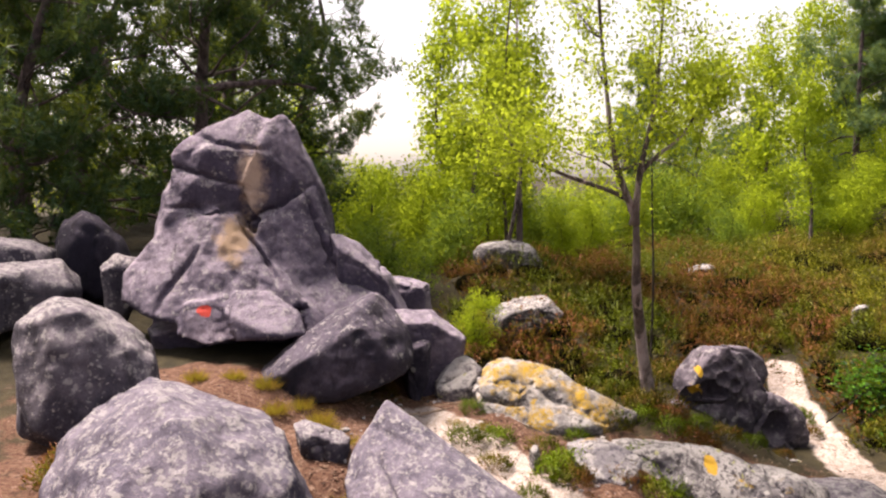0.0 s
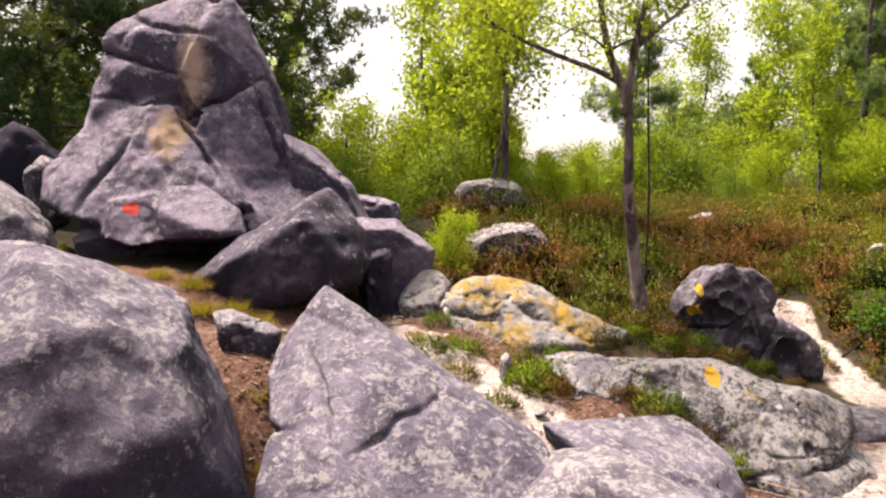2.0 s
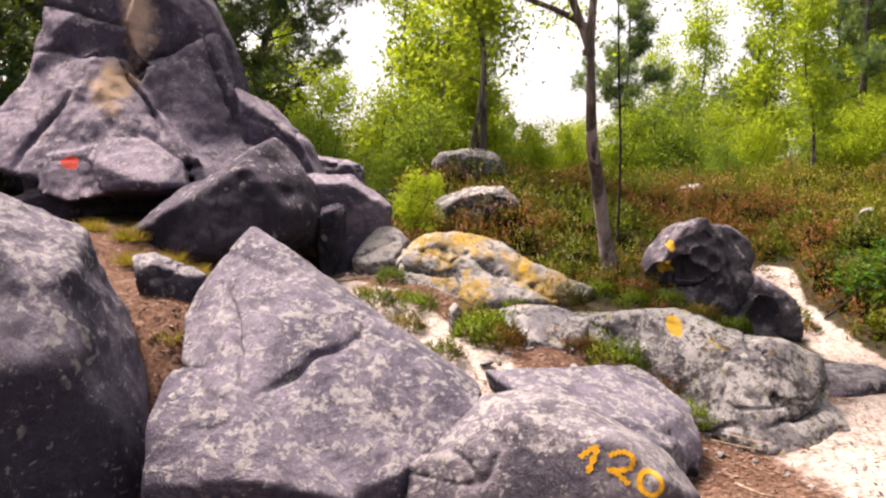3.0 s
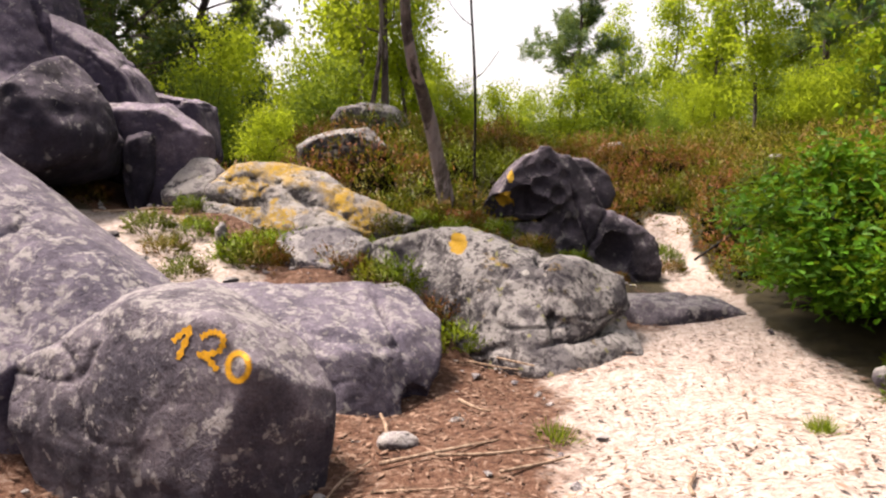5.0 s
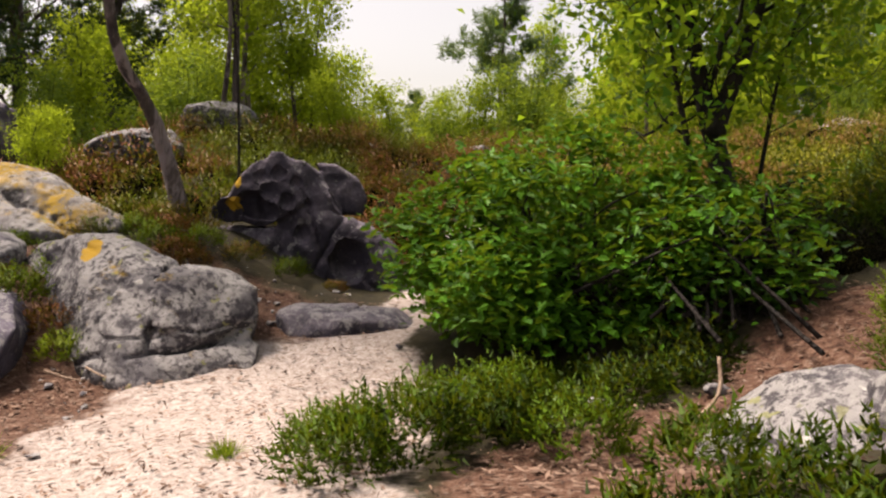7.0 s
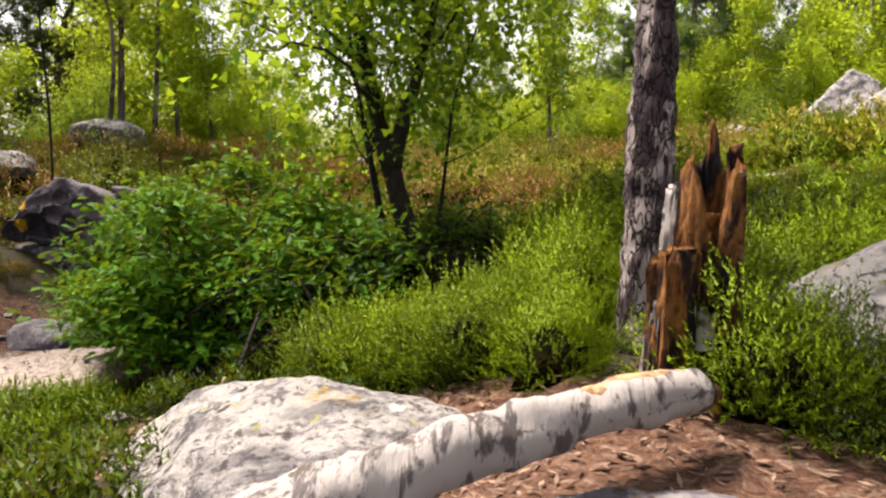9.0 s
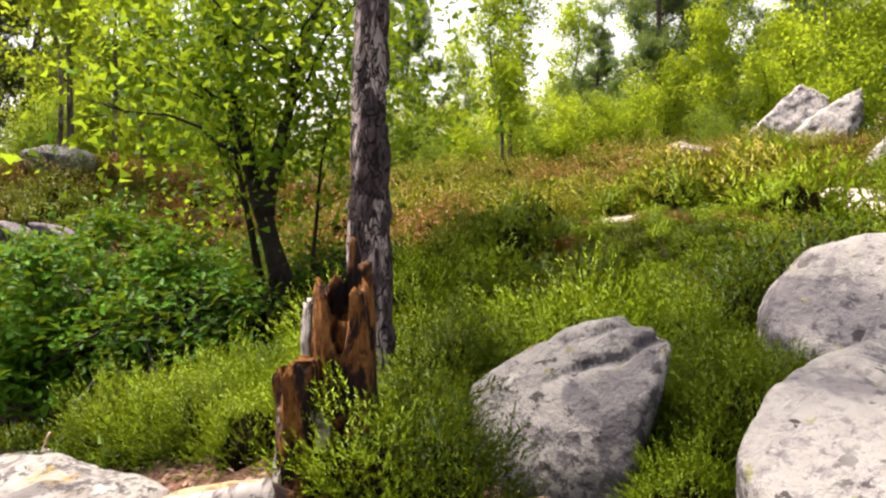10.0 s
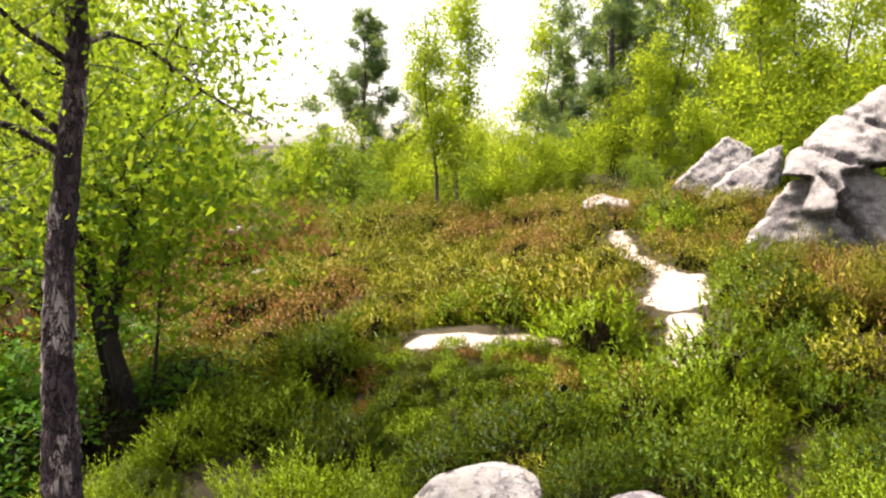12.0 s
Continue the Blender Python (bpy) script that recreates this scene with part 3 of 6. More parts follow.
ROCKS["flank"] = (-0.08, 8.16, 1.39), 1, 0.80, 0.00, [(-0.42, 0.31), (0.02, 0.31), (0.42, 0.04), (0.28, -0.22), (-0.10, -0.31), (-0.36, -0.15)]
ROCKS["pillar"] = (-0.17, 7.84, 1.19), 1, 0.35, 0.00, [(-0.12, 0.19), (-0.04, 0.27), (0.13, 0.25), (0.13, -0.07), (-0.04, -0.27), (-0.13, -0.16)]
ROCKS["ridge_end"] = (-0.33, 9.50, 1.70), 2, 0.80, 0.00, [(-0.31, 0.22), (0.24, 0.11), (0.31, -0.12), (-0.02, -0.22), (-0.24, -0.04)]
ROCKS["left_tip"] = (-4.72, 10.23, 2.32), 25, 1.30, 0.00, [(-0.47, -0.11), (-0.31, 0.23), (-0.09, 0.41), (0.12, 0.30), (0.47, -0.15), (0.41, -0.35), (0.01, -0.41), (-0.43, -0.26)]
ROCKS["left_edge"] = (-5.42, 9.41, 2.19), 30, 1.50, 0.00, [(-0.57, 0.11), (-0.09, 0.24), (0.29, 0.17), (0.59, 0.01), (0.56, -0.17), (-0.11, -0.20), (-0.59, -0.24)]
ROCKS["left_low"] = (-4.80, 8.49, 1.88), 30, 1.40, 0.00, [(-0.60, 0.26), (-0.17, 0.34), (0.40, 0.34), (0.64, -0.07), (0.26, -0.24), (-0.64, -0.34)]
ROCKS["left_small"] = (-3.72, 8.68, 2.06), 23, 0.60, 0.00, [(-0.22, 0.06), (-0.05, 0.22), (0.22, 0.17), (0.18, -0.13), (-0.13, -0.22)]
ROCKS["left_block"] = (-2.91, 6.13, 1.72), 26, 1.30, 0.00, [(-0.53, -0.02), (-0.38, 0.39), (-0.22, 0.49), (-0.01, 0.46), (0.35, 0.15), (0.53, -0.07), (0.53, -0.27), (0.33, -0.37), (-0.18, -0.49), (-0.50, -0.35)]
ROCKS["left_front"] = (-1.71, 4.90, 0.88), 24, 2.20, -0.25, [(-0.81, 0.47), (-0.58, 0.60), (-0.33, 0.68), (-0.28, 0.82), (-0.16, 0.87), (0.07, 0.78), (0.25, 0.63), (0.65, 0.48), (0.70, 0.28), (0.83, -0.05), (0.95, -0.49), (0.92, -0.87), (-0.13, -0.79), (-0.95, -0.61)]
ROCKS["slab"] = (-0.92, 5.86, 1.06), 12, 0.50, 0.00, [(-0.23, 0.12), (-0.14, 0.15), (0.23, 0.00), (0.23, -0.10), (-0.03, -0.15), (-0.20, -0.04)]
ROCKS["pebble_white"] = (0.90, 6.42, 0.67), 10, 0.15, 0.00, [(-0.04, 0.07), (-0.00, 0.12), (0.04, 0.09), (0.03, -0.10), (-0.03, -0.12)]
ROCKS["white_small"] = (0.53, 7.75, 0.87), -4, 0.40, 0.00, [(-0.14, 0.02), (-0.07, 0.16), (0.07, 0.15), (0.14, 0.03), (0.10, -0.16), (-0.10, -0.14)]
ROCKS["heath_boulder"] = (1.21, 9.81, 1.33), 4, 1.00, 0.00, [(-0.49, 0.05), (-0.25, 0.17), (0.32, 0.25), (0.49, 0.04), (0.31, -0.13), (-0.20, -0.25), (-0.46, -0.21)]
ROCKS["slab_path"] = (3.98, 6.83, 0.09), 12, 0.70, 0.00, [(-0.51, 0.07), (-0.34, 0.16), (0.29, 0.10), (0.51, -0.06), (0.46, -0.16), (-0.50, -0.14)]
ROCKS["far_pair"] = (1.28, 12.61, 1.78), -6, 0.90, 0.00, [(-0.60, 0.05), (-0.44, 0.25), (-0.00, 0.31), (0.39, 0.26), (0.60, -0.08), (0.49, -0.31), (-0.48, -0.29)]
ROCKS["log_slab"] = (7.33, 2.6, 0.68), -19, 0.90, 0.00, [(-0.37, -0.03), (-0.25, 0.11), (-0.12, 0.15), (0.13, 0.17), (0.35, 0.17), (0.38, -0.01), (-0.38, -0.17)]
ROCKS["stone_path"] = (5.68, 5.17, 0.11), -10, 0.25, 0.00, [(-0.14, -0.06), (-0.05, 0.07), (0.04, 0.10), (0.14, 0.02), (0.10, -0.08), (-0.10, -0.10)]
ROCKS["pink"] = (11.52, 15.18, 1.88), -7, 1.10, 0.00, [(-0.55, -0.19), (-0.38, 0.13), (-0.06, 0.24), (0.48, 0.16), (0.55, -0.09), (-0.04, -0.24)]
ROCKS["heath_a"] = (5.00, 13.72, 1.38), -20, 0.60, 0.00, [(-0.32, -0.05), (-0.13, 0.11), (0.24, 0.16), (0.32, -0.05), (0.03, -0.16), (-0.26, -0.15)]
ROCKS["heath_b"] = (7.13, 16.82, 1.37), -23, 0.60, 0.00, [(-0.38, -0.12), (-0.07, 0.07), (0.31, 0.19), (0.38, 0.05), (-0.18, -0.19)]
ROCKS["heath_c"] = (3.23, 12.85, 1.44), -14, 0.40, 0.00, [(-0.30, -0.03), (-0.08, 0.07), (0.26, 0.08), (0.30, -0.03), (-0.22, -0.08)]
ROCKS["heath_d"] = (6.36, 10.78, 1.19), -31, 0.30, 0.00, [(-0.12, -0.02), (-0.01, 0.09), (0.12, 0.08), (0.11, -0.05), (-0.07, -0.09)]


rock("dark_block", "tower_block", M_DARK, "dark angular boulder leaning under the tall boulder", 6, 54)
for key in ("ridge", "ridge_end", "flank"):
    rock("ridge_boulder", key, M_TOWER, "grey-lilac weathered boulder on the ridge", 6, 60)
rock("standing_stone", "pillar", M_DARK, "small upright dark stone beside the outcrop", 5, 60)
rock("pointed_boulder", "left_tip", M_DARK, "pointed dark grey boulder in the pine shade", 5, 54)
for key in ("left_edge", "left_low", "left_small"):
    rock("low_boulder", key, M_ROCK, "low grey sandstone boulder beside the tall one", 5, 60)
rock("block_boulder", "left_block", M_ROCK, "blocky grey sandstone boulder with a pale face", 6, 60)
rock("broad_boulder", "left_front", M_FRONT, "broad blue-grey boulder with a lichen-specked face", 6, 60, 0.035)
rock("slab", "slab", M_ROCK, "small tilted grey slab on the litter", 5, 72)
rock("white_stone", "white_small", M_WHITE, "small white lichen-covered stone in the grass", 5, 54)
rock("white_pebble", "pebble_white", M_PALE, "small upright white stone in the litter", 4, 54)
rock("heath_boulder", "heath_boulder", M_PALE, "pale speckled boulder lying in the heather", 6, 54)
rock("path_slab", "slab_path", M_ROCK, "low worn grey slab forming a step in the path", 5, 54)
rock("far_boulder", "far_pair", M_PALE, "pale boulder beneath a birch", 5, 54)
for key in ("heath_a", "heath_b", "heath_c", "heath_d"):
    rock("heath_stone", key, M_PALE, "flat pale rock showing through the heather", 4, 54)
rock("flat_stone", "log_slab", M_ROCK, "flat grey rock beneath the birch log", 6, 54)
rock("small_stone", "stone_path", M_WHITE, "small white stone with a hollow side", 5, 54)
rock("pink_boulder", "pink", M_PINK, "pinkish low boulder at the head of the path", 5, 54)


# ---- carved boulders: blocks merged into one weathered mass ----
BLOCKS = {}
BLOCKS["number"] = (-0.18, 0.47, -0.09), 0.8, [(0.86, 4.45, 0.46), (0.93, 4.50, 0.52), (1.17, 4.40, 0.62), (1.05, 4.75, 0.62), (1.33, 4.85, 0.64), (1.62, 4.60, 0.55), (1.84, 4.42, 0.44), (1.96, 4.30, 0.28), (1.96, 4.25, 0.15), (1.89, 4.25, 0.02), (1.74, 4.20, -0.06), (1.72, 4.06, 0.47), (1.57, 4.16, 0.60), (0.83, 4.40, 0.25), (0.91, 4.30, -0.09), (1.53, 4.05, 0.02), (0.64, 4.50, 0.36), (0.65, 4.40, 0.13), (0.73, 4.55, 0.41)]
BLOCKS["front"] = (-0.08, 0.49, -0.09), 0.8, [(1.06, 5.60, 0.52), (1.70, 5.95, 0.43), (2.10, 5.95, 0.47), (2.23, 5.80, 0.41), (2.35, 5.60, 0.30), (2.36, 5.35, 0.13), (2.23, 5.10, -0.01), (2.09, 4.90, -0.09), (1.85, 4.85, -0.09), (1.66, 5.00, 0.23), (1.42, 5.30, 0.38), (1.98, 5.00, 0.28)]
BLOCKS["lichen_main"] = (-0.25, 0.65, -0.07), 0.8, [(1.70, 6.65, 0.47), (1.90, 6.65, 0.65), (2.28, 6.40, 0.75), (2.52, 6.45, 0.75), (2.96, 6.30, 0.57), (2.49, 6.05, 0.50), (2.45, 5.95, 0.14), (2.62, 5.75, 0.03), (2.99, 5.60, -0.04), (2.94, 5.86, 0.30), (2.87, 6.05, 0.54)]
BLOCKS["lichen_side"] = (-0.11, 0.49, -0.08), 0.9, [(2.93, 5.95, 0.57), (3.09, 6.20, 0.58), (3.35, 6.30, 0.53), (3.50, 6.25, 0.45), (3.52, 6.15, 0.25), (3.48, 6.10, 0.13), (3.24, 5.86, 0.18), (2.97, 5.80, 0.28)]
BLOCKS["lichen_base"] = (-0.16, 0.58, -0.15), 0.85, [(2.46, 5.90, 0.15), (2.62, 5.75, 0.03), (2.99, 5.58, -0.04), (3.56, 5.90, 0.01), (3.55, 6.10, 0.12), (3.24, 5.85, 0.18), (2.92, 5.85, 0.25)]
BLOCKS["dark_head"] = (-0.08, 0.44, -0.02), 0.85, [(2.75, 7.74, 0.75), (2.78, 7.80, 0.91), (2.95, 7.85, 1.14), (3.06, 7.90, 1.24), (3.24, 7.92, 1.29), (3.38, 7.98, 1.21), (3.48, 7.90, 0.91), (3.25, 7.85, 0.74), (3.01, 7.76, 0.77)]
BLOCKS["dark_body"] = (-0.05, 0.55, -0.04), 0.8, [(3.17, 7.90, 0.66), (3.43, 7.93, 0.80), (3.64, 8.00, 0.77), (4.00, 8.15, 0.68), (4.24, 8.10, 0.52), (4.25, 8.00, 0.23), (3.68, 7.85, 0.17), (3.25, 7.85, 0.19), (3.72, 7.92, 0.53)]
BLOCKS["dark_bulge"] = (-0.03, 0.45, -0.02), 0.8, [(3.45, 8.35, 1.22), (3.63, 8.35, 1.20), (3.83, 8.35, 1.07), (3.90, 8.35, 0.89), (3.86, 8.35, 0.75), (3.64, 8.30, 0.78)]
BLOCKS["dark_base"] = (-0.11, 0.49, -0.05), 0.9, [(2.40, 7.90, 0.51), (2.70, 7.95, 0.68), (3.24, 7.95, 0.64), (3.30, 7.70, 0.17), (2.92, 7.60, 0.18), (2.54, 7.65, 0.33)]
BLOCKS["yellow"] = (-0.14, 0.58, -0.02), 0.85, [(0.47, 7.35, 0.91), (0.51, 7.45, 1.01), (0.69, 7.60, 1.14), (0.96, 7.80, 1.16), (1.23, 7.85, 1.12), (1.58, 7.75, 0.93), (2.12, 7.45, 0.72), (1.81, 7.30, 0.63), (1.40, 7.20, 0.67), (0.67, 7.20, 0.67), (0.54, 7.25, 0.67), (0.52, 7.25, 0.79)]
BLOCKS["mid"] = (-0.06, 0.50, -0.07), 0.8, [(-0.39, 5.85, 1.39), (-0.51, 5.65, 1.24), (-0.65, 5.62, 1.05), (-0.69, 5.40, 0.90), (-0.61, 5.10, 0.69), (-0.19, 5.65, 1.26), (0.03, 5.60, 1.13), (0.32, 5.50, 0.94), (0.66, 5.40, 0.72), (1.00, 5.30, 0.54), (1.04, 5.10, 0.44), (0.95, 4.75, 0.20), (0.21, 4.50, 0.34), (-0.22, 4.75, 0.71), (-0.22, 5.05, 0.93), (0.14, 5.16, 1.01), (0.60, 4.45, 0.32), (0.29, 4.40, 0.28), (1.01, 4.70, 0.53), (1.02, 4.90, 0.59)]
BLOCKS["mid_foot"] = (-0.15, 0.58, -0.22), 0.85, [(-0.51, 4.70, 0.78), (-0.29, 4.65, 0.79), (-0.13, 4.50, 0.68), (0.06, 4.20, 0.40), (-0.50, 4.25, 0.37), (-0.53, 4.40, 0.60), (-0.53, 4.60, 0.71), (0.29, 4.25, 0.33), (0.46, 4.30, 0.28)]
BLOCKS["tower_cap"] = (-0.26, 0.86, -0.02), 0.85, [(-2.96, 8.30, 3.46), (-2.76, 8.40, 3.65), (-2.12, 8.60, 3.96), (-1.92, 8.60, 3.85), (-1.93, 8.30, 3.52), (-2.22, 8.25, 3.15), (-2.19, 8.30, 2.84), (-2.88, 8.30, 2.81), (-2.93, 8.25, 2.90)]
BLOCKS["tower_nose"] = (-0.17, 0.78, -0.02), 0.85, [(-1.90, 8.50, 3.81), (-1.74, 8.60, 3.90), (-1.61, 8.60, 3.76), (-1.40, 8.60, 3.19), (-1.47, 8.45, 3.10), (-1.99, 8.25, 2.69), (-2.15, 8.20, 3.09), (-1.98, 8.25, 3.49)]
BLOCKS["tower_right"] = (-0.15, 0.79, -0.02), 0.85, [(-1.40, 8.60, 3.17), (-1.20, 8.50, 2.65), (-1.01, 8.40, 2.05), (-1.37, 8.10, 1.99), (-1.69, 8.05, 2.12), (-1.96, 8.10, 2.48), (-1.93, 8.15, 2.68), (-1.46, 8.40, 3.07)]
BLOCKS["tower_shoulder"] = (-0.3, 0.85, -0.02), 0.9, [(-2.84, 8.20, 2.79), (-2.33, 8.10, 2.85), (-2.20, 8.05, 2.61), (-2.25, 7.90, 2.26), (-2.64, 7.60, 1.62), (-3.05, 7.70, 1.72), (-3.36, 7.90, 1.84), (-3.39, 8.00, 2.13), (-3.01, 8.15, 2.54)]
BLOCKS["tower_apron"] = (-0.24, 0.87, -0.03), 0.9, [(-2.29, 8.15, 2.83), (-2.15, 8.15, 2.79), (-1.69, 7.95, 2.13), (-1.32, 7.80, 1.79), (-2.10, 7.65, 1.82), (-2.63, 7.70, 1.87), (-2.31, 7.85, 2.32)]
BLOCKS["tower_ledge"] = (-0.22, 0.67, -0.11), 0.9, [(-2.66, 7.50, 1.55), (-2.60, 7.60, 1.88), (-2.17, 7.60, 1.97), (-2.04, 7.40, 1.52), (-2.35, 7.40, 1.46)]
BLOCKS["tower_lip"] = (-0.19, 0.78, -0.13), 0.9, [(-2.12, 7.28, 1.85), (-2.06, 7.50, 2.01), (-1.72, 7.50, 2.01), (-1.36, 7.40, 1.81), (-1.26, 7.30, 1.59), (-1.59, 7.15, 1.62), (-1.98, 7.20, 1.55)]
BLOCKS["tower_flank"] = (-0.13, 0.89, -0.12), 0.9, [(-1.40, 8.30, 2.12), (-1.01, 8.40, 2.05), (-0.64, 8.20, 1.89), (-0.97, 7.85, 1.54), (-1.31, 7.70, 1.48), (-1.44, 7.80, 1.73)]
BLOCKS["log_rock_side"] = (0.05, 0.30, -0.06), 0.8, [(5.57, 4.18, 0.24), (5.75, 4.30, 0.38), (5.92, 4.30, 0.50), (6.15, 4.20, 0.58), (6.28, 3.85, 0.58), (6.05, 3.70, 0.46), (5.85, 3.80, 0.32), (5.70, 3.98, 0.22)]
BLOCKS["heather_rock"] = (-0.04, 0.5, -0.16), 0.8, [(8.08, 3.80, 1.02), (8.15, 3.85, 1.07), (8.32, 3.85, 1.19), (8.53, 3.85, 1.29), (8.64, 3.85, 1.30), (8.72, 3.75, 1.29), (8.78, 3.66, 1.25), (8.68, 3.55, 1.09), (8.61, 3.50, 0.86), (8.17, 3.60, 0.80)]
BLOCKS["round_rock"] = (0.06, 0.45, -0.12), 0.8, [(9.18, 4.05, 1.26), (9.24, 4.10, 1.37), (9.38, 4.15, 1.49), (9.53, 4.20, 1.54), (9.69, 4.20, 1.55), (9.85, 4.20, 1.51), (9.89, 4.10, 1.48), (9.79, 3.90, 1.37), (9.73, 3.80, 1.21), (9.36, 3.80, 1.17), (9.19, 3.95, 1.21)]
BLOCKS["swirl_rock"] = (0.1, 0.4, -0.11), 0.8, [(9.84, 3.72, 1.39), (9.94, 3.80, 1.47), (10.08, 3.85, 1.53), (10.21, 3.90, 1.56), (10.38, 3.90, 1.56), (10.44, 3.85, 1.51), (10.46, 3.75, 1.44), (10.30, 3.50, 1.43), (10.05, 3.50, 1.42), (9.80, 3.55, 1.37)]
BLOCKS["low_white"] = (-0.07, 0.34, -0.03), 0.8, [(1.24, 6.35, 0.67), (1.26, 6.45, 0.73), (1.46, 6.50, 0.76), (1.72, 6.50, 0.73), (1.88, 6.40, 0.64), (1.79, 6.25, 0.57), (1.65, 6.15, 0.52), (1.41, 6.20, 0.57)]
BLOCKS["white"] = (-0.12, 0.33, -0.02), 0.8, [(0.02, 7.65, 0.95), (0.10, 7.75, 1.10), (0.23, 7.85, 1.23), (0.40, 7.85, 1.23), (0.52, 7.80, 1.12), (0.39, 7.65, 0.97), (0.11, 7.60, 0.91)]
BLOCKS["outcrop_low"] = (0.47, 1.10, -0.03), 0.85, [(12.96, 11.20, 1.72), (13.22, 11.30, 2.23), (13.48, 11.40, 2.59), (13.79, 11.30, 2.67), (14.66, 11.20, 2.78), (15.01, 10.80, 2.23), (14.99, 10.60, 1.40), (14.16, 10.90, 1.46), (13.48, 11.00, 1.54)]
BLOCKS["outcrop_top"] = (0.56, 1.28, -0.02), 0.9, [(13.24, 11.00, 2.68), (13.47, 11.30, 3.00), (13.86, 11.60, 3.31), (14.37, 11.80, 3.60), (15.59, 12.00, 4.29), (15.19, 11.00, 2.91), (14.18, 10.90, 2.84), (13.56, 10.90, 2.68)]
BLOCKS["outcrop_knob"] = (0.27, 0.65, -0.02), 0.9, [(13.51, 10.85, 2.21), (13.63, 10.95, 2.64), (13.92, 10.85, 2.74), (13.97, 10.70, 2.57), (13.79, 10.60, 2.23)]
BLOCKS["far_slab"] = (0.22, 0.77, -0.02), 0.8, [(12.95, 15.90, 2.30), (13.55, 16.20, 2.78), (14.09, 16.40, 3.29), (14.56, 16.30, 3.03), (14.65, 16.00, 2.53), (13.81, 15.80, 2.10)]
BLOCKS["far_slab_two"] = (0.24, 0.76, -0.02), 0.8, [(13.18, 15.20, 1.88), (13.68, 15.40, 2.38), (14.14, 15.60, 2.77), (14.92, 15.70, 3.15), (14.94, 15.50, 2.61), (14.46, 15.20, 2.24)]
BLOCKS["dark_neck"] = (-0.06, 0.50, -0.02), 0.85, [(3.24, 7.95, 1.27), (3.42, 8.00, 1.22), (3.52, 8.05, 1.14), (3.71, 8.05, 0.77), (3.48, 7.93, 0.62), (3.20, 7.90, 0.66)]
BLOCKS["dark_crest"] = (-0.03, 0.20, -0.02), 0.7, [(3.11, 7.88, 1.21), (3.16, 7.92, 1.32), (3.27, 7.92, 1.31), (3.32, 7.95, 1.21)]
BLOCKS["tower_fill"] = (-0.17, 0.78, -0.06), 0.9, [(-1.99, 8.20, 2.51), (-1.61, 8.10, 2.08), (-1.17, 7.95, 1.71), (-1.69, 7.85, 1.73), (-2.04, 8.00, 2.19)]
BLOCKS["log_rock"] = (-0.10, 0.33, -0.13), 0.85, [(5.98, 3.50, 0.46), (6.02, 3.60, 0.54), (6.07, 3.70, 0.58), (6.13, 3.80, 0.68), (6.40, 3.75, 0.73), (6.58, 3.75, 0.75), (6.70, 3.70, 0.71), (6.91, 3.65, 0.71), (7.07, 3.60, 0.68), (6.82, 3.20, 0.73), (6.58, 3.00, 0.68), (6.30, 3.00, 0.30), (6.90, 2.90, 0.35)]
BLOCKS["flat_rock"] = (0.05, 0.2, -0.06), 0.9, [(8.80, 3.10, 1.08), (8.98, 3.35, 1.19), (9.12, 3.52, 1.21), (9.35, 3.62, 1.25), (9.75, 3.75, 1.27), (10.30, 3.70, 1.30), (10.60, 3.30, 1.22), (10.50, 2.90, 1.06), (9.30, 2.85, 1.15), (8.85, 2.85, 1.02), (8.80, 2.90, 0.60), (10.40, 2.90, 0.60)]


def block_mesh(key, shrink):
    """A block: its front corners, and the same corners drawn in and set back behind them."""
    away, scale, corners = BLOCKS[key]
    c = np.array(corners)
    mid = c.mean(0)
    c = mid + (c - mid) * (1 - shrink)
    back = mid + (c - mid) * scale + np.array(away)
    low = min(float(height(mid[0], mid[1])) - 0.2, c[:, 2].min())
    foot = []
    if key not in HIGH:
        base = c[c[:, 2] < c[:, 2].min() + 0.3 * np.ptp(c[:, 2])]
        foot = [np.c_[base[:, :2], np.full(len(base), low)], np.c_[mid[:2] + (back[:, :2] - mid[:2]) * 0.9, np.full(len(back), low)]]
    bm = bmesh.new()
    verts = [bm.verts.new(p) for p in np.concatenate([c, back, *foot])]
    hull = bmesh.ops.convex_hull(bm, input=verts)
    loose = {g for g in hull["geom_interior"] + hull["geom_unused"] if isinstance(g, bmesh.types.BMVert)}
    bmesh.ops.delete(bm, geom=list(loose), context="VERTS")
    bmesh.ops.triangulate(bm, faces=bm.faces[:])
    bm.verts.index_update()
    v, f = np.array([p.co[:] for p in bm.verts]), np.array([[p.index for p in q.verts] for q in bm.faces])
    bm.free()
    return v, f


def quad_normals(v, f):
    n = np.cross(v[f[:, 2]] - v[f[:, 0]], v[f[:, 3]] - v[f[:, 1]])
    out = np.zeros_like(v)
    for k in range(4):
        np.add.at(out, f[:, k], n)
    return out / (np.linalg.norm(out, axis=1)[:, None] + 1e-9)


def soften(v, f, rounds):
    e = np.concatenate([f[:, [k, (k + 1) % 4]] for k in range(4)])
    count = np.bincount(e[:, 0], minlength=len(v))[:, None]
    for r in range(rounds):
        s = np.zeros_like(v)
        np.add.at(s, e[:, 0], v[e[:, 1]])
        v = 0.45 * v + 0.55 * s / np.maximum(count, 1)
    return v


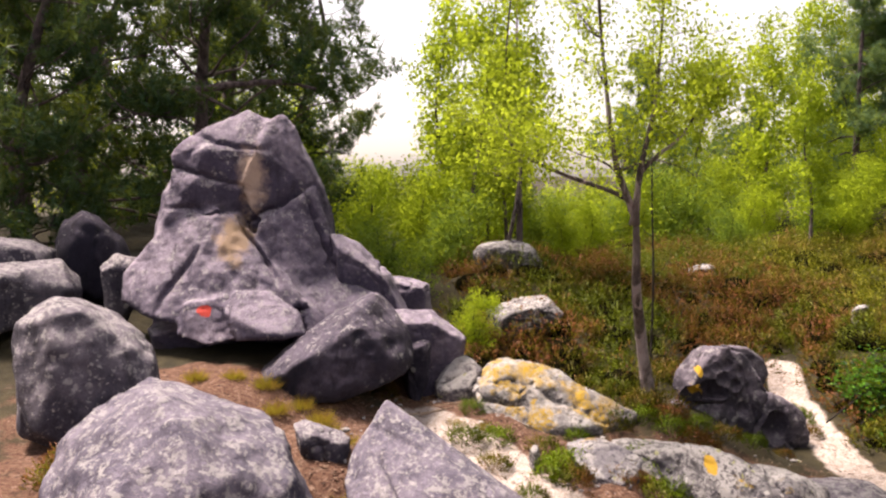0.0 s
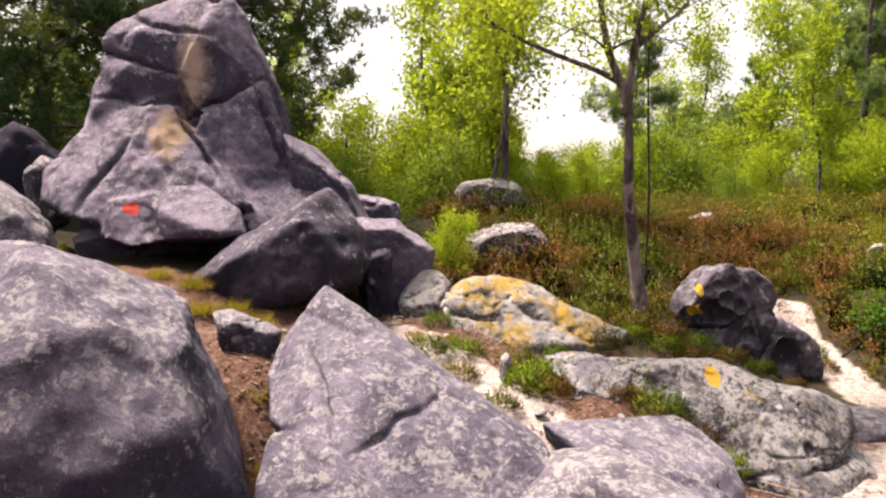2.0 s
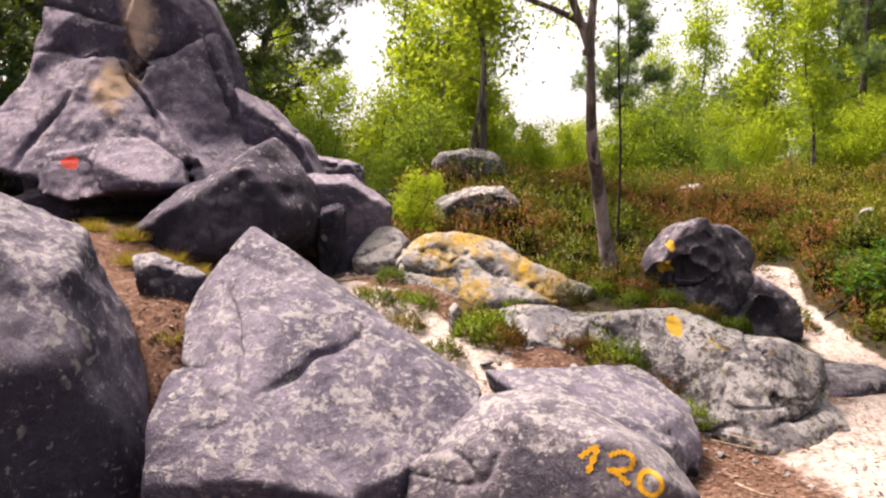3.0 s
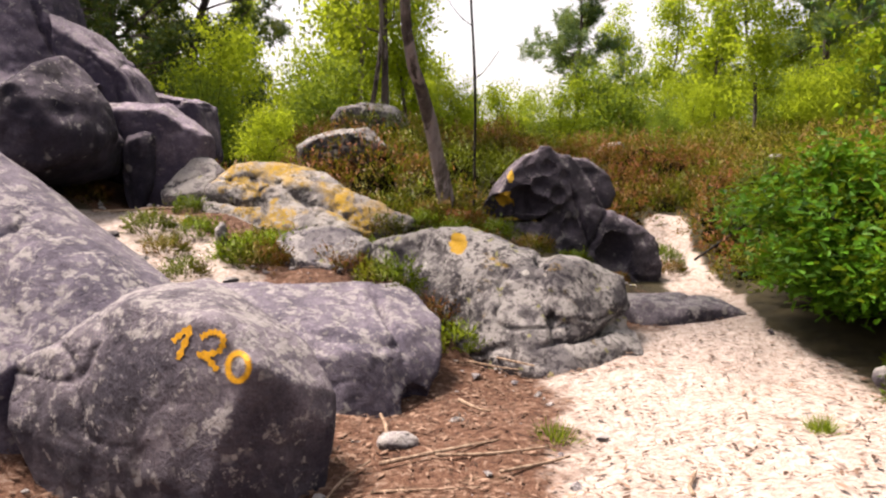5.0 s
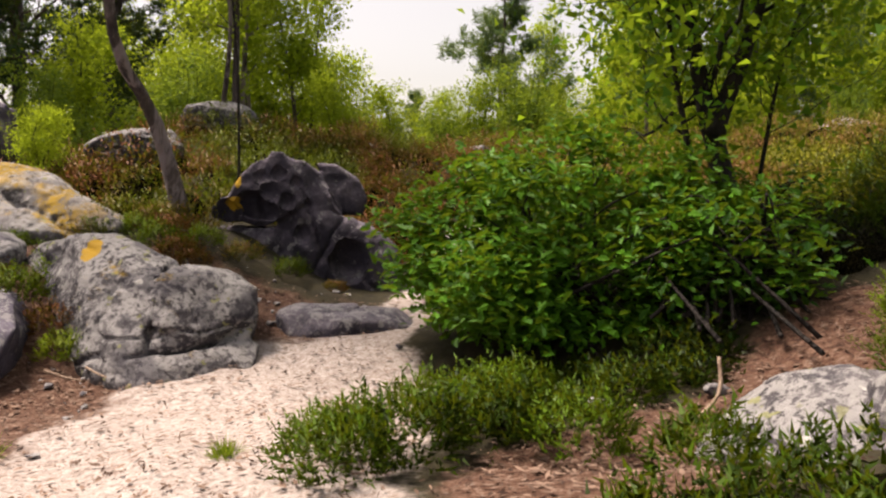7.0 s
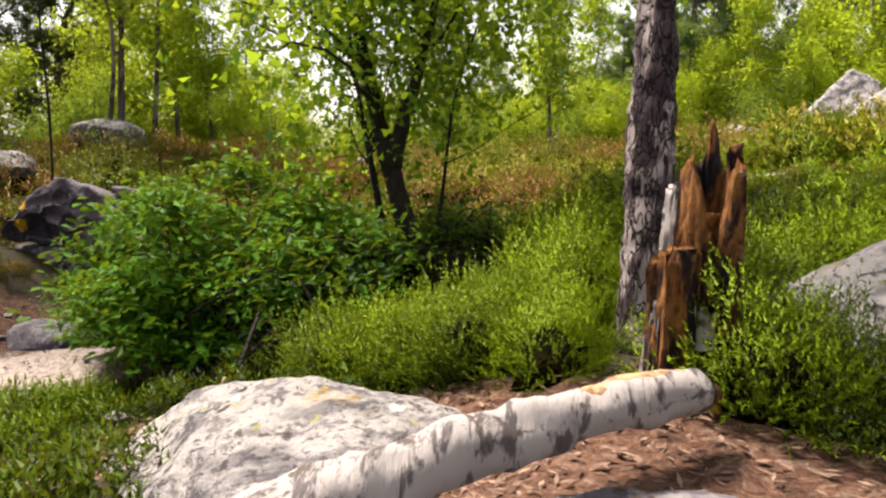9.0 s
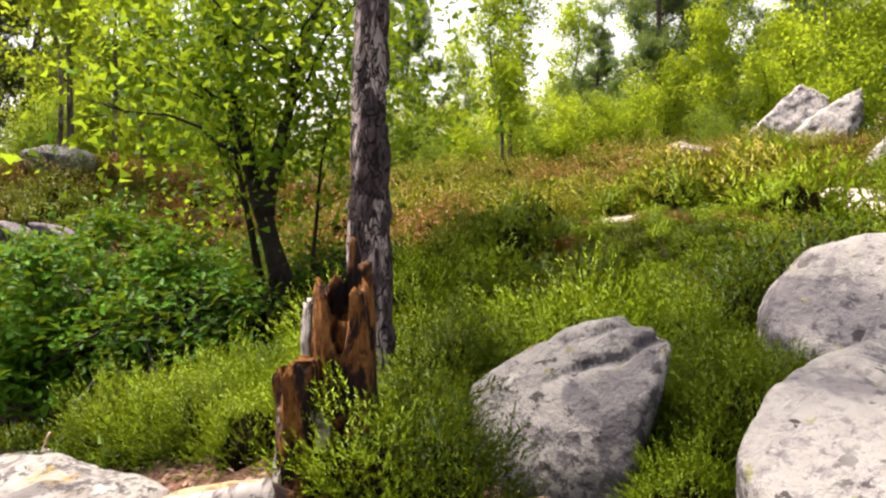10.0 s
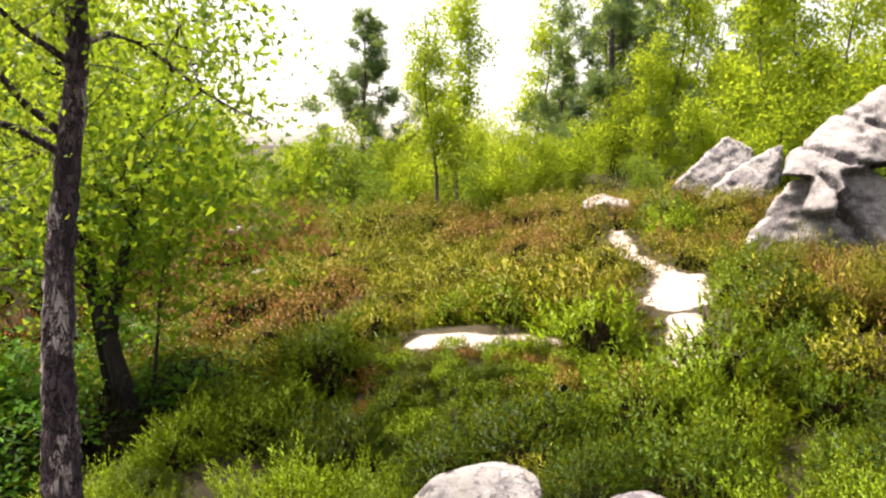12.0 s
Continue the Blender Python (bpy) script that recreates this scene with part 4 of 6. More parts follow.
def carved(name, keys, material, label, voxel=0.025, rounds=3, shrink=0.0, rough=1.0, cracks=(), hollows=(), spare=()):
    """A boulder of one or more blocks, merged, softened, weathered and cracked. Cracks: a plane's normal, a point of it, the reach round that point and the depth."""
    pieces = [block_mesh(k, shrink) for k in keys]
    pieces += [boulder(k, 3, 40, 0.02) for k in spare]
    v, f = joined(pieces)
    seed = sum(map(ord, name))
    raw = new("raw", mesh_from("raw", v, f))
    mod = raw.modifiers.new("merge", "REMESH")
    mod.mode, mod.voxel_size = "VOXEL", voxel
    done = raw.evaluated_get(bpy.context.evaluated_depsgraph_get()).to_mesh()
    p = np.empty(len(done.vertices) * 3, np.float32)
    done.vertices.foreach_get("co", p)
    p = p.reshape(-1, 3).astype(float)
    q = np.empty(len(done.loops), np.int32)
    done.loops.foreach_get("vertex_index", q)
    q = q.reshape(-1, 4)
    old = raw.data
    bpy.data.objects.remove(raw)
    bpy.data.meshes.remove(old)
    p = soften(p, q, rounds)
    n = quad_normals(p, q)
    p = p + n * (rough * (0.030 * fbm(p * 1.7 + seed, 3, seed) + 0.010 * fbm(p * 5.2, 3, seed + 3)))[:, None]
    strata = np.abs(fbm(p * [1.3, 1.3, 2.4] + seed, 3, seed + 11))
    seam = np.clip(1 - strata / 0.07, 0, 1) * np.clip(1.5 * vnoise(p * 1.4 + 9, seed + 2) + 0.35, 0, 1)
    p = p - n * (rough * 0.035 * seam)[:, None]
    for normal, at, reach, deep in cracks:
        cn = np.array(normal, float)
        e = (p - np.array(at)) @ (cn / np.linalg.norm(cn)) + 0.035 * fbm(p * 3.0, 3, seed + 5)
        fade = np.clip(1.6 - 1.6 * np.linalg.norm(p - np.array(at), axis=1) / reach, 0, 1)
        p = p - n * (deep * fade * (np.exp(-((e / (0.7 * voxel)) ** 2)) + 0.3 * np.exp(-((e / (3 * voxel)) ** 2))))[:, None]
    p = dented(p, hollows)
    n = quad_normals(p, q)
    pits = np.clip(fbm(p * 8.5 + seed, 2, seed + 9) - 0.42, 0, 1)
    p = p + n * (rough * (0.006 * fbm(p * 14, 3, seed + 21) - 0.028 * pits))[:, None]
    return thing(name, p, q, material, label, "rock", "boulders of the outcrop")


carved("tall_boulder", ["tower_cap", "tower_nose", "tower_right", "tower_shoulder", "tower_apron", "tower_ledge", "tower_lip", "tower_fill", "tower_flank"], M_TOWER,
       "towering grey-lilac sandstone boulder with a red paint mark", 0.026, 1, 0.012, 0.75, spare=["tower_core", "tower_foot"],
       cracks=[((0.35, 0, 1), (-2.6, 8.25, 3.2), 0.7, 0.06), ((0.5, 0, -0.8), (-1.7, 8.2, 2.9), 0.6, 0.08), ((0.75, 0, 0.5), (-1.95, 8.0, 2.45), 0.6, 0.1), ((1, 0, 0.35), (-1.3, 8.3, 2.6), 0.6, 0.08),
               ((0.1, 0, 1), (-2.6, 8.2, 2.82), 0.5, 0.07), ((0.2, 0, 1), (-2.3, 8.2, 3.55), 0.6, 0.05), ((1, 0, -0.6), (-2.75, 7.8, 2.1), 0.5, 0.06)])
carved("slanting_boulder", ["mid", "mid_foot"], M_FRONT, "slanting blue-grey boulder with a pointed pale crest", 0.018, 2, 0.0, 0.42,
       cracks=[((0.35, 0.2, -1), (0.15, 4.9, 0.78), 0.45, 0.03), ((1, 0, 0.5), (-0.3, 5.0, 0.9), 0.5, 0.05), ((1, 0, 0.75), (0.62, 5.0, 0.5), 0.5, 0.05), ((0.2, 0, 1), (-0.35, 5.4, 1.2), 0.4, 0.03)])
carved("numbered_boulder", ["number"], M_ROCK, "grey sandstone boulder with a yellow painted number", 0.014, 3, 0.0, 0.45)
carved("split_boulder", ["front"], M_FRONT, "grey boulder with a pale top and undercut foot", 0.018, 2, 0.0, 0.55, cracks=[((1, 0.2, 0.5), (2.05, 5.5, 0.3), 0.4, 0.05), ((0.3, 0, 1), (1.9, 5.1, 0.3), 0.35, 0.03)],
       hollows=[((2.2, 5.15, -0.03), 0.14)])
carved("lichen_boulder", ["lichen_main", "lichen_side", "lichen_base"], M_MARKED, "pale lichen-covered boulder with a deep crack", 0.018, 2, 0.012, 0.75,
       cracks=[((1, 0, 0.08), (2.94, 5.95, 0.42), 0.4, 0.09), ((-0.25, 0, 1), (3.25, 5.95, 0.16), 0.5, 0.07)])
carved("yellow_boulder", ["yellow"], M_YELLOW, "pale boulder crusted with yellow lichen on top", 0.02, 3, 0.0, 1.2,
       cracks=[((0.12, 0, 1), (0.62, 7.3, 0.92), 0.4, 0.07), ((1, 0, 0.5), (0.95, 7.3, 0.9), 0.35, 0.05), ((0.45, 0, 1), (1.4, 7.35, 0.85), 0.6, 0.05)])
carved("dark_boulder", ["dark_head", "dark_crest", "dark_neck", "dark_body", "dark_bulge", "dark_base"], M_HOLLOW, "dark hollowed boulder with a yellow paint mark", 0.02, 2, 0.0, 1.0,
       hollows=[((3.10, 7.66, 0.64), 0.20), ((2.95, 7.62, 0.66), 0.15), ((3.19, 7.76, 0.97), 0.085), ((3.32, 7.78, 0.90), 0.08), ((3.1, 7.75, 1.12), 0.055), ((3.25, 7.8, 1.13), 0.07), ((3.80, 7.85, 0.42), 0.19), ((3.80, 8.15, 0.92), 0.15), ((3.4, 7.82, 0.62), 0.09), ((3.4, 7.85, 1.05), 0.06)],
       cracks=[((1, 0, 0.4), (3.5, 7.9, 0.75), 0.4, 0.05), ((1, 0, -0.5), (3.65, 7.9, 0.5), 0.4, 0.05)])
carved("spotted_boulder", ["log_rock"], M_PALE, "low white boulder with dark lichen spots", 0.018, 3, 0.0, 1.0)
carved("low_stone", ["log_rock_side"], M_PALE, "low pale stone beside the spotted boulder", 0.02, 3, 0.0, 1.0)
carved("domed_boulder", ["heather_rock"], M_WHITE, "pale domed boulder with dark lichen spots in heather", 0.016, 7, 0.0, 0.6, cracks=[((-0.5, 0, 1), (8.6, 3.6, 1.18), 0.4, 0.03)])
carved("round_boulder", ["round_rock"], M_WHITE, "rounded white boulder with lichen spots", 0.016, 12, 0.0, 0.6)
carved("swirled_boulder", ["swirl_rock"], M_ROCK, "rounded pale boulder with swirled lichen rings", 0.018, 16, 0.0, 0.5)
for key in ("low_white", "white"):
    carved("white_stone", [key], M_WHITE, "white lichen-covered stone in the grass", 0.016, 5, 0.0, 0.8)
for key in ("far_slab", "far_slab_two"):
    carved("tilted_slab", [key], M_WHITE, "tilted pale rock slab on the slope", 0.04, 2, 0.0, 1.5)
carved("outcrop", ["outcrop_low", "outcrop_top", "outcrop_knob"], M_CRAG, "large overhanging grey rock outcrop on the slope", 0.045, 2, 0.02, 2.0,
       cracks=[((0.35, 0, 1), (14.2, 11.0, 2.9), 1.2, 0.12), ((1, 0, 0.7), (14.0, 10.8, 2.3), 0.9, 0.12), ((0.5, 0, 1), (14.6, 11.3, 3.4), 1.2, 0.1)])
carved("flat_boulder", ["flat_rock"], M_WHITE, "broad flat pale boulder in the heather", 0.016, 9, 0.0, 0.6, cracks=[((1, 0.6, 0), (9.3, 3.3, 1.22), 0.5, 0.03)])


# ---- trees ----
def leaf_quads(centres, size, rng, droop=0.3, slim=0.55):
    n = len(centres)
    a = rng.normal(size=(n, 3))
    a[:, 2] -= droop
    a /= np.linalg.norm(a, axis=1)[:, None]
    b = np.cross(a, rng.normal(size=(n, 3)))
    b /= np.linalg.norm(b, axis=1)[:, None]
    s = size * rng.uniform(0.6, 1.3, (n, 1))
    c = np.asarray(centres)
    v = np.stack([c, c + a * s * 0.45 + b * s * slim * 0.5, c + a * s, c + a * s * 0.45 - b * s * slim * 0.5], 1).reshape(-1, 3)
    return v, np.arange(4 * n).reshape(-1, 4)


def leaf_tris(centres, size, rng, droop=0.3):
    n = len(centres)
    a = rng.normal(size=(n, 3)) + [0, 0, -droop]
    a /= np.linalg.norm(a, axis=1)[:, None]
    b = np.cross(a, rng.normal(size=(n, 3)))
    b /= np.linalg.norm(b, axis=1)[:, None]
    s = size * rng.uniform(0.6, 1.3, (n, 1))
    v = np.stack([centres + a * s, centres - a * s * 0.3 + b * s * 0.5, centres - a * s * 0.3 - b * s * 0.5], 1).reshape(-1, 3)
    return v, np.arange(3 * n).reshape(-1, 3)


def blade_tris(centres, dirs, length, width, rng):
    n = len(centres)
    b = np.cross(dirs, rng.normal(size=(n, 3)))
    b /= np.linalg.norm(b, axis=1)[:, None] + 1e-9
    L = length * rng.uniform(0.6, 1.25, (n, 1))
    v = np.stack([centres - b * width / 2, centres + b * width / 2, centres + dirs * L], 1).reshape(-1, 3)
    return v, np.arange(3 * n).reshape(-1, 3)


def limb(rng, start, heading, length, rise, n=6):
    """A wandering branch as a line of points."""
    p, d = [np.array(start, float)], np.array(heading, float)
    for k in range(n):
        d = d + rng.normal(size=3) * 0.22 + np.array([0, 0, rise])
        d /= np.linalg.norm(d)
        p.append(p[-1] + d * length / n)
    return np.array(p)


def leafy_tree(name, seed, tall, trunk_r, stems, bark, leaf, leaf_size, leaves, label, crown_low=0.3, spread=0.32, category="tree", stem_lines=None, droop=0.5, limbs=16, fine=True, plates=0.0):
    """A broadleaf tree about its own base: stems, wandering limbs and twigs, and a crown of single leaves."""
    rng = np.random.default_rng(seed)
    wood, twigs, trunks = [], [], []
    root = tagged(new(name), label, category, "trees")
    for s in range(stems):
        if stem_lines:
            line = smooth_line(stem_lines[s][0], 200 if plates else 18)
            r0 = stem_lines[s][1]
        else:
            lean = rng.normal(size=2) * 0.10 * tall
            line = smooth_line([(0.15 * s * rng.normal(), 0.15 * s * rng.normal(), -0.15), (lean[0] * 0.2, lean[1] * 0.2, tall * 0.3),
                                (lean[0] * 0.5 + rng.normal() * 0.15, lean[1] * 0.5, tall * 0.6), (lean[0], lean[1], tall)], 18)
            r0 = trunk_r * (1 if s == 0 else 0.7)
        k = np.linspace(0, 1, len(line))
        trunks.append(tube(line, r0 * (1 - 0.85 * k) * (1 + 0.5 * np.exp(-k * 18)), 40 if plates else 10, 0.12 * r0, seed, plates))
        for b in range(limbs):
            t = rng.uniform(crown_low, 0.98)
            at = line[int(t * (len(line) - 1))]
            az = rng.uniform(0, 2 * np.pi)
            size = tall * spread * (1.15 - t * 0.75) * rng.uniform(0.6, 1.1)
            pts = limb(rng, at, (math.cos(az), math.sin(az), 0.5), size, 0.03)
            wood.append(tube(pts, r0 * 0.32 * (1 - t * 0.6) * np.linspace(1, 0.15, len(pts)), 5 if fine else 3))
            for q in range(4):
                st = pts[rng.integers(2, len(pts))]
                tw = limb(rng, st, rng.normal(size=3) * [1, 1, 0.5], size * 0.5, -0.04, 4)
                if fine:
                    wood.append(tube(tw, r0 * 0.07 * np.linspace(1, 0.3, len(tw)), 3))
                twigs += [tw, tw]
            twigs.append(pts[2:])
    for v, f in trunks:
        part("trunk", v, f, bark, root)
    v, f = joined(wood)
    tagged(part("branchwork", v, f, bark, root), kind="stuff")
    which = rng.integers(0, len(twigs), leaves)
    c = np.array([twigs[w][rng.integers(0, len(twigs[w]))] for w in which]) + rng.normal(size=(leaves, 3)) * (0.035 if leaf_size < 0.055 else 0.055) * tall * spread * 2.2
    v, f = leaf_quads(c, leaf_size, rng, droop) if leaf_size < 0.06 else leaf_tris(c, leaf_size * 0.7, rng, droop)
    part("crown", v, f, leaf, root, smooth=False)
    return root


def pine_tree(name, seed, tall, trunk_r, label, bark=None, low=0.35, spread=0.25, clumps=900, needles=16, length=0.14, width=0.012, crooked=0.05, limbs=34, needle=None, taper=0.75):
    rng = np.random.default_rng(seed)
    root = tagged(new(name), label, "tree", "trees")
    line = smooth_line([(0, 0, -0.15), (rng.normal() * crooked * tall * 0.4, 0, tall * 0.35), (rng.normal() * crooked * tall, rng.normal() * crooked * tall, tall * 0.7), (rng.normal() * crooked * tall, 0, tall)], 20)
    k = np.linspace(0, 1, 20)
    v, f = tube(line, trunk_r * (1 - 0.88 * k), 10, 0.12 * trunk_r, seed)
    part("trunk", v, f, bark or M_PINE, root)
    wood, tips = [], []
    for b in range(limbs):
        t = low + (0.98 - low) * (b + rng.uniform()) / limbs
        at = line[int(t * 19)]
        az = rng.uniform(0, 2 * np.pi)
        size = tall * spread * (1.1 - taper * (t - low) / (1 - low)) * rng.uniform(0.6, 1.15)
        pts = limb(rng, at, (math.cos(az), math.sin(az), 0.1), size, 0.05, 7)
        wood.append(tube(pts, trunk_r * 0.3 * (1.15 - t) * np.linspace(1, 0.2, len(pts)), 5))
        for q in range(5):
            st = pts[rng.integers(2, len(pts))]
            tw = limb(rng, st, np.r_[rng.normal(size=2), 0.3] + (pts[-1] - pts[0]) / size, size * 0.38, 0.12, 4)
            if q < 2:
                wood.append(tube(tw, trunk_r * 0.08 * np.linspace(1, 0.4, len(tw)), 3))
            tips += [tw[2], tw[3], tw[4]] * (1 + int(5 * size / (tall * spread)))
    v, f = joined(wood)
    tagged(part("branchwork", v, f, bark or M_PINE, root), kind="stuff")
    tips = np.array(tips)
    c = tips[rng.integers(0, len(tips), clumps)] + rng.normal(size=(clumps, 3)) * 0.02 * tall * spread * 2
    c = np.repeat(c, needles, 0)
    d = rng.normal(size=c.shape) + [0, 0, 0.45]
    d /= np.linalg.norm(d, axis=1)[:, None]
    v, f = blade_tris(c, d, length, width, rng)
    part("crown", v, f, needle or M_NEEDLE, root, smooth=False)
    return root


def place(ob, x, y, turn=0.0, scale=1.0, sink=0.0):
    ob.matrix_basis = pose(x, y, float(height(x, y)) - sink, 0, 0, turn) @ Matrix.Diagonal((scale, scale, scale, 1))
    return ob


def place_copy(ob, x, y, turn, scale, label=""):
    c = copy_thing(ob, pose(x, y, float(height(x, y)), 0, 0, turn))
    c.scale = (scale, scale, scale)
    return tagged(c, label)


# the birch between the boulders: one leaning stem that forks
birch = leafy_tree("birch", 3, 5.2, 0.075, 4, M_BIRCH, M_LEAF_BIRCH, 0.045, 17000, "slender birch with a forked grey trunk and airy leaves", 0.6, 0.26, limbs=15,
                   stem_lines=[([(0, 0, -0.15), (-0.07, -0.06, 0.28), (-0.13, -0.1, 0.58), (-0.21, -0.23, 0.98), (-0.31, -0.45, 1.28), (-0.35, -0.56, 1.68), (-0.36, -0.48, 2.08),
                                 (-0.54, -0.53, 2.48), (-0.61, -0.48, 2.88), (-0.68, -0.48, 3.38), (-0.74, -0.4, 4.1), (-0.8, -0.4, 4.9)], 0.072),
                               ([(-0.36, -0.48, 2.0), (-0.33, -0.56, 2.58), (-0.18, -0.49, 3.27), (-0.1, -0.43, 4.4)], 0.042),
                               ([(-0.33, -0.56, 2.55), (-0.12, -0.53, 2.73), (0.13, -0.52, 2.96), (0.4, -0.5, 3.5)], 0.028),
                               ([(-0.36, -0.5, 2.2), (-0.6, -0.58, 2.33), (-1.15, -0.65, 2.52), (-1.6, -0.65, 2.75), (-1.8, -0.65, 3.1)], 0.03)])
place(birch, 2.41, 7.98)
place(leafy_tree("birch", 11, 5.6, 0.06, 2, M_BIRCH, M_LEAF_BIRCH, 0.08, 8000, "slim birch with a light green crown", 0.3, 0.22), 1.46, 12.5)
birch_b = place(leafy_tree("birch", 12, 5.6, 0.06, 1, M_BIRCH, M_LEAF_FAR, 0.09, 7000, "tall birch with a light green crown", 0.25, 0.22, limbs=26, fine=False), 8.5, 18.8)
bushy = place(leafy_tree("young_tree", 13, 2.8, 0.035, 3, M_OAKBARK, M_LEAF_FAR, 0.085, 8000, "bushy young tree with yellow-green leaves", 0.05, 0.5, limbs=13, fine=False), 5.0, 18.6, 0, 0.6)
shrub = place(leafy_tree("shrub", 14, 1.9, 0.03, 5, M_OAKBARK, M_LEAF_SHADE, 0.075, 8000, "dark green shrub at the edge of the heath", 0.05, 0.7, "shrub", limbs=8, fine=False), 6.2, 18.2)
pine_a = place(pine_tree("pine", 21, 8.0, 0.15, "spreading pine with dense dark needles", low=0.1, spread=0.34, clumps=3800, length=0.2, width=0.03, needles=10, limbs=50), -4.2, 13.4)
pine_b = place(pine_tree("pine", 22, 6.0, 0.09, "straight young pine with open whorls of branches", low=0.12, spread=0.32, clumps=4200, length=0.17, width=0.02, needles=10, limbs=54, crooked=0.012, needle=M_NEEDLE_PALE, taper=0.98), 12.5, 21.8, 0, 1.2)

rng = np.random.default_rng(77)
for x, y, t, s in [(-6.6, 11.8, 40, 0.9), (-7.5, 16, 90, 1.1), (-5, 18, 10, 1.1), (-3.7, 19.6, 70, 0.95), (-9.5, 13, 60, 1), (-11, 20, 0, 1.2), (-8.5, 9.5, 0, 0.8), (18.5, 17, 10, 0.7)]:
    place_copy(pine_a, x, y, t, s)
for x, y, t, s in [(5.75, 21.2, 80, 0.9), (3.2, 27, 10, 0.7), (17, 24, 200, 1.1), (11.5, 27, 60, 0.8)]:
    place_copy(pine_b, x, y, t, s)
for x, y, s in [(0.7, 15.2, 1.05), (0.2, 17.5, 1.1), (13.2, 18.6, 0.65), (15.5, 18, 1.0), (17, 20, 1.2), (8.3, 16.1, 0.72), (14.6, 25, 1.2), (19, 15, 1.0), (13.4, 27, 1.2), (16, 29, 1.3), (1.3, 18.5, 0.85), (18.5, 22, 1.2), (7.3, 22.5, 0.75), (1.6, 16.0, 0.8)]:
    place_copy(birch_b, x, y, rng.uniform(0, 360), s)
for x, y, s in [(3.4, 16.0, 0.5), (4.2, 20, 0.6), (7.0, 20, 0.6), (9.5, 21, 0.65), (2.0, 18, 0.7), (6.4, 22, 0.7), (-1.2, 13.2, 0.7), (0.4, 18.5, 0.9), (10.5, 18.5, 0.6), (-0.2, 15, 0.7),
                (12.4, 20.5, 0.7), (16, 21, 1.2), (-0.6, 19.5, 0.8), (9.6, 17.2, 0.55), (17.5, 18, 1.2), (8.9, 22.5, 0.7), (1.2, 21, 1.0), (7.6, 17.5, 0.5), (14.2, 18.4, 0.8), (15.2, 16.8, 0.8), (2.6, 14.6, 0.45), (11.4, 19.4, 0.6)]:
    place_copy(bushy, x, y, rng.uniform(0, 360), s)
for x, y, s in [(-0.8, 11.6, 0.6), (0.3, 13.4, 0.7), (2.6, 17, 0.7), (4.4, 18.5, 0.6), (6.0, 20, 0.7), (7.8, 19, 0.6), (9.2, 17.6, 0.6), (10.8, 20, 0.7), (13.0, 23, 1.0), (6.9, 16.8, 0.5), (16.5, 16, 1.0), (3.6, 23, 0.9), (5.2, 24, 0.9), (1.0, 24, 1.1), (12.6, 16.8, 0.5)]:
    place_copy(shrub, x, y, rng.uniform(0, 360), s)
for k in range(34):
    x, y = -14 + 1.3 * k + rng.normal() * 0.6, 26 + 6 * rng.uniform()
    gap = -3 < x < 10.5
    place_copy([bushy, shrub if gap else birch_b, shrub][k % 3], x, y, rng.uniform(0, 360), rng.uniform(0.9, 1.2) if gap else rng.uniform(1.1, 1.6))
line = smooth_line([(-1.62, -0.73, 3.75), (-1.1, -0.82, 2.91), (-0.49, -0.85, 2.74), (0.17, -0.85, 2.81), (0.92, -0.85, 2.9), (1.68, -0.85, 2.94), (2.24, -0.87, 2.83)], 30)
v, f = joined([tube(line, np.linspace(0.11, 0.03, 30), 9, 0.012, 8), tube(smooth_line([(0.2, -0.95, 2.8), (0.67, -0.98, 2.57), (1.04, -1.0, 2.38)], 10), np.linspace(0.045, 0.015, 10), 6, 0.005, 9)])
part("limb", v, f, M_PINE, pine_a, "long bare crooked limb")
# unseen pines added behind and beside the walker, to hold back low sky light
block_pine = place(pine_tree("pine", 23, 8.0, 0.15, "unseen tall dark pine added to block low sky light", low=0.08, spread=0.36, clumps=800, length=0.5, width=0.11, needles=5, limbs=24), 5, -16)
for k in range(16):
    place_copy(block_pine, -16 + 2.6 * k + rng.normal() * 0.5, -15 - 4 * rng.uniform(), rng.uniform(0, 360), rng.uniform(0.8, 1.0))
for x, y in [(-14, 2), (-13, 6), (-16, -4), (20, 3), (19, 6), (23, -3), (22, 9), (19, -2)]:
    place_copy(block_pine, x, y, rng.uniform(0, 360), 0.9)

place_copy(bushy, 0.50, 9.09, 50, 0.26, "small bright green sapling between the boulders")
dead = tagged(new("dead_sapling"), "thin bare dead sapling standing on the heath", "tree", "trees")
v, f = joined([tube(smooth_line([(0, 0, -0.1), (0.02, 0, 1.2), (-0.03, 0, 2.4), (-0.06, 0.02, 4.4)], 20), np.linspace(0.017, 0.006, 20), 7, 0.002, 2)]
              + [tube(smooth_line([(0, 0, z), (0.12 * s, 0.03, z + 0.1), (0.25 * s, 0.05, z + 0.28)], 6), np.linspace(0.005, 0.002, 6), 4) for z, s in ((1.3, 1), (1.8, -1), (2.5, 1), (3.1, -1))])
part("trunk", v, f, M_OAKBARK, dead)
place(dead, 2.62, 8.75)

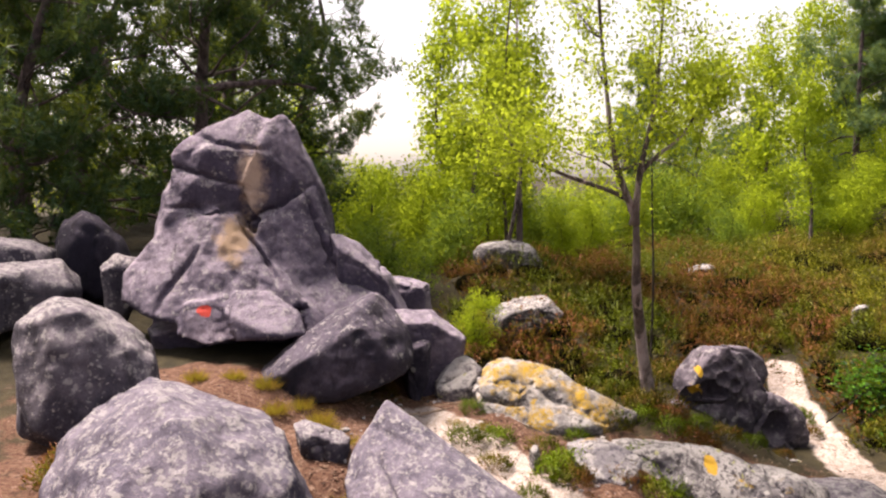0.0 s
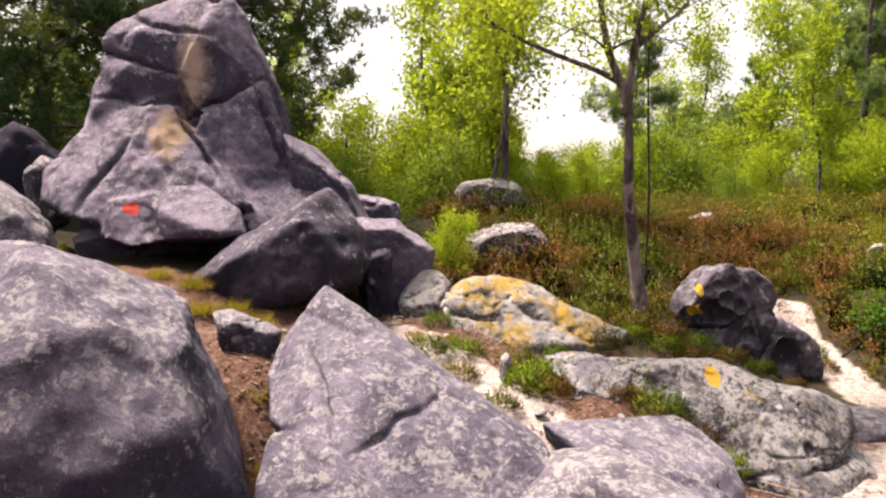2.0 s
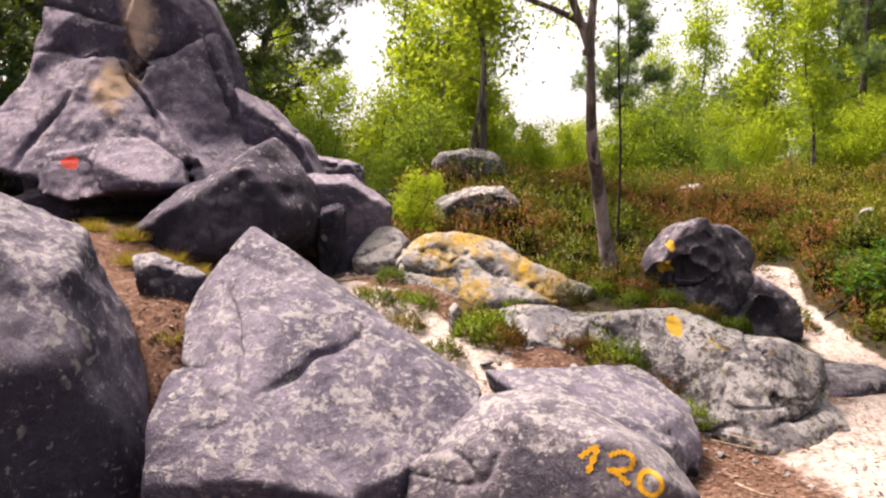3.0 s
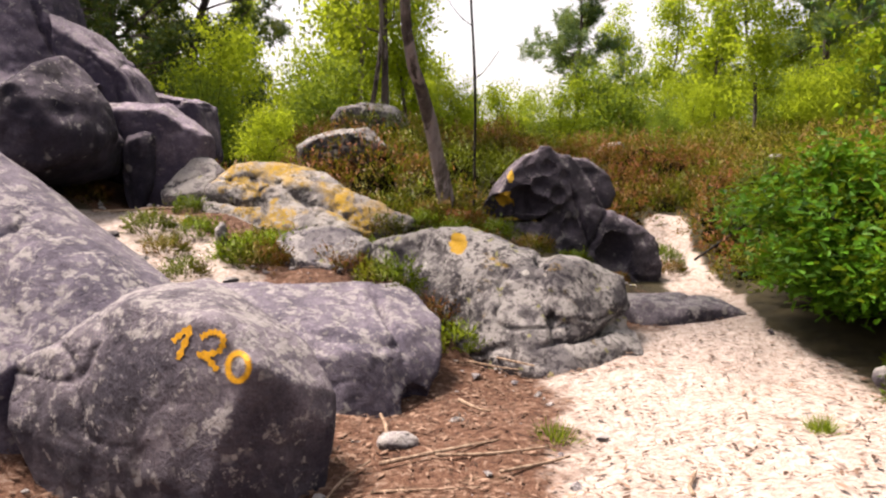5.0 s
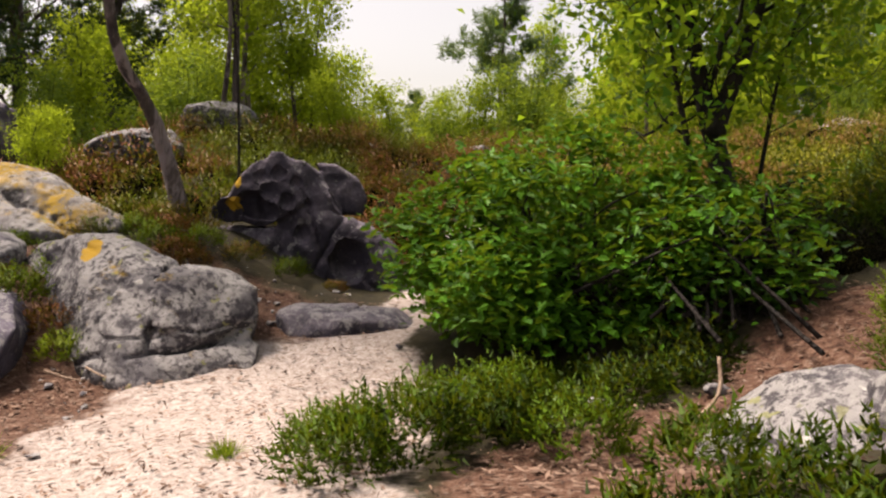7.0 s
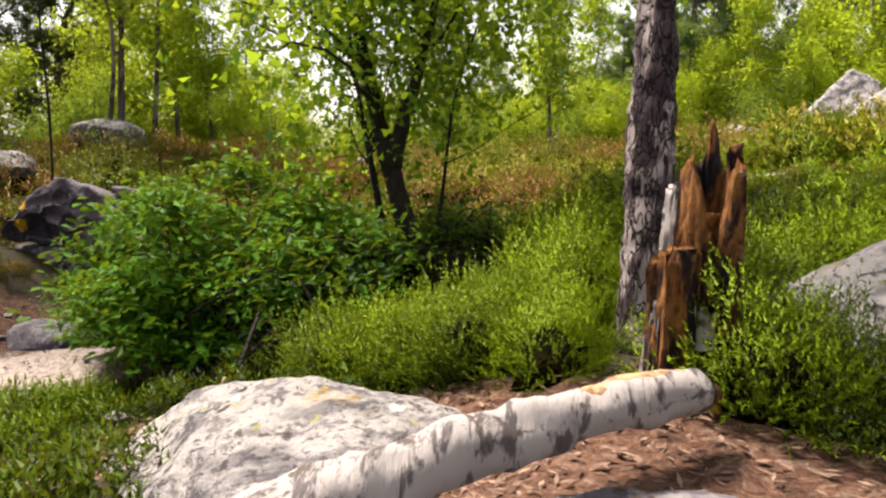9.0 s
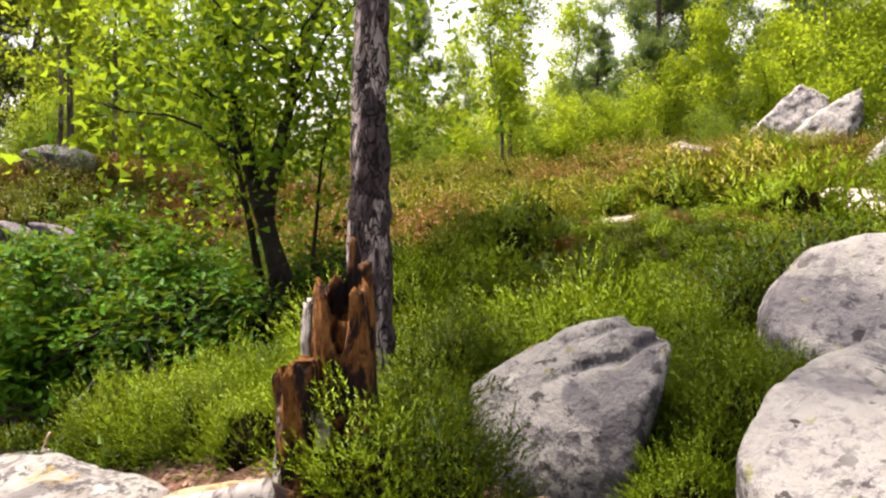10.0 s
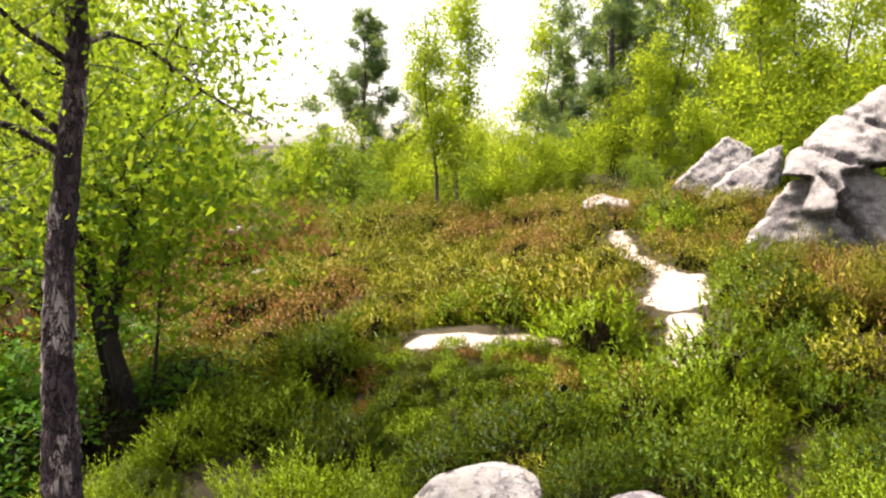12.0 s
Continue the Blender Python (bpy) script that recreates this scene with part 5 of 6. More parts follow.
# the near birch with plated bark by the broken stump
near_birch = leafy_tree("birch", 31, 6.5, 0.072, 1, M_PLATED, M_LEAF_NEAR, 0.034, 18000, "old birch trunk with plated grey-brown bark", 0.47, 0.26, limbs=24, plates=0.009,
                        stem_lines=[([(0, 0, -0.2), (0.0, 0.0, 0.8), (0.02, 0.04, 1.6), (0.12, 0.1, 2.6), (0.1, 0.2, 4), (0, 0.3, 6.5)], 0.09)])
place(near_birch, 7.71, 4.04)
oak = place(leafy_tree("oak", 41, 3.6, 0.05, 4, M_OAKBARK, M_LEAF_YOUNG, 0.066, 15000, "young oak with a forked dark trunk and spreading sprays of leaves", 0.42, 0.6, droop=0.1, limbs=12,
                       stem_lines=[([(0, 0, -0.15), (-0.05, 0, 0.25), (-0.2, 0.03, 0.82), (-0.32, 0.05, 1.3), (-0.5, 0.1, 2.2), (-0.55, 0.1, 3.6)], 0.1),
                                   ([(-0.18, 0.03, 0.75), (-0.02, 0, 1.25), (0.1, 0, 1.7), (0.35, 0.1, 2.6), (0.5, 0.1, 3.3)], 0.062),
                                   ([(-0.18, 0.1, -0.15), (-0.3, 0.1, 0.6), (-0.42, 0.15, 1.2), (-0.6, 0.2, 2.4)], 0.038),
                                   ([(0.12, 0.1, -0.15), (0.2, 0.12, 0.6), (0.3, 0.1, 1.3), (0.6, 0.1, 2.2)], 0.022)]), 6.6, 6.7)


# ---- heather, grass and bushes ----
def scatter(rng, count, x0, x1, y0, y1, keep):
    x, y = rng.uniform(x0, x1, count), rng.uniform(y0, y1, count)
    k = rng.uniform(size=count) < keep(x, y)
    return x[k], y[k]


def heath_keep(x, y):
    bare = np.maximum.reduce([path_cover(x, y), litter_cover(x, y), path_cover(x + 0.2, y), path_cover(x - 0.2, y)])
    edge = 1.05 + 0.25 * vnoise(np.c_[x, y, 0 * x] * 0.8, 5)
    outcrop = (x < 0.4) & (y < 9)
    edge = edge * (np.hypot((x - 3.4) / 1.15, y - 8.2) > 0.8)
    return np.where(bare > 0.3, 0.0, edge) * np.where(outcrop, 0.05, 1.0) * np.where((x > 0.4) & (x < 4.6) & (y < 6.7), 0.12, 1.0)


def plumes(rng, d, shape, lumps, length, leaves, small=0.34):
    """Feathery upright sprigs on a dome, each a stack of short leaves along a stem; their normals follow the dome."""
    n = len(d)
    root = d * shape * lumps * rng.uniform(0.72, 0.97, (n, 1))
    way = d * 0.8 + rng.normal(size=d.shape) * 0.3 + [0, 0, 0.5]
    way /= np.linalg.norm(way, axis=1)[:, None]
    L = length * rng.uniform(0.5, 1.25, (n, 1, 1))
    t = np.linspace(0.05, 0.95, leaves)[None, :, None]
    c = root[:, None] + way[:, None] * L * t
    side = rng.normal(size=c.shape)
    side /= np.linalg.norm(side, axis=2)[..., None]
    out = way[:, None] * 0.8 + side * 0.75
    out /= np.linalg.norm(out, axis=2)[..., None]
    v, f = blade_tris(c.reshape(-1, 3), out.reshape(-1, 3), length * small, length * small * 0.36, rng)
    nor = (d * [1, 1, 0.8] + [0, 0, 0.1])[:, None] + side * 0.38
    nor = np.repeat((nor / np.linalg.norm(nor, axis=2)[..., None]).reshape(-1, 3), 3, 0)
    return v, f, nor


def heather_bush(seed, material, label, count=820, leaves=11, length=0.11, small=0.2):
    """One domed heather bush about its base, radius and height about 0.35 m."""
    rng = np.random.default_rng(seed)
    root = tagged(new("heather_bush"), label, "heather", "heather bushes on the slope")
    d = rng.normal(size=(count, 3))
    d[:, 2] = np.abs(d[:, 2]) - 0.12
    d /= np.linalg.norm(d, axis=1)[:, None]
    shape = np.array([0.31 * rng.uniform(0.85, 1.2), 0.31, 0.36 * rng.uniform(0.8, 1.25)])
    lumps = 1 + 0.5 * np.clip(fbm(d * 2.6 + seed, 2, seed), -0.7, 1)[:, None]
    v, f, nor = plumes(rng, d, shape, lumps, length, leaves, small)
    part("foliage", v, f, material, root, normals=nor)
    # near-black ball inside: stems, plus shade between sprigs put into colour
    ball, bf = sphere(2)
    part("core", ball * shape * 0.62 * (1 + 0.3 * fbm(ball * 2.3 + seed, 2, seed))[:, None], bf, M_STEM_SHADE, root)
    return root


def spread(rng, step, x0, x1, y0, y1, keep):
    gx, gy = np.meshgrid(np.arange(x0, x1, step), np.arange(y0, y1, step * 0.87), indexing="ij")
    gx = gx + 0.5 * step * (np.arange(gx.shape[1]) % 2)
    x, y = (gx + rng.uniform(-0.42, 0.42, gx.shape) * step).ravel(), (gy + rng.uniform(-0.42, 0.42, gy.shape) * step).ravel()
    k = rng.uniform(size=len(x)) < keep(x, y)
    return x[k], y[k]


def heather(name, seed, step, x0, x1, y0, y1, radius, sprigs, leaves, length, material, label, keep=heath_keep):
    """A cover of many domed mounds, the shade of their gaps painted by near-black cores."""
    rng = np.random.default_rng(seed)
    x, y = spread(rng, step, x0, x1, y0, y1, keep)
    z = height(x, y)
    r = radius * rng.uniform(0.6, 1.4, len(x))
    tall = r * (0.85 + 0.35 * vnoise(np.c_[x, y, 0 * x] * 0.9, 8)) * rng.uniform(0.7, 1.3, len(x))
    shape = np.stack([r * rng.uniform(0.8, 1.25, len(x)), r, tall], 1)
    d = rng.normal(size=(len(x) * sprigs, 3))
    d[:, 2] = np.abs(d[:, 2]) - 0.1
    d /= np.linalg.norm(d, axis=1)[:, None]
    many = np.repeat(np.arange(len(x)), sprigs)
    lumps = 1 + 0.3 * np.clip(fbm(d * 2.4 + np.c_[x, y, x][many] * 3, 2, seed), -0.6, 1)[:, None]
    v, f, nor = plumes(rng, d, shape[many], lumps, length, leaves, 0.42)
    v = v + np.repeat(np.c_[x, y, z - 0.03][many], 3 * leaves, 0)
    root = tagged(new(name), label, "heather", kind="stuff")
    tagged(part("sprigs", v, f, material, root, normals=nor), kind="stuff")
    # stems here are near-black balls that also paint the shade in the gaps
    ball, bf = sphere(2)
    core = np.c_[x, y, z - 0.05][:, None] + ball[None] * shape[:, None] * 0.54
    tagged(part("stems", core.reshape(-1, 3), (bf[None] + (np.arange(len(x)) * len(ball))[:, None, None]).reshape(-1, 3), M_STEM_SHADE, root), kind="stuff")
    return root


ROCK_SPOTS = [(6.85, 5.9, 0.62), (7.1, 5.3, 0.3), (8.45, 3.86, 0.45), (9.55, 4.2, 0.5), (9.41, 3.3, 0.8), (9.0, 3.4, 0.4), (6.55, 3.3, 0.72), (7.72, 3.36, 0.3), (7.71, 4.04, 0.22), (10.2, 3.8, 0.6), (5.95, 3.8, 0.45)]


def slope_keep(x, y):
    clear = np.ones(np.shape(x))
    for rx, ry, rr in ROCK_SPOTS:
        clear = clear * (np.hypot(x - rx, y - ry) > rr)
    return clear * heath_keep(x, y) * np.where((np.abs(x - 9.5) < 0.95) & (np.abs(y - 6.7) < 0.6), 0.0, 1.0) * np.where((x < 6.4) & (y < 5.3), 0.0, 1.0) * np.where((x < 6.9) & (y > 5.3) & (y < 7.1), 0.0, 1.0)


GRAINS = [(420, 7, 0.13, 0.34), (700, 10, 0.13, 0.23), (1050, 13, 0.13, 0.16)]
KINDS = [(M_HEATHER_LUSH, "lush green domed heather bush on the slope")] * 5 + [(M_HEATHER_DEEP, "deep green domed heather bush on the slope")] * 3 + [(M_HEATHER, "yellow-brown domed heather bush on the slope")] * 4
bushes = [heather_bush(500 + k, *KINDS[k], *GRAINS[g]) for k in range(12) for g in range(3)]
rng = np.random.default_rng(51)
waiting = set(range(len(bushes)))


def bush_at(pick, x, y, turn, s):
    if pick in waiting:
        waiting.discard(pick)
        place(bushes[pick], x, y, turn, s, 0.02)
    else:
        place_copy(bushes[pick], x, y, turn, s)


def grain(y):
    return 2 if y < 4.7 else 1 if y < 5.9 else 0


bx, by = spread(rng, 0.54, 4.6, 12.6, 3.3, 8.4, slope_keep)
for x, y in zip(bx, by):
    brown = 0.25 + 0.45 * vnoise(np.array([[x * 0.7, y * 0.7, 3.0]]), 6)[0] + 0.12 * (y - 6) - 0.5 * (x < 7.9 and y < 5.8)
    pick = int(rng.integers(0, 8) if rng.uniform() > brown else rng.integers(8, 12)) * 3 + grain(y)
    low = 0.55 if (x < 7.6 and y < 5.9) or (8.5 < x < 10.3 and 5.6 < y < 6.2) else 1.0
    bush_at(pick, x, y, rng.uniform(0, 360), low * (rng.uniform(0.6, 1.0) + 0.7 * rng.uniform() ** 3))
for x, y in zip(*spread(rng, 0.3, 5.9, 7.6, 4.3, 5.5, slope_keep)):
    bush_at(int(rng.integers(0, 8)) * 3 + grain(y), x, y, rng.uniform(0, 360), rng.uniform(0.35, 0.55))
for x, y, s, k in [(10.4, 6.95, 1.25, 2), (8.35, 6.85, 0.9, 3), (11.95, 8.35, 0.85, 0), (12.3, 9.1, 1.0, 1), (12.5, 13.6, 1.5, 2), (12.3, 12.6, 1.3, 0),
                   (6.51, 4.3, 0.7, 1), (6.94, 4.15, 0.65, 0), (7.2, 4.0, 0.55, 2), (7.85, 3.3, 0.75, 3), (8.02, 3.25, 0.7, 0), (8.85, 4.3, 0.8, 2), (6.7, 4.75, 0.5, 3), (7.1, 3.95, 0.7, 1), (7.35, 3.72, 0.6, 2), (6.8, 4.15, 0.75, 0), (7.45, 4.15, 0.6, 3), (7.2, 4.35, 0.6, 5), (7.95, 3.75, 0.7, 4), (8.0, 4.3, 0.8, 6), (8.95, 3.95, 0.6, 1), (8.75, 3.35, 0.5, 4), (9.05, 3.78, 0.8, 0), (9.22, 3.8, 0.62, 2), (8.86, 3.62, 0.6, 4), (8.9, 3.82, 0.75, 3)]:
    bush_at(k * 3 + grain(y), x, y, 130 * x, s)
# added near-black clumps: the shade under the oak as colour
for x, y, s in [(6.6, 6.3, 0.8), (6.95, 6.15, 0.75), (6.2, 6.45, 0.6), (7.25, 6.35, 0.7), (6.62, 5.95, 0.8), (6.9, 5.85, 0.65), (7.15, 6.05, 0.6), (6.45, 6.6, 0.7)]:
    shaded = heather_bush(int(100 * x), M_OAK_SHADE, "made-up near-black clump standing in for shade at the foot of the oak", 420, 8, 0.1, 0.2)
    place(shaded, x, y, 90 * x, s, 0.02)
for k in sorted(waiting):
    bush_at(k, 12.9 + 0.3 * (k % 5), 5.2 + 0.12 * k, 40 * k, 1.2)
heather("heather", 52, 0.44, 0.5, 6.4, 7.9, 18.5, 0.38, 190, 4, 0.11, M_HEATHER_DARK, "dark green and rust-brown heather mounds round the birch")
heather("heather", 53, 0.44, 6.4, 17, 8.2, 18.5, 0.38, 170, 4, 0.11, M_HEATHER, "golden and rust-brown heather mounds covering the heath")
heather("heather", 54, 0.27, 4.2, 8, 2.6, 5.5, 0.16, 130, 6, 0.085, M_HEATHER_DEEP, "low deep green heather along the path", keep=lambda x, y: (path_cover(x, y) < 0.1) * (litter_cover(x, y) < 0.4) * (x < 7.0) * 0.8)


LOBES = np.array([(0, 0), (0.16, 0.12), (0.3, 0.09), (0.42, 0.26), (0.56, 0.15), (0.7, 0.28), (0.84, 0.12), (1, 0), (0.84, -0.12), (0.7, -0.28), (0.56, -0.15), (0.42, -0.26), (0.3, -0.09), (0.16, -0.12)])


def lobed_leaves(centres, size, rng):
    """Oak leaves: two lobed halves folded along the midrib."""
    n = len(centres)
    a = rng.normal(size=(n, 3)) * [1, 1, 0.45]
    a /= np.linalg.norm(a, axis=1)[:, None]
    up = rng.normal(size=(n, 3)) * 0.45 + [0, 0, 1]
    b = np.cross(up, a)
    b /= np.linalg.norm(b, axis=1)[:, None]
    w = np.cross(a, b)
    s = size * rng.uniform(0.6, 1.25, (n, 1))
    v = np.stack([centres + s * (a * u + b * t + w * (0.35 * abs(t) - 0.15 * u * u)) for u, t in LOBES], 1).reshape(-1, 3)
    k = np.arange(n)[:, None] * len(LOBES)
    return v, [k + np.array([[0, 1, 2, 3, 4, 5, 6, 7]]), k + np.array([[7, 8, 9, 10, 11, 12, 13, 0]])]


def oak_bush(name, seed, middle, radii, leaves, size):
    rng = np.random.default_rng(seed)
    root = tagged(new(name), "dense oak bush with glossy green leaves beside the path", "bush")
    wood, c = [], []
    base = np.array([middle[0], middle[1], float(height(middle[0], middle[1])) - 0.1])
    for k in range(125):
        d = rng.normal(size=3)
        d /= np.linalg.norm(d)
        tip = np.array(middle) + d * np.array(radii) * rng.uniform(0.45, 1.05)
        tip[2] = max(tip[2], base[2] + 0.16)
        pts = smooth_line([base + rng.normal(size=3) * [0.3, 0.3, 0], (base + tip) / 2 + rng.normal(size=3) * 0.12 + [0, 0, 0.12], tip], 7)
        wood.append(tube(pts, np.linspace(0.012, 0.003, 7), 4))
        c.append(tip + rng.normal(size=(leaves // 135, 3)) * np.array([0.11, 0.11, 0.065]))
    v, f = joined(wood)
    part("stem", v, f, M_OAKBARK, root)
    v, f = lobed_leaves(np.concatenate(c), size, rng)
    part("foliage", v, f, M_LEAF_OAK, root, smooth=False)
    return root


oak_bush("oak_bush", 61, (5.47, 6.2, 0.64), (1.18, 0.9, 0.75), 20000, 0.075)
oak_bush("oak_bush", 62, (7.05, 7.05, 0.75), (0.55, 0.45, 0.42), 2600, 0.07)
oak_bush("oak_bush", 63, (6.2, 5.75, 0.74), (0.55, 0.45, 0.4), 3600, 0.07)

oak_bush("oak_bush", 64, (5.6, 8.5, 0.62), (0.65, 0.75, 0.42), 4000, 0.07)


# ---- broken stump, birch log ----
def wood_material(name, low, high, scale):
    m, n, l, b = node_material(name, 0.85)
    mp = n.new("ShaderNodeMapping")
    mp.inputs["Scale"].default_value = (1, 1, 0.12)
    l.new(n.new("ShaderNodeNewGeometry").outputs["Position"], mp.inputs["Vector"])
    f = tex_noise(n, l, mp.outputs[0], scale, 7, 0.7, 0.6)
    l.new(ramp(n, l, f, [(0.42, low), (0.53, tuple((a + c) / 2 for a, c in zip(low, high))), (0.68, high)]), b.inputs["Base Color"])
    bump(n, l, b, f, 1.0, 0.015)
    return m


def white_bark_material():
    m, n, l, b = node_material("white_birch_bark", 0.7)
    g = n.new("ShaderNodeNewGeometry").outputs["Position"]
    mp = n.new("ShaderNodeMapping")
    mp.inputs["Rotation"].default_value = (0, 0, radians(-28))
    mp.inputs["Scale"].default_value = (26, 5, 9)
    l.new(g, mp.inputs["Vector"])
    dashes = mask(n, l, tex_noise(n, l, mp.outputs[0], 1.0, 5, 0.65, 0.4), 0.5, 0.6)
    blots = mask(n, l, tex_noise(n, l, g, 9, 6, 0.75, 0.8), 0.54, 0.62)
    col = mix(n, l, dashes, (0.3, 0.275, 0.27), (0.075, 0.064, 0.066))
    col = mix(n, l, blots, col, (0.07, 0.055, 0.05))
    l.new(col, b.inputs["Base Color"])
    bump(n, l, b, tex_noise(n, l, mp.outputs[0], 1.5, 5, 0.6), 0.6, 0.01)
    return m


def rotten_material():
    m, n, l, b = node_material("rotten_wood", 0.85)
    g = n.new("ShaderNodeNewGeometry").outputs["Position"]
    mp = n.new("ShaderNodeMapping")
    mp.inputs["Scale"].default_value = (1, 1, 0.42)
    l.new(g, mp.inputs["Vector"])
    f = tex_noise(n, l, mp.outputs[0], 32, 7, 0.75, 0.8)
    wide = tex_noise(n, l, mp.outputs[0], 11, 4, 0.6, 0.6)
    col = ramp(n, l, f, [(0.42, (0.008, 0.004, 0.006)), (0.56, (0.05, 0.016, 0.011)), (0.74, (0.17, 0.07, 0.03))])
    glow = mask(n, l, wide, 0.43, 0.53)
    col = mix(n, l, glow, col, ramp(n, l, f, [(0.35, (0.07, 0.017, 0.005)), (0.65, (0.5, 0.22, 0.06))]))
    l.new(mix(n, l, mask(n, l, wide, 0.44, 0.36), col, (0.01, 0.006, 0.008)), b.inputs["Base Color"])
    bump(n, l, b, calc(n, l, "ADD", f, wide), 1.0, 0.03)
    return m


M_ROT = rotten_material()
M_BARE = wood_material("bare_wood", (0.3, 0.16, 0.08), (0.65, 0.45, 0.27), 30)
M_WHITEBARK = white_bark_material()


def shell(centre, radius, wall, base, top, seed, sides=56, rows=26, arc=(0.0, 1.0)):
    """A hollow splintered post: an outer and an inner wall up to a torn rim; top gives the rim's height by angle (0 to 1)."""
    rng = np.random.default_rng(seed)
    u = np.linspace(arc[0], arc[1], sides)
    a = u * 2 * np.pi
    rim = np.array([top(k) for k in u]) + rng.uniform(-0.02, 0.02, sides)
    rows_z = np.linspace(0, 1, rows)[:, None]
    z = base + (rim - base)[None] * rows_z
    out = []
    for r in (radius, radius - wall):
        rr = r * (1 + 0.35 * np.exp(-(z - base) / 0.07)) + 0.006 * rng.normal(size=(1, sides)) + 0 * z
        p = np.stack([centre[0] + rr * np.cos(a), centre[1] + rr * np.sin(a), z], -1).reshape(-1, 3)
        out.append(p + 0.012 * fbm(p * [30, 30, 6], 3, seed)[:, None] * np.array([1, 1, 0.3]))
    i, j = np.meshgrid(np.arange(rows - 1), np.arange(sides - 1), indexing="ij")
    q = np.stack([i * sides + j, i * sides + j + 1, (i + 1) * sides + j + 1, (i + 1) * sides + j], -1).reshape(-1, 4)
    k = rows * sides
    j = np.arange(sides - 1)
    lip = np.stack([(rows - 1) * sides + j, (rows - 1) * sides + j + 1, k + (rows - 1) * sides + j + 1, k + (rows - 1) * sides + j], -1)
    i = np.arange(rows - 1)
    ends = [np.stack([i * sides + s, (i + 1) * sides + s, k + (i + 1) * sides + s, k + i * sides + s], -1) for s in (0, sides - 1)]
    return np.concatenate(out), np.concatenate([q, q[:, ::-1] + k, lip, *ends])


stump = tagged(new("broken_stump"), "rotten orange-brown broken birch stump with a splintered spire", "stump")
def spire(k):
    """The torn rim by angle: a narrow spire behind, a deep notch towards the path."""
    notch = math.exp(-((k - 0.74) / 0.07) ** 4)
    return 1.44 + 0.03 * math.sin(21 * k + 1) + 0.02 * math.sin(47 * k) + 0.17 * math.exp(-((k - 0.20) / 0.045) ** 2) + 0.05 * math.exp(-((k - 0.05) / 0.05) ** 2) - 0.16 * notch


v, f = shell((7.735, 3.41), 0.088, 0.026, 0.84, spire, 5, 72, 34)
part("shell", v, f, M_ROT, stump)
v, f = tube(smooth_line([(7.735, 3.44, 0.86), (7.74, 3.45, 1.1), (7.745, 3.46, 1.34)], 14), np.linspace(0.07, 0.035, 14), 18, 0.016, 12)
part("heartwood", v, f, M_ROT, stump, "crumbling dark heartwood")
v, f = shell((7.625, 3.30), 0.056, 0.05, 0.84, lambda k: 1.235 + 0.012 * math.sin(9 * k), 6)
part("stub", v, f, M_ROT, stump, "dark split stub with a flat top")
v, f = shell((7.625, 3.30), 0.064, 0.006, 0.88, lambda k: 1.17 + 0.06 * math.sin(20 * k), 7, 14, 12, (0.5, 0.62))
part("bark", v, f, M_WHITEBARK, stump, "torn white bark strip")
v, f = shell((7.735, 3.41), 0.097, 0.006, 1.22, lambda k: 1.36 + 0.05 * math.sin(15 * k), 17, 12, 10, (0.5, 0.56))
part("bark", v, f, M_WHITEBARK, stump, "torn white bark strip")
v, f = shell((7.70, 3.33), 0.066, 0.006, 1.0, lambda k: 1.12 + 0.025 * math.sin(15 * k), 8, 12, 10, (0.68, 0.8))
part("bark", v, f, M_WHITEBARK, stump, "torn white bark strip")
for k in range(7):
    a = 0.9 * k + 0.3
    foot = np.array([7.70 + 0.09 * math.cos(a), 3.37 + 0.09 * math.sin(a), 0.97])
    tip = np.array([7.70 + 0.19 * math.cos(a), 3.37 + 0.19 * math.sin(a), 0.86])
    v, f = tube(smooth_line([foot + [0, 0, 0.06], foot, tip], 9), np.linspace(0.03, 0.012, 9), 8, 0.006, k)
    part("root", v, f, M_ROT, stump)

log = tagged(new("birch_log"), "fallen white birch log with a peeled bare top", "log")
line = smooth_line([(7.62, 3.028, 0.97), (7.406, 2.903, 0.965), (7.19, 2.764, 0.95), (6.989, 2.613, 0.93), (6.867, 2.531, 0.91), (6.672, 2.400, 0.878)], 40)
v, f = tube(line, np.linspace(0.05, 0.068, 40), 28, 0.012, 3)
part("bark", v, f, M_WHITEBARK, log)
v, f = tube(smooth_line([(7.609, 3.034, 1.0), (7.406, 2.915, 0.995), (7.276, 2.832, 0.986)], 20), 0.03 * np.sin(np.linspace(0.35, np.pi - 0.1, 20)), 14, 0.008, 4)
part("bare_wood", v, f, M_BARE, log, "peeled orange bare wood")
v, f = tube([(7.594, 3.013, 0.959), (7.637, 3.038, 0.96), (7.672, 3.058, 0.961)], [0.054, 0.05, 0.02], 16, 0.016, 6)
part("broken_end", v, f, M_ROT, log, "splintered broken end")



# ---- painted number ----
from mathutils.bvhtree import BVHTree


def surface(ob):
    me = ob.data
    return BVHTree.FromPolygons([v.co[:] for v in me.vertices], [p.vertices[:] for p in me.polygons])


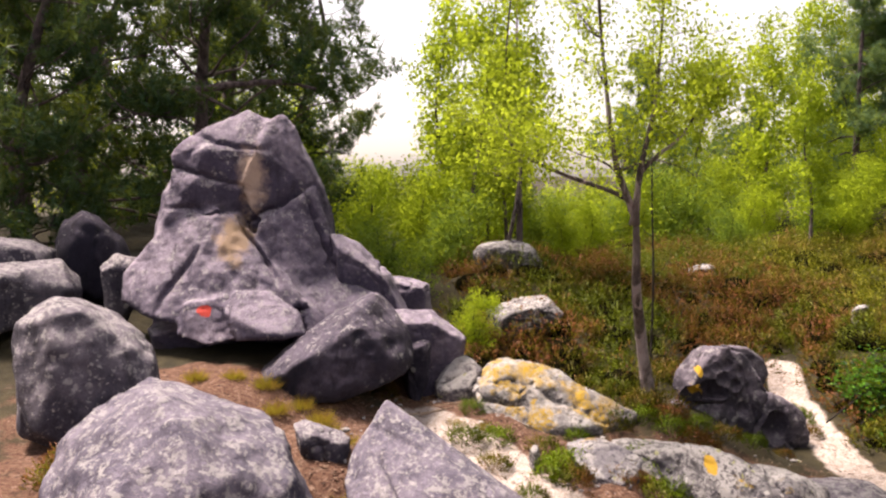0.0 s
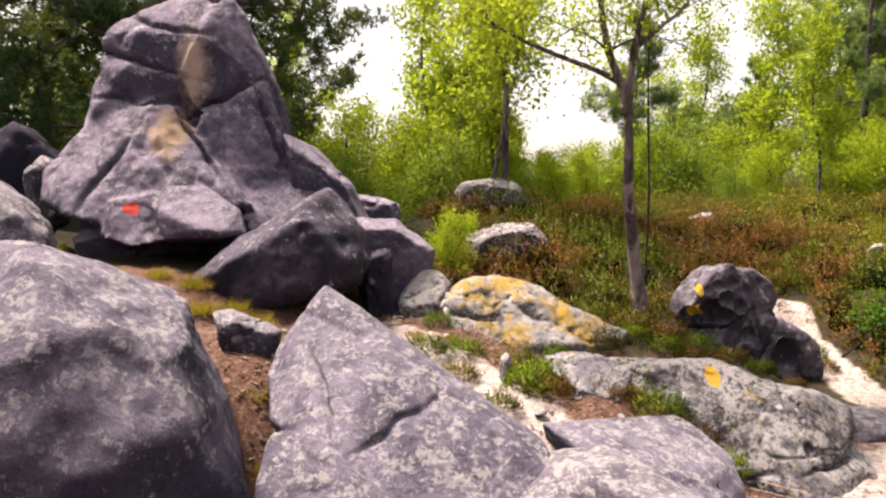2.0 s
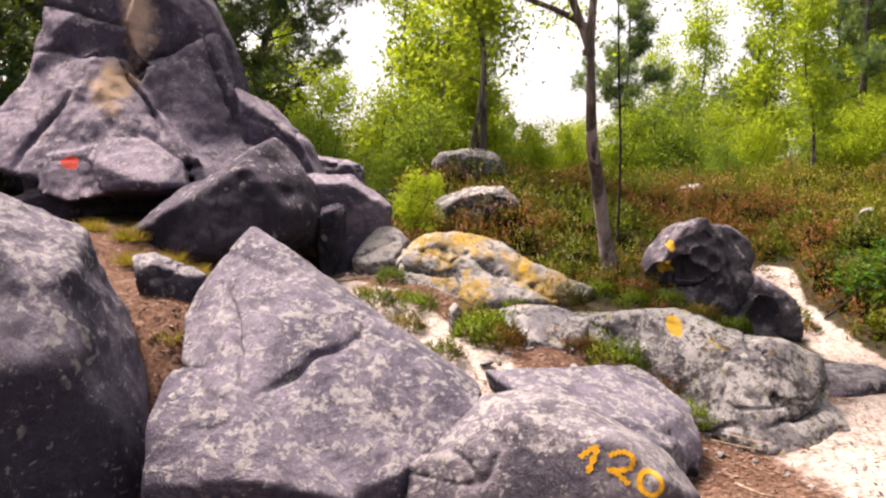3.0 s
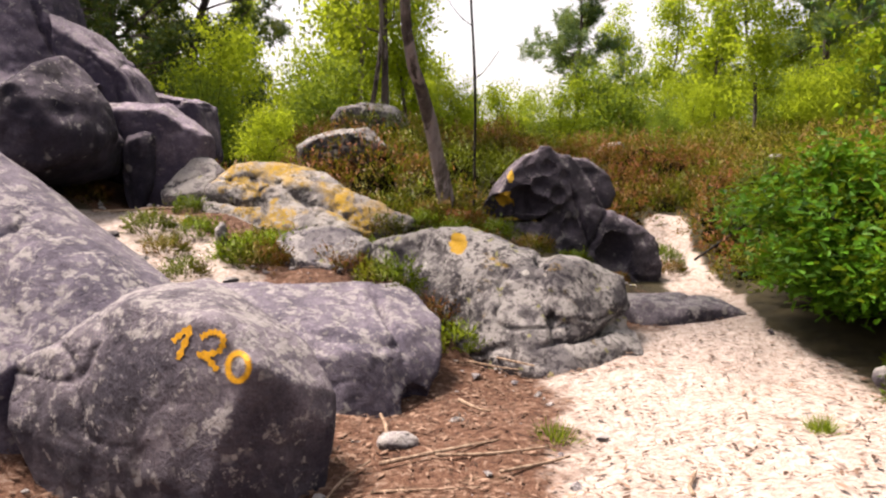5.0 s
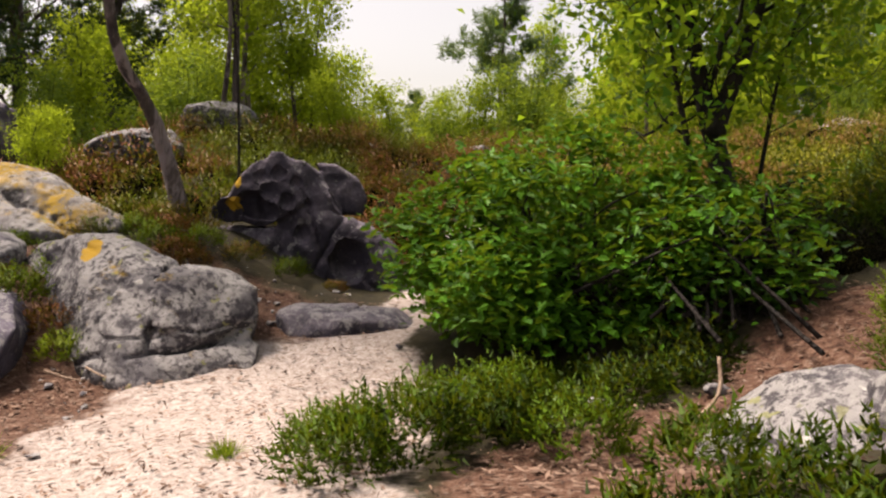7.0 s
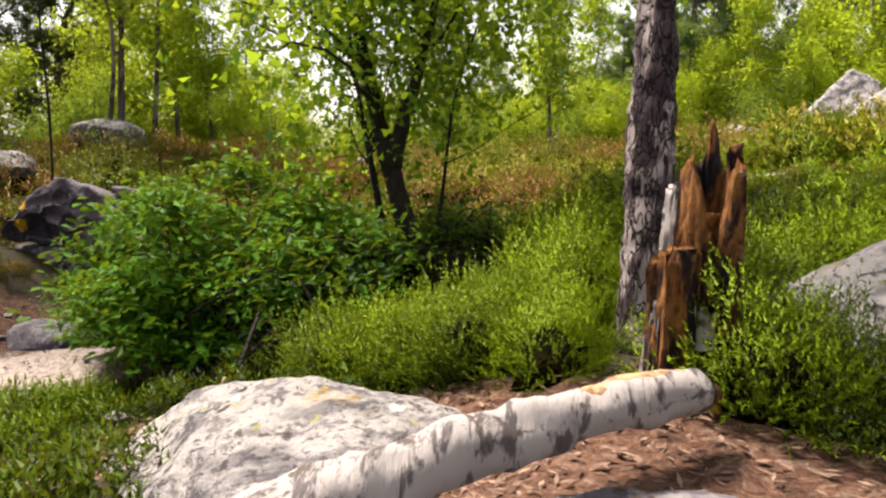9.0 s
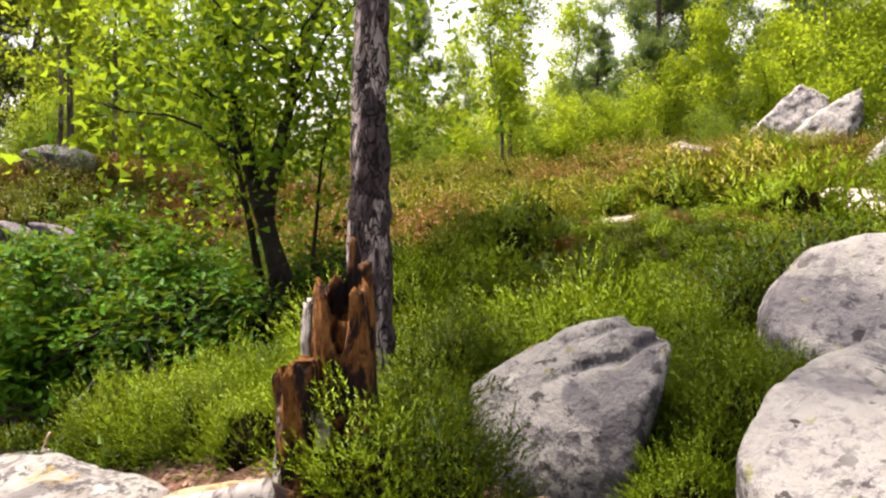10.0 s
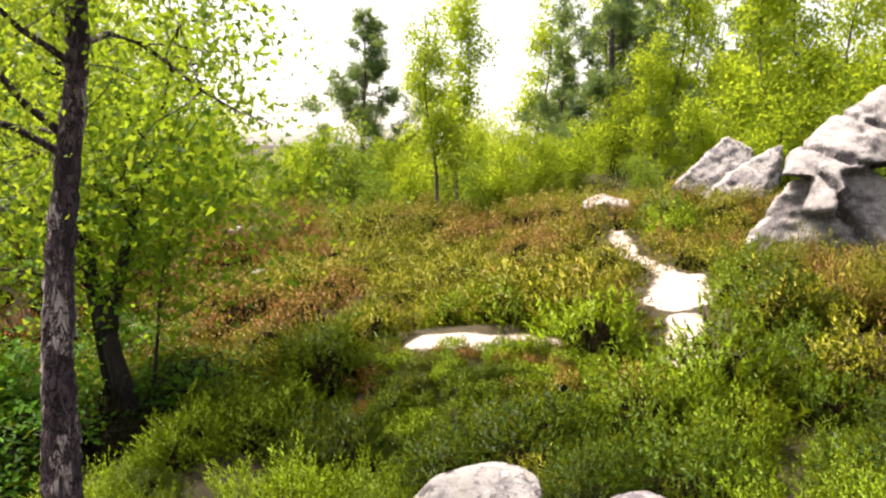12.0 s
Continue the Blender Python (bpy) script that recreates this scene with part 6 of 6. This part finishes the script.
def painted(name, tree, origin, right, above, ahead, strokes, width, material, label, category, group="", fit=(0.82, 0.048, 0.82, 0.012)):
    """Brush strokes laid on a surface: lines of (across, up) points, cast ahead onto it."""
    pieces = []
    right, above, ahead = Vector(right), Vector(above), Vector(ahead)
    for stroke in strokes:
        line = smooth_line([(fit[0] * a + fit[1], fit[2] * b + fit[3], 0) for a, b in stroke], 9 * len(stroke))
        along = np.gradient(line, axis=0)
        along /= np.linalg.norm(along, axis=1)[:, None] + 1e-9
        side = np.c_[-along[:, 1], along[:, 0], 0 * along[:, 0]]
        rows = []
        for k, (p, s) in enumerate(zip(line, side)):
            w = width * (0.8 + 0.35 * math.sin(1.7 * k))
            row = []
            for e in (-0.5, -0.2, 0.2, 0.5):
                q = p + s * e * w
                start = Vector(origin) + right * float(q[0]) + above * float(q[1])
                hit, nor, _, _ = tree.ray_cast(start - ahead, ahead)
                if hit is None:
                    hit, nor = start, -ahead
                row.append(hit - ahead * 0.004)
            rows.append(row)
        v = np.array([[c[:] for c in r] for r in rows]).reshape(-1, 3)
        n = len(rows)
        i, j = np.meshgrid(np.arange(n - 1), np.arange(3), indexing="ij")
        pieces.append((v, np.stack([i * 4 + j, i * 4 + j + 1, (i + 1) * 4 + j + 1, (i + 1) * 4 + j], -1).reshape(-1, 4)))
    v, f = joined(pieces)
    return thing(name, v, f, material, label, category, group)


def paint_material(name, tint):
    m, n, l, b = node_material(name, 0.7)
    f = tex_noise(n, l, n.new("ShaderNodeNewGeometry").outputs["Position"], 60, 5, 0.7)
    l.new(ramp(n, l, f, [(0.3, tuple(c * 0.55 for c in tint)), (0.6, tint)]), b.inputs["Base Color"])
    return m


M_PAINT = paint_material("yellow_paint", (0.62, 0.31, 0.01))
stone_face = surface(bpy.data.objects["numbered_boulder"])
ring = [(0.082 * math.cos(a) * 0.5 + 0.128, 0.058 * math.sin(a) - 0.105) for a in np.linspace(0.3, 2 * math.pi + 0.4, 14)]
for stroke, tag in (([(-0.142, 0.01), (-0.072, 0.062), (-0.118, -0.068)], "1"), ([(-0.025, 0.022), (0.024, 0.044), (0.066, 0.02), (0.05, -0.038), (-0.03, -0.05), (0.0, -0.062), (0.046, -0.118)], "2"), (ring, "0")):
    painted("painted_digit", stone_face, (1.505, 4.10, 0.52), (0.995, 0.099, -0.000), (-0.028, 0.279, 0.960), (-0.34, 0.91, -0.23), [stroke], 0.024, M_PAINT,
            "yellow painted digit %s on the grey boulder" % {"1": "one", "2": "two", "0": "zero"}[tag], "painted mark", "painted number")


M_WHITE_PAINT = paint_material("white_paint", (0.75, 0.72, 0.72))
curl_face = surface(bpy.data.objects["swirled_boulder"])
for stroke, says in (([(-0.055, 0.047), (-0.04, 0.018), (-0.08, -0.011), (-0.127, -0.029), (-0.062, -0.041)], "worn white painted digit two on the pale boulder"), ([(0.016, 0.004), (0.02, 0.04), (0.049, 0.051), (0.074, 0.023), (0.073, -0.011), (0.044, -0.034), (-0.007, -0.038), (0.044, -0.067)], "white painted digit two on the pale boulder"), ([(0.146, -0.135), (0.255, -0.135), (0.218, -0.154), (0.175, -0.175)], "white painted arrow stroke on the pale boulder")):
    painted("painted_mark", curl_face, (10.157, 3.779, 1.474), (0.996, 0.084, 0.001), (-0.012, 0.126, 0.992), (0.349, 0.903, -0.251), [stroke], 0.015, M_WHITE_PAINT, says, "painted mark", "white painted marks", (1, 0, 1, 0))


# ---- small things ----
def twig(a, b, radius, bend=0.02, seed=0):
    rng = np.random.default_rng(seed)
    a, b = np.array(a, float), np.array(b, float)
    mid = (a + b) / 2 + rng.normal(size=3) * [bend, bend, bend * 0.3]
    v, f = tube(smooth_line([a, mid, b], 9), np.linspace(radius, radius * 0.6, 9), 6, radius * 0.2, seed)
    return thing("twig", v, f, M_TWIG, "bleached dry twig lying on the litter", "twig", "twigs on the ground")


M_TWIG = wood_material("dry_twig", (0.2, 0.13, 0.09), (0.5, 0.38, 0.28), 30)
rng = np.random.default_rng(5)
spots = [(2.35, 4.42, 20, 0.5), (2.1, 4.7, 100, 0.35), (2.62, 5.55, -25, 0.3), (2.75, 5.65, -40, 0.25), (2.0, 4.25, 60, 0.3), (2.55, 4.4, 5, 0.45), (2.7, 4.25, 25, 0.3), (2.3, 4.1, -10, 0.4), (0.9, 6.9, 8, 0.6), (0.7, 6.6, 15, 0.4),
         (3.2, 4.0, 70, 0.2), (3.6, 4.4, -30, 0.2), (4.0, 3.6, 30, 0.25), (2.2, 5.3, 40, 0.3), (2.5, 5.0, -50, 0.22), (0.2, 7.5, 30, 0.5), (0.1, 7.3, 35, 0.6), (-0.1, 7.2, 20, 0.4)]
for k, (x, y, turn, size) in enumerate(spots):
    dx, dy = math.cos(radians(turn)) * size / 2, math.sin(radians(turn)) * size / 2
    r = 0.006 + 0.005 * rng.uniform()
    twig((x - dx, y - dy, float(height(x - dx, y - dy)) + r + 0.03), (x + dx, y + dy, float(height(x + dx, y + dy)) + r + 0.03), r, 0.02, k)
twig((5.70, 4.66, 0.16), (5.86, 4.82, 0.42), 0.012, 0.03, 90)


def pebble(name, x, y, size, material, label, seed, flat=0.6):
    rng = np.random.default_rng(seed)
    d, f = sphere(3)
    cuts = rng.normal(size=(9, 3))
    cuts /= np.linalg.norm(cuts, axis=1)[:, None]
    q = np.maximum(d @ cuts.T / rng.uniform(0.6, 1.0, 9), 0)
    r = ((q**14).sum(1) + 0.6) ** (-1 / 14)
    v = d * r[:, None] * size * np.array([1, rng.uniform(0.6, 0.9), flat])
    v = v + d * (0.06 * size * fbm(v * (3 / size), 2, seed))[:, None] + [x, y, float(height(x, y)) + size * flat * 0.4]
    return thing(name, v, f, material, label, "stone", "loose stones")


for k, (x, y, s, fl) in enumerate([(2.17, 4.53, 0.09, 0.7), (2.41, 4.88, 0.05, 0.5), (2.0, 4.6, 0.04, 0.5), (4.61, 5.33, 0.06, 1.2), (5.34, 4.75, 0.06, 0.6), (0.55, 4.35, 0.09, 0.5), (0.4, 4.6, 0.07, 0.5), (0.75, 4.2, 0.06, 0.5), (0.3, 4.15, 0.05, 0.5),
                                   (-0.5, 5.3, 0.05, 0.5), (-0.45, 5.7, 0.06, 0.5), (-0.55, 6.1, 0.09, 0.5), (0.4, 6.9, 0.06, 0.5), (0.1, 6.6, 0.05, 0.5), (5.9, 4.9, 0.07, 0.4), (6.1, 4.8, 0.06, 0.4), (5.1, 4.5, 0.04, 0.5), (0.95, 7.9, 0.11, 0.7), (-0.2, 5.9, 0.05, 0.5), (0.2, 5.6, 0.045, 0.5), (0.55, 5.3, 0.06, 0.5), (0.8, 5.8, 0.05, 0.5), (-0.8, 6.4, 0.05, 0.5), (-0.35, 6.5, 0.045, 0.5), (0.45, 6.2, 0.06, 0.5), (1.1, 5.9, 0.05, 0.5), (0.15, 6.2, 0.04, 0.5)]):
    pebble("stone", x, y, s, M_PALE if k % 3 else M_WHITE, "small pale angular stone on the litter", 200 + k, fl)

# leaf and needle litter
M_CHIP = leaf_material("litter_chips", (0.03, 0.016, 0.012), (0.3, 0.2, 0.15), 0.0, 0.9)
rng = np.random.default_rng(9)
x, y = scatter(rng, 42000, -1.5, 8.4, 2.5, 8.2, lambda x, y: np.where(path_cover(x, y) > 0.5, 0.55, litter_cover(x, y)))
c = np.c_[x, y, height(x, y) + 0.015 + 0.05 * fbm(np.c_[x, y, 0 * x] * 0.9, 3, 2) + 0.02 * fbm(np.c_[x, y, 0 * x] * 5, 3, 4)]
d = rng.normal(size=c.shape) * [1, 1, 0.12]
d /= np.linalg.norm(d, axis=1)[:, None]
b = np.cross(d, [0, 0, 1]) * rng.uniform(0.12, 0.5, (len(c), 1))
s = rng.uniform(0.008, 0.026, (len(c), 1))
v = np.stack([c - d * s, c + b * s, c + d * s, c - b * s], 1).reshape(-1, 3)
thing("leaf_litter", v, np.arange(len(v)).reshape(-1, 4), M_CHIP, "brown leaf and twig litter on the sand", "litter", kind="stuff", smooth=False)


rng = np.random.default_rng(19)
x, y = scatter(rng, 1500, -0.8, 4.6, 3.2, 7.8, lambda x, y: np.clip(litter_cover(x, y), 0, 1) * (path_cover(x, y) < 0.8) * np.where((x < 1.4) | (y > 5.5), 0.8, 0.3))
ball, bf = sphere(1)
size = 0.006 + 0.03 * rng.uniform(size=(len(x), 1, 1)) ** 3
chips = ball[None] * size * rng.uniform(0.5, 1.2, (len(x), 1, 3)) * [1, 1, 0.55] * (1 + 0.25 * rng.normal(size=(len(x), len(ball), 1)))
chips = chips + np.c_[x, y, height(x, y) + 0.012 + 0.05 * fbm(np.c_[x, y, 0 * x] * 0.9, 3, 2) + 0.02 * fbm(np.c_[x, y, 0 * x] * 5, 3, 4)][:, None]
thing("stone_chips", chips.reshape(-1, 3), (bf[None] + (np.arange(len(x)) * len(ball))[:, None, None]).reshape(-1, 3), M_WHITE, "pale sandstone chips scattered over the litter", "stones", kind="stuff", smooth=False)


# ---- single tufts between the boulders ----
def tuft(name, seed, r, tall, sprigs, length, width, material, label, category):
    rng = np.random.default_rng(seed)
    d = rng.normal(size=(sprigs, 3))
    d[:, 2] = np.abs(d[:, 2])
    d /= np.linalg.norm(d, axis=1)[:, None]
    if name == "heather_tuft":
        v, f, nor = plumes(rng, d, np.array([r, r, tall]), 1 + 0.3 * fbm(d * 2.5, 2, seed)[:, None], length, 6)
        return thing(name, v, f, material, label, category, "tufts between the boulders", normals=nor)
    else:
        c = d * [r, r, tall] * rng.uniform(0.3, 1.0, (sprigs, 1)) - [0, 0, 0.03]
        way = d * 0.7 + rng.normal(size=d.shape) * 0.45 + [0, 0, 0.5]
        way /= np.linalg.norm(way, axis=1)[:, None]
        v, f = blade_tris(c, way, length, width, rng)
    return thing(name, v, f, material, label, category, "tufts between the boulders", smooth=False)


tuft_a = tuft("heather_tuft", 1, 0.19, 0.15, 300, 0.085, 0.008, M_HEATHER_LUSH, "low green heather tuft between the boulders", "heather")
tuft_b = tuft("heather_tuft", 2, 0.17, 0.13, 260, 0.085, 0.008, M_HEATHER_DARK, "olive heather tuft between the boulders", "heather")
tuft_c = tuft("heather_tuft", 5, 0.18, 0.15, 300, 0.085, 0.008, M_HEATHER_DEEP, "deep green heather tuft beside the sandy path", "heather")
place(tuft_c, 4.95, 4.75)
place(tuft_a, 1.2, 6.45)
place(tuft_b, -2.6, 5.2)
for x, y, s, k in [(1.05, 6.3, 0.9, 0), (1.2, 6.2, 1.0, 1), (2.3, 6.1, 1.0, 1), (2.0, 6.1, 1.1, 0), (1.75, 6.25, 0.7, 1), (2.45, 5.9, 0.8, 0), (0.3, 6.75, 0.9, 1), (0.55, 6.4, 0.8, 1), (0.65, 7.6, 1.0, 1), (0.4, 7.3, 0.7, 0), (1.9, 7.4, 0.9, 1), (2.2, 7.5, 0.8, 0),
                   (2.45, 7.3, 0.9, 0), (2.75, 7.15, 0.7, 1), (0.2, 8.6, 1.0, 0), (0.5, 8.3, 0.9, 1), (-1.5, 4.0, 0.9, 1), (-1.1, 3.4, 1.2, 1), (-2.2, 5.0, 0.7, 1), (0.9, 5.5, 0.6, 0), (-1.0, 6.2, 0.6, 1), (4.7, 4.9, 1.1, 1), (4.9, 4.5, 1.2, 0),
                   (5.2, 4.3, 1.0, 1), (5.0, 5.0, 1.0, 0), (5.6, 4.1, 0.8, 0), (4.45, 8.75, 1.0, 0), (4.42, 8.3, 0.7, 1), (-3.6, 7.2, 1.0, 0), (-3.3, 7.9, 0.9, 0), (6.3, 4.1, 0.8, 0), (8.0, 3.02, 0.6, 0), (0.62, 6.86, 0.8, 0), (1.03, 6.8, 0.9, 1), (1.43, 7.1, 0.7, 0), (1.65, 6.39, 0.9, 1), (1.98, 6.75, 0.9, 0), (2.3, 6.8, 1.0, 1), (2.1, 6.55, 0.9, 0), (0.83, 5.93, 0.7, 1), (4.35, 4.15, 1.1, 0), (4.55, 4.3, 1.3, 1), (4.3, 4.45, 0.9, 0), (2.2, 7.7, 0.9, 1), (1.88, 7.5, 0.8, 0), (-0.54, 7.6, 0.9, 1), (0.1, 8.4, 0.9, 0), (-0.9, 7.35, 0.45, 0), (2.5, 7.5, 0.9, 1), (2.75, 7.42, 0.8, 0), (3.05, 7.42, 0.8, 1), (3.4, 7.55, 0.7, 0), (2.3, 7.85, 1.0, 1), (2.15, 8.2, 1.1, 1), (3.75, 7.6, 0.5, 1), (2.62, 7.2, 0.9, 1)]:
    place_copy(tuft_c if x > 4.2 and y < 5.3 else tuft_b if k else tuft_a, x, y, 40 * x + 70 * y, s)
M_DRY = leaf_material("dry_golden_grass", (0.13, 0.06, 0.012), (0.42, 0.25, 0.06), 0.3)
dry_tuft = tuft("dry_grass_tuft", 4, 0.13, 0.03, 420, 0.13, 0.007, M_DRY, "golden dry grass tuft in the needle litter", "grass")
place(dry_tuft, -1.6, 6.85)
for x, y, sc in [(-1.25, 6.75, 0.9), (-1.9, 6.9, 0.8), (-0.95, 6.35, 0.9), (-1.05, 6.6, 1.0), (-0.75, 6.05, 0.8), (-0.6, 5.6, 0.7), (-0.75, 5.35, 0.8), (-2.25, 6.85, 0.8), (-1.45, 6.55, 0.9), (-0.5, 6.3, 0.7), (0.45, 7.0, 0.7), (0.75, 6.75, 0.6), (0.2, 7.0, 0.7), (-0.62, 5.0, 0.7), (-0.5, 4.7, 0.6)]:
    place_copy(dry_tuft, x, y, 90 * x + 50 * y, sc)
place_copy(tuft_b, -2.49, 4.90, 20, 1.25)

rng = np.random.default_rng(88)
lx, ly = spread(rng, 0.17, 8.5, 10.5, 5.7, 7.1, lambda x, y: (path_cover(x, y) < 0.2) * 1.0)
for x, y in zip(lx, ly):
    place_copy(tuft_b if rng.uniform() < 0.35 else tuft_a, x, y, rng.uniform(0, 360), rng.uniform(0.5, 0.72))
grass_tuft = tuft("grass_tuft", 3, 0.07, 0.05, 260, 0.11, 0.006, M_GRASS, "small bright green grass tuft on the path", "grass")
place(grass_tuft, 2.81, 4.54)
place_copy(grass_tuft, 3.85, 4.45, 30, 0.7)
place_copy(grass_tuft, -1.42, 7.5, 0, 1.2)
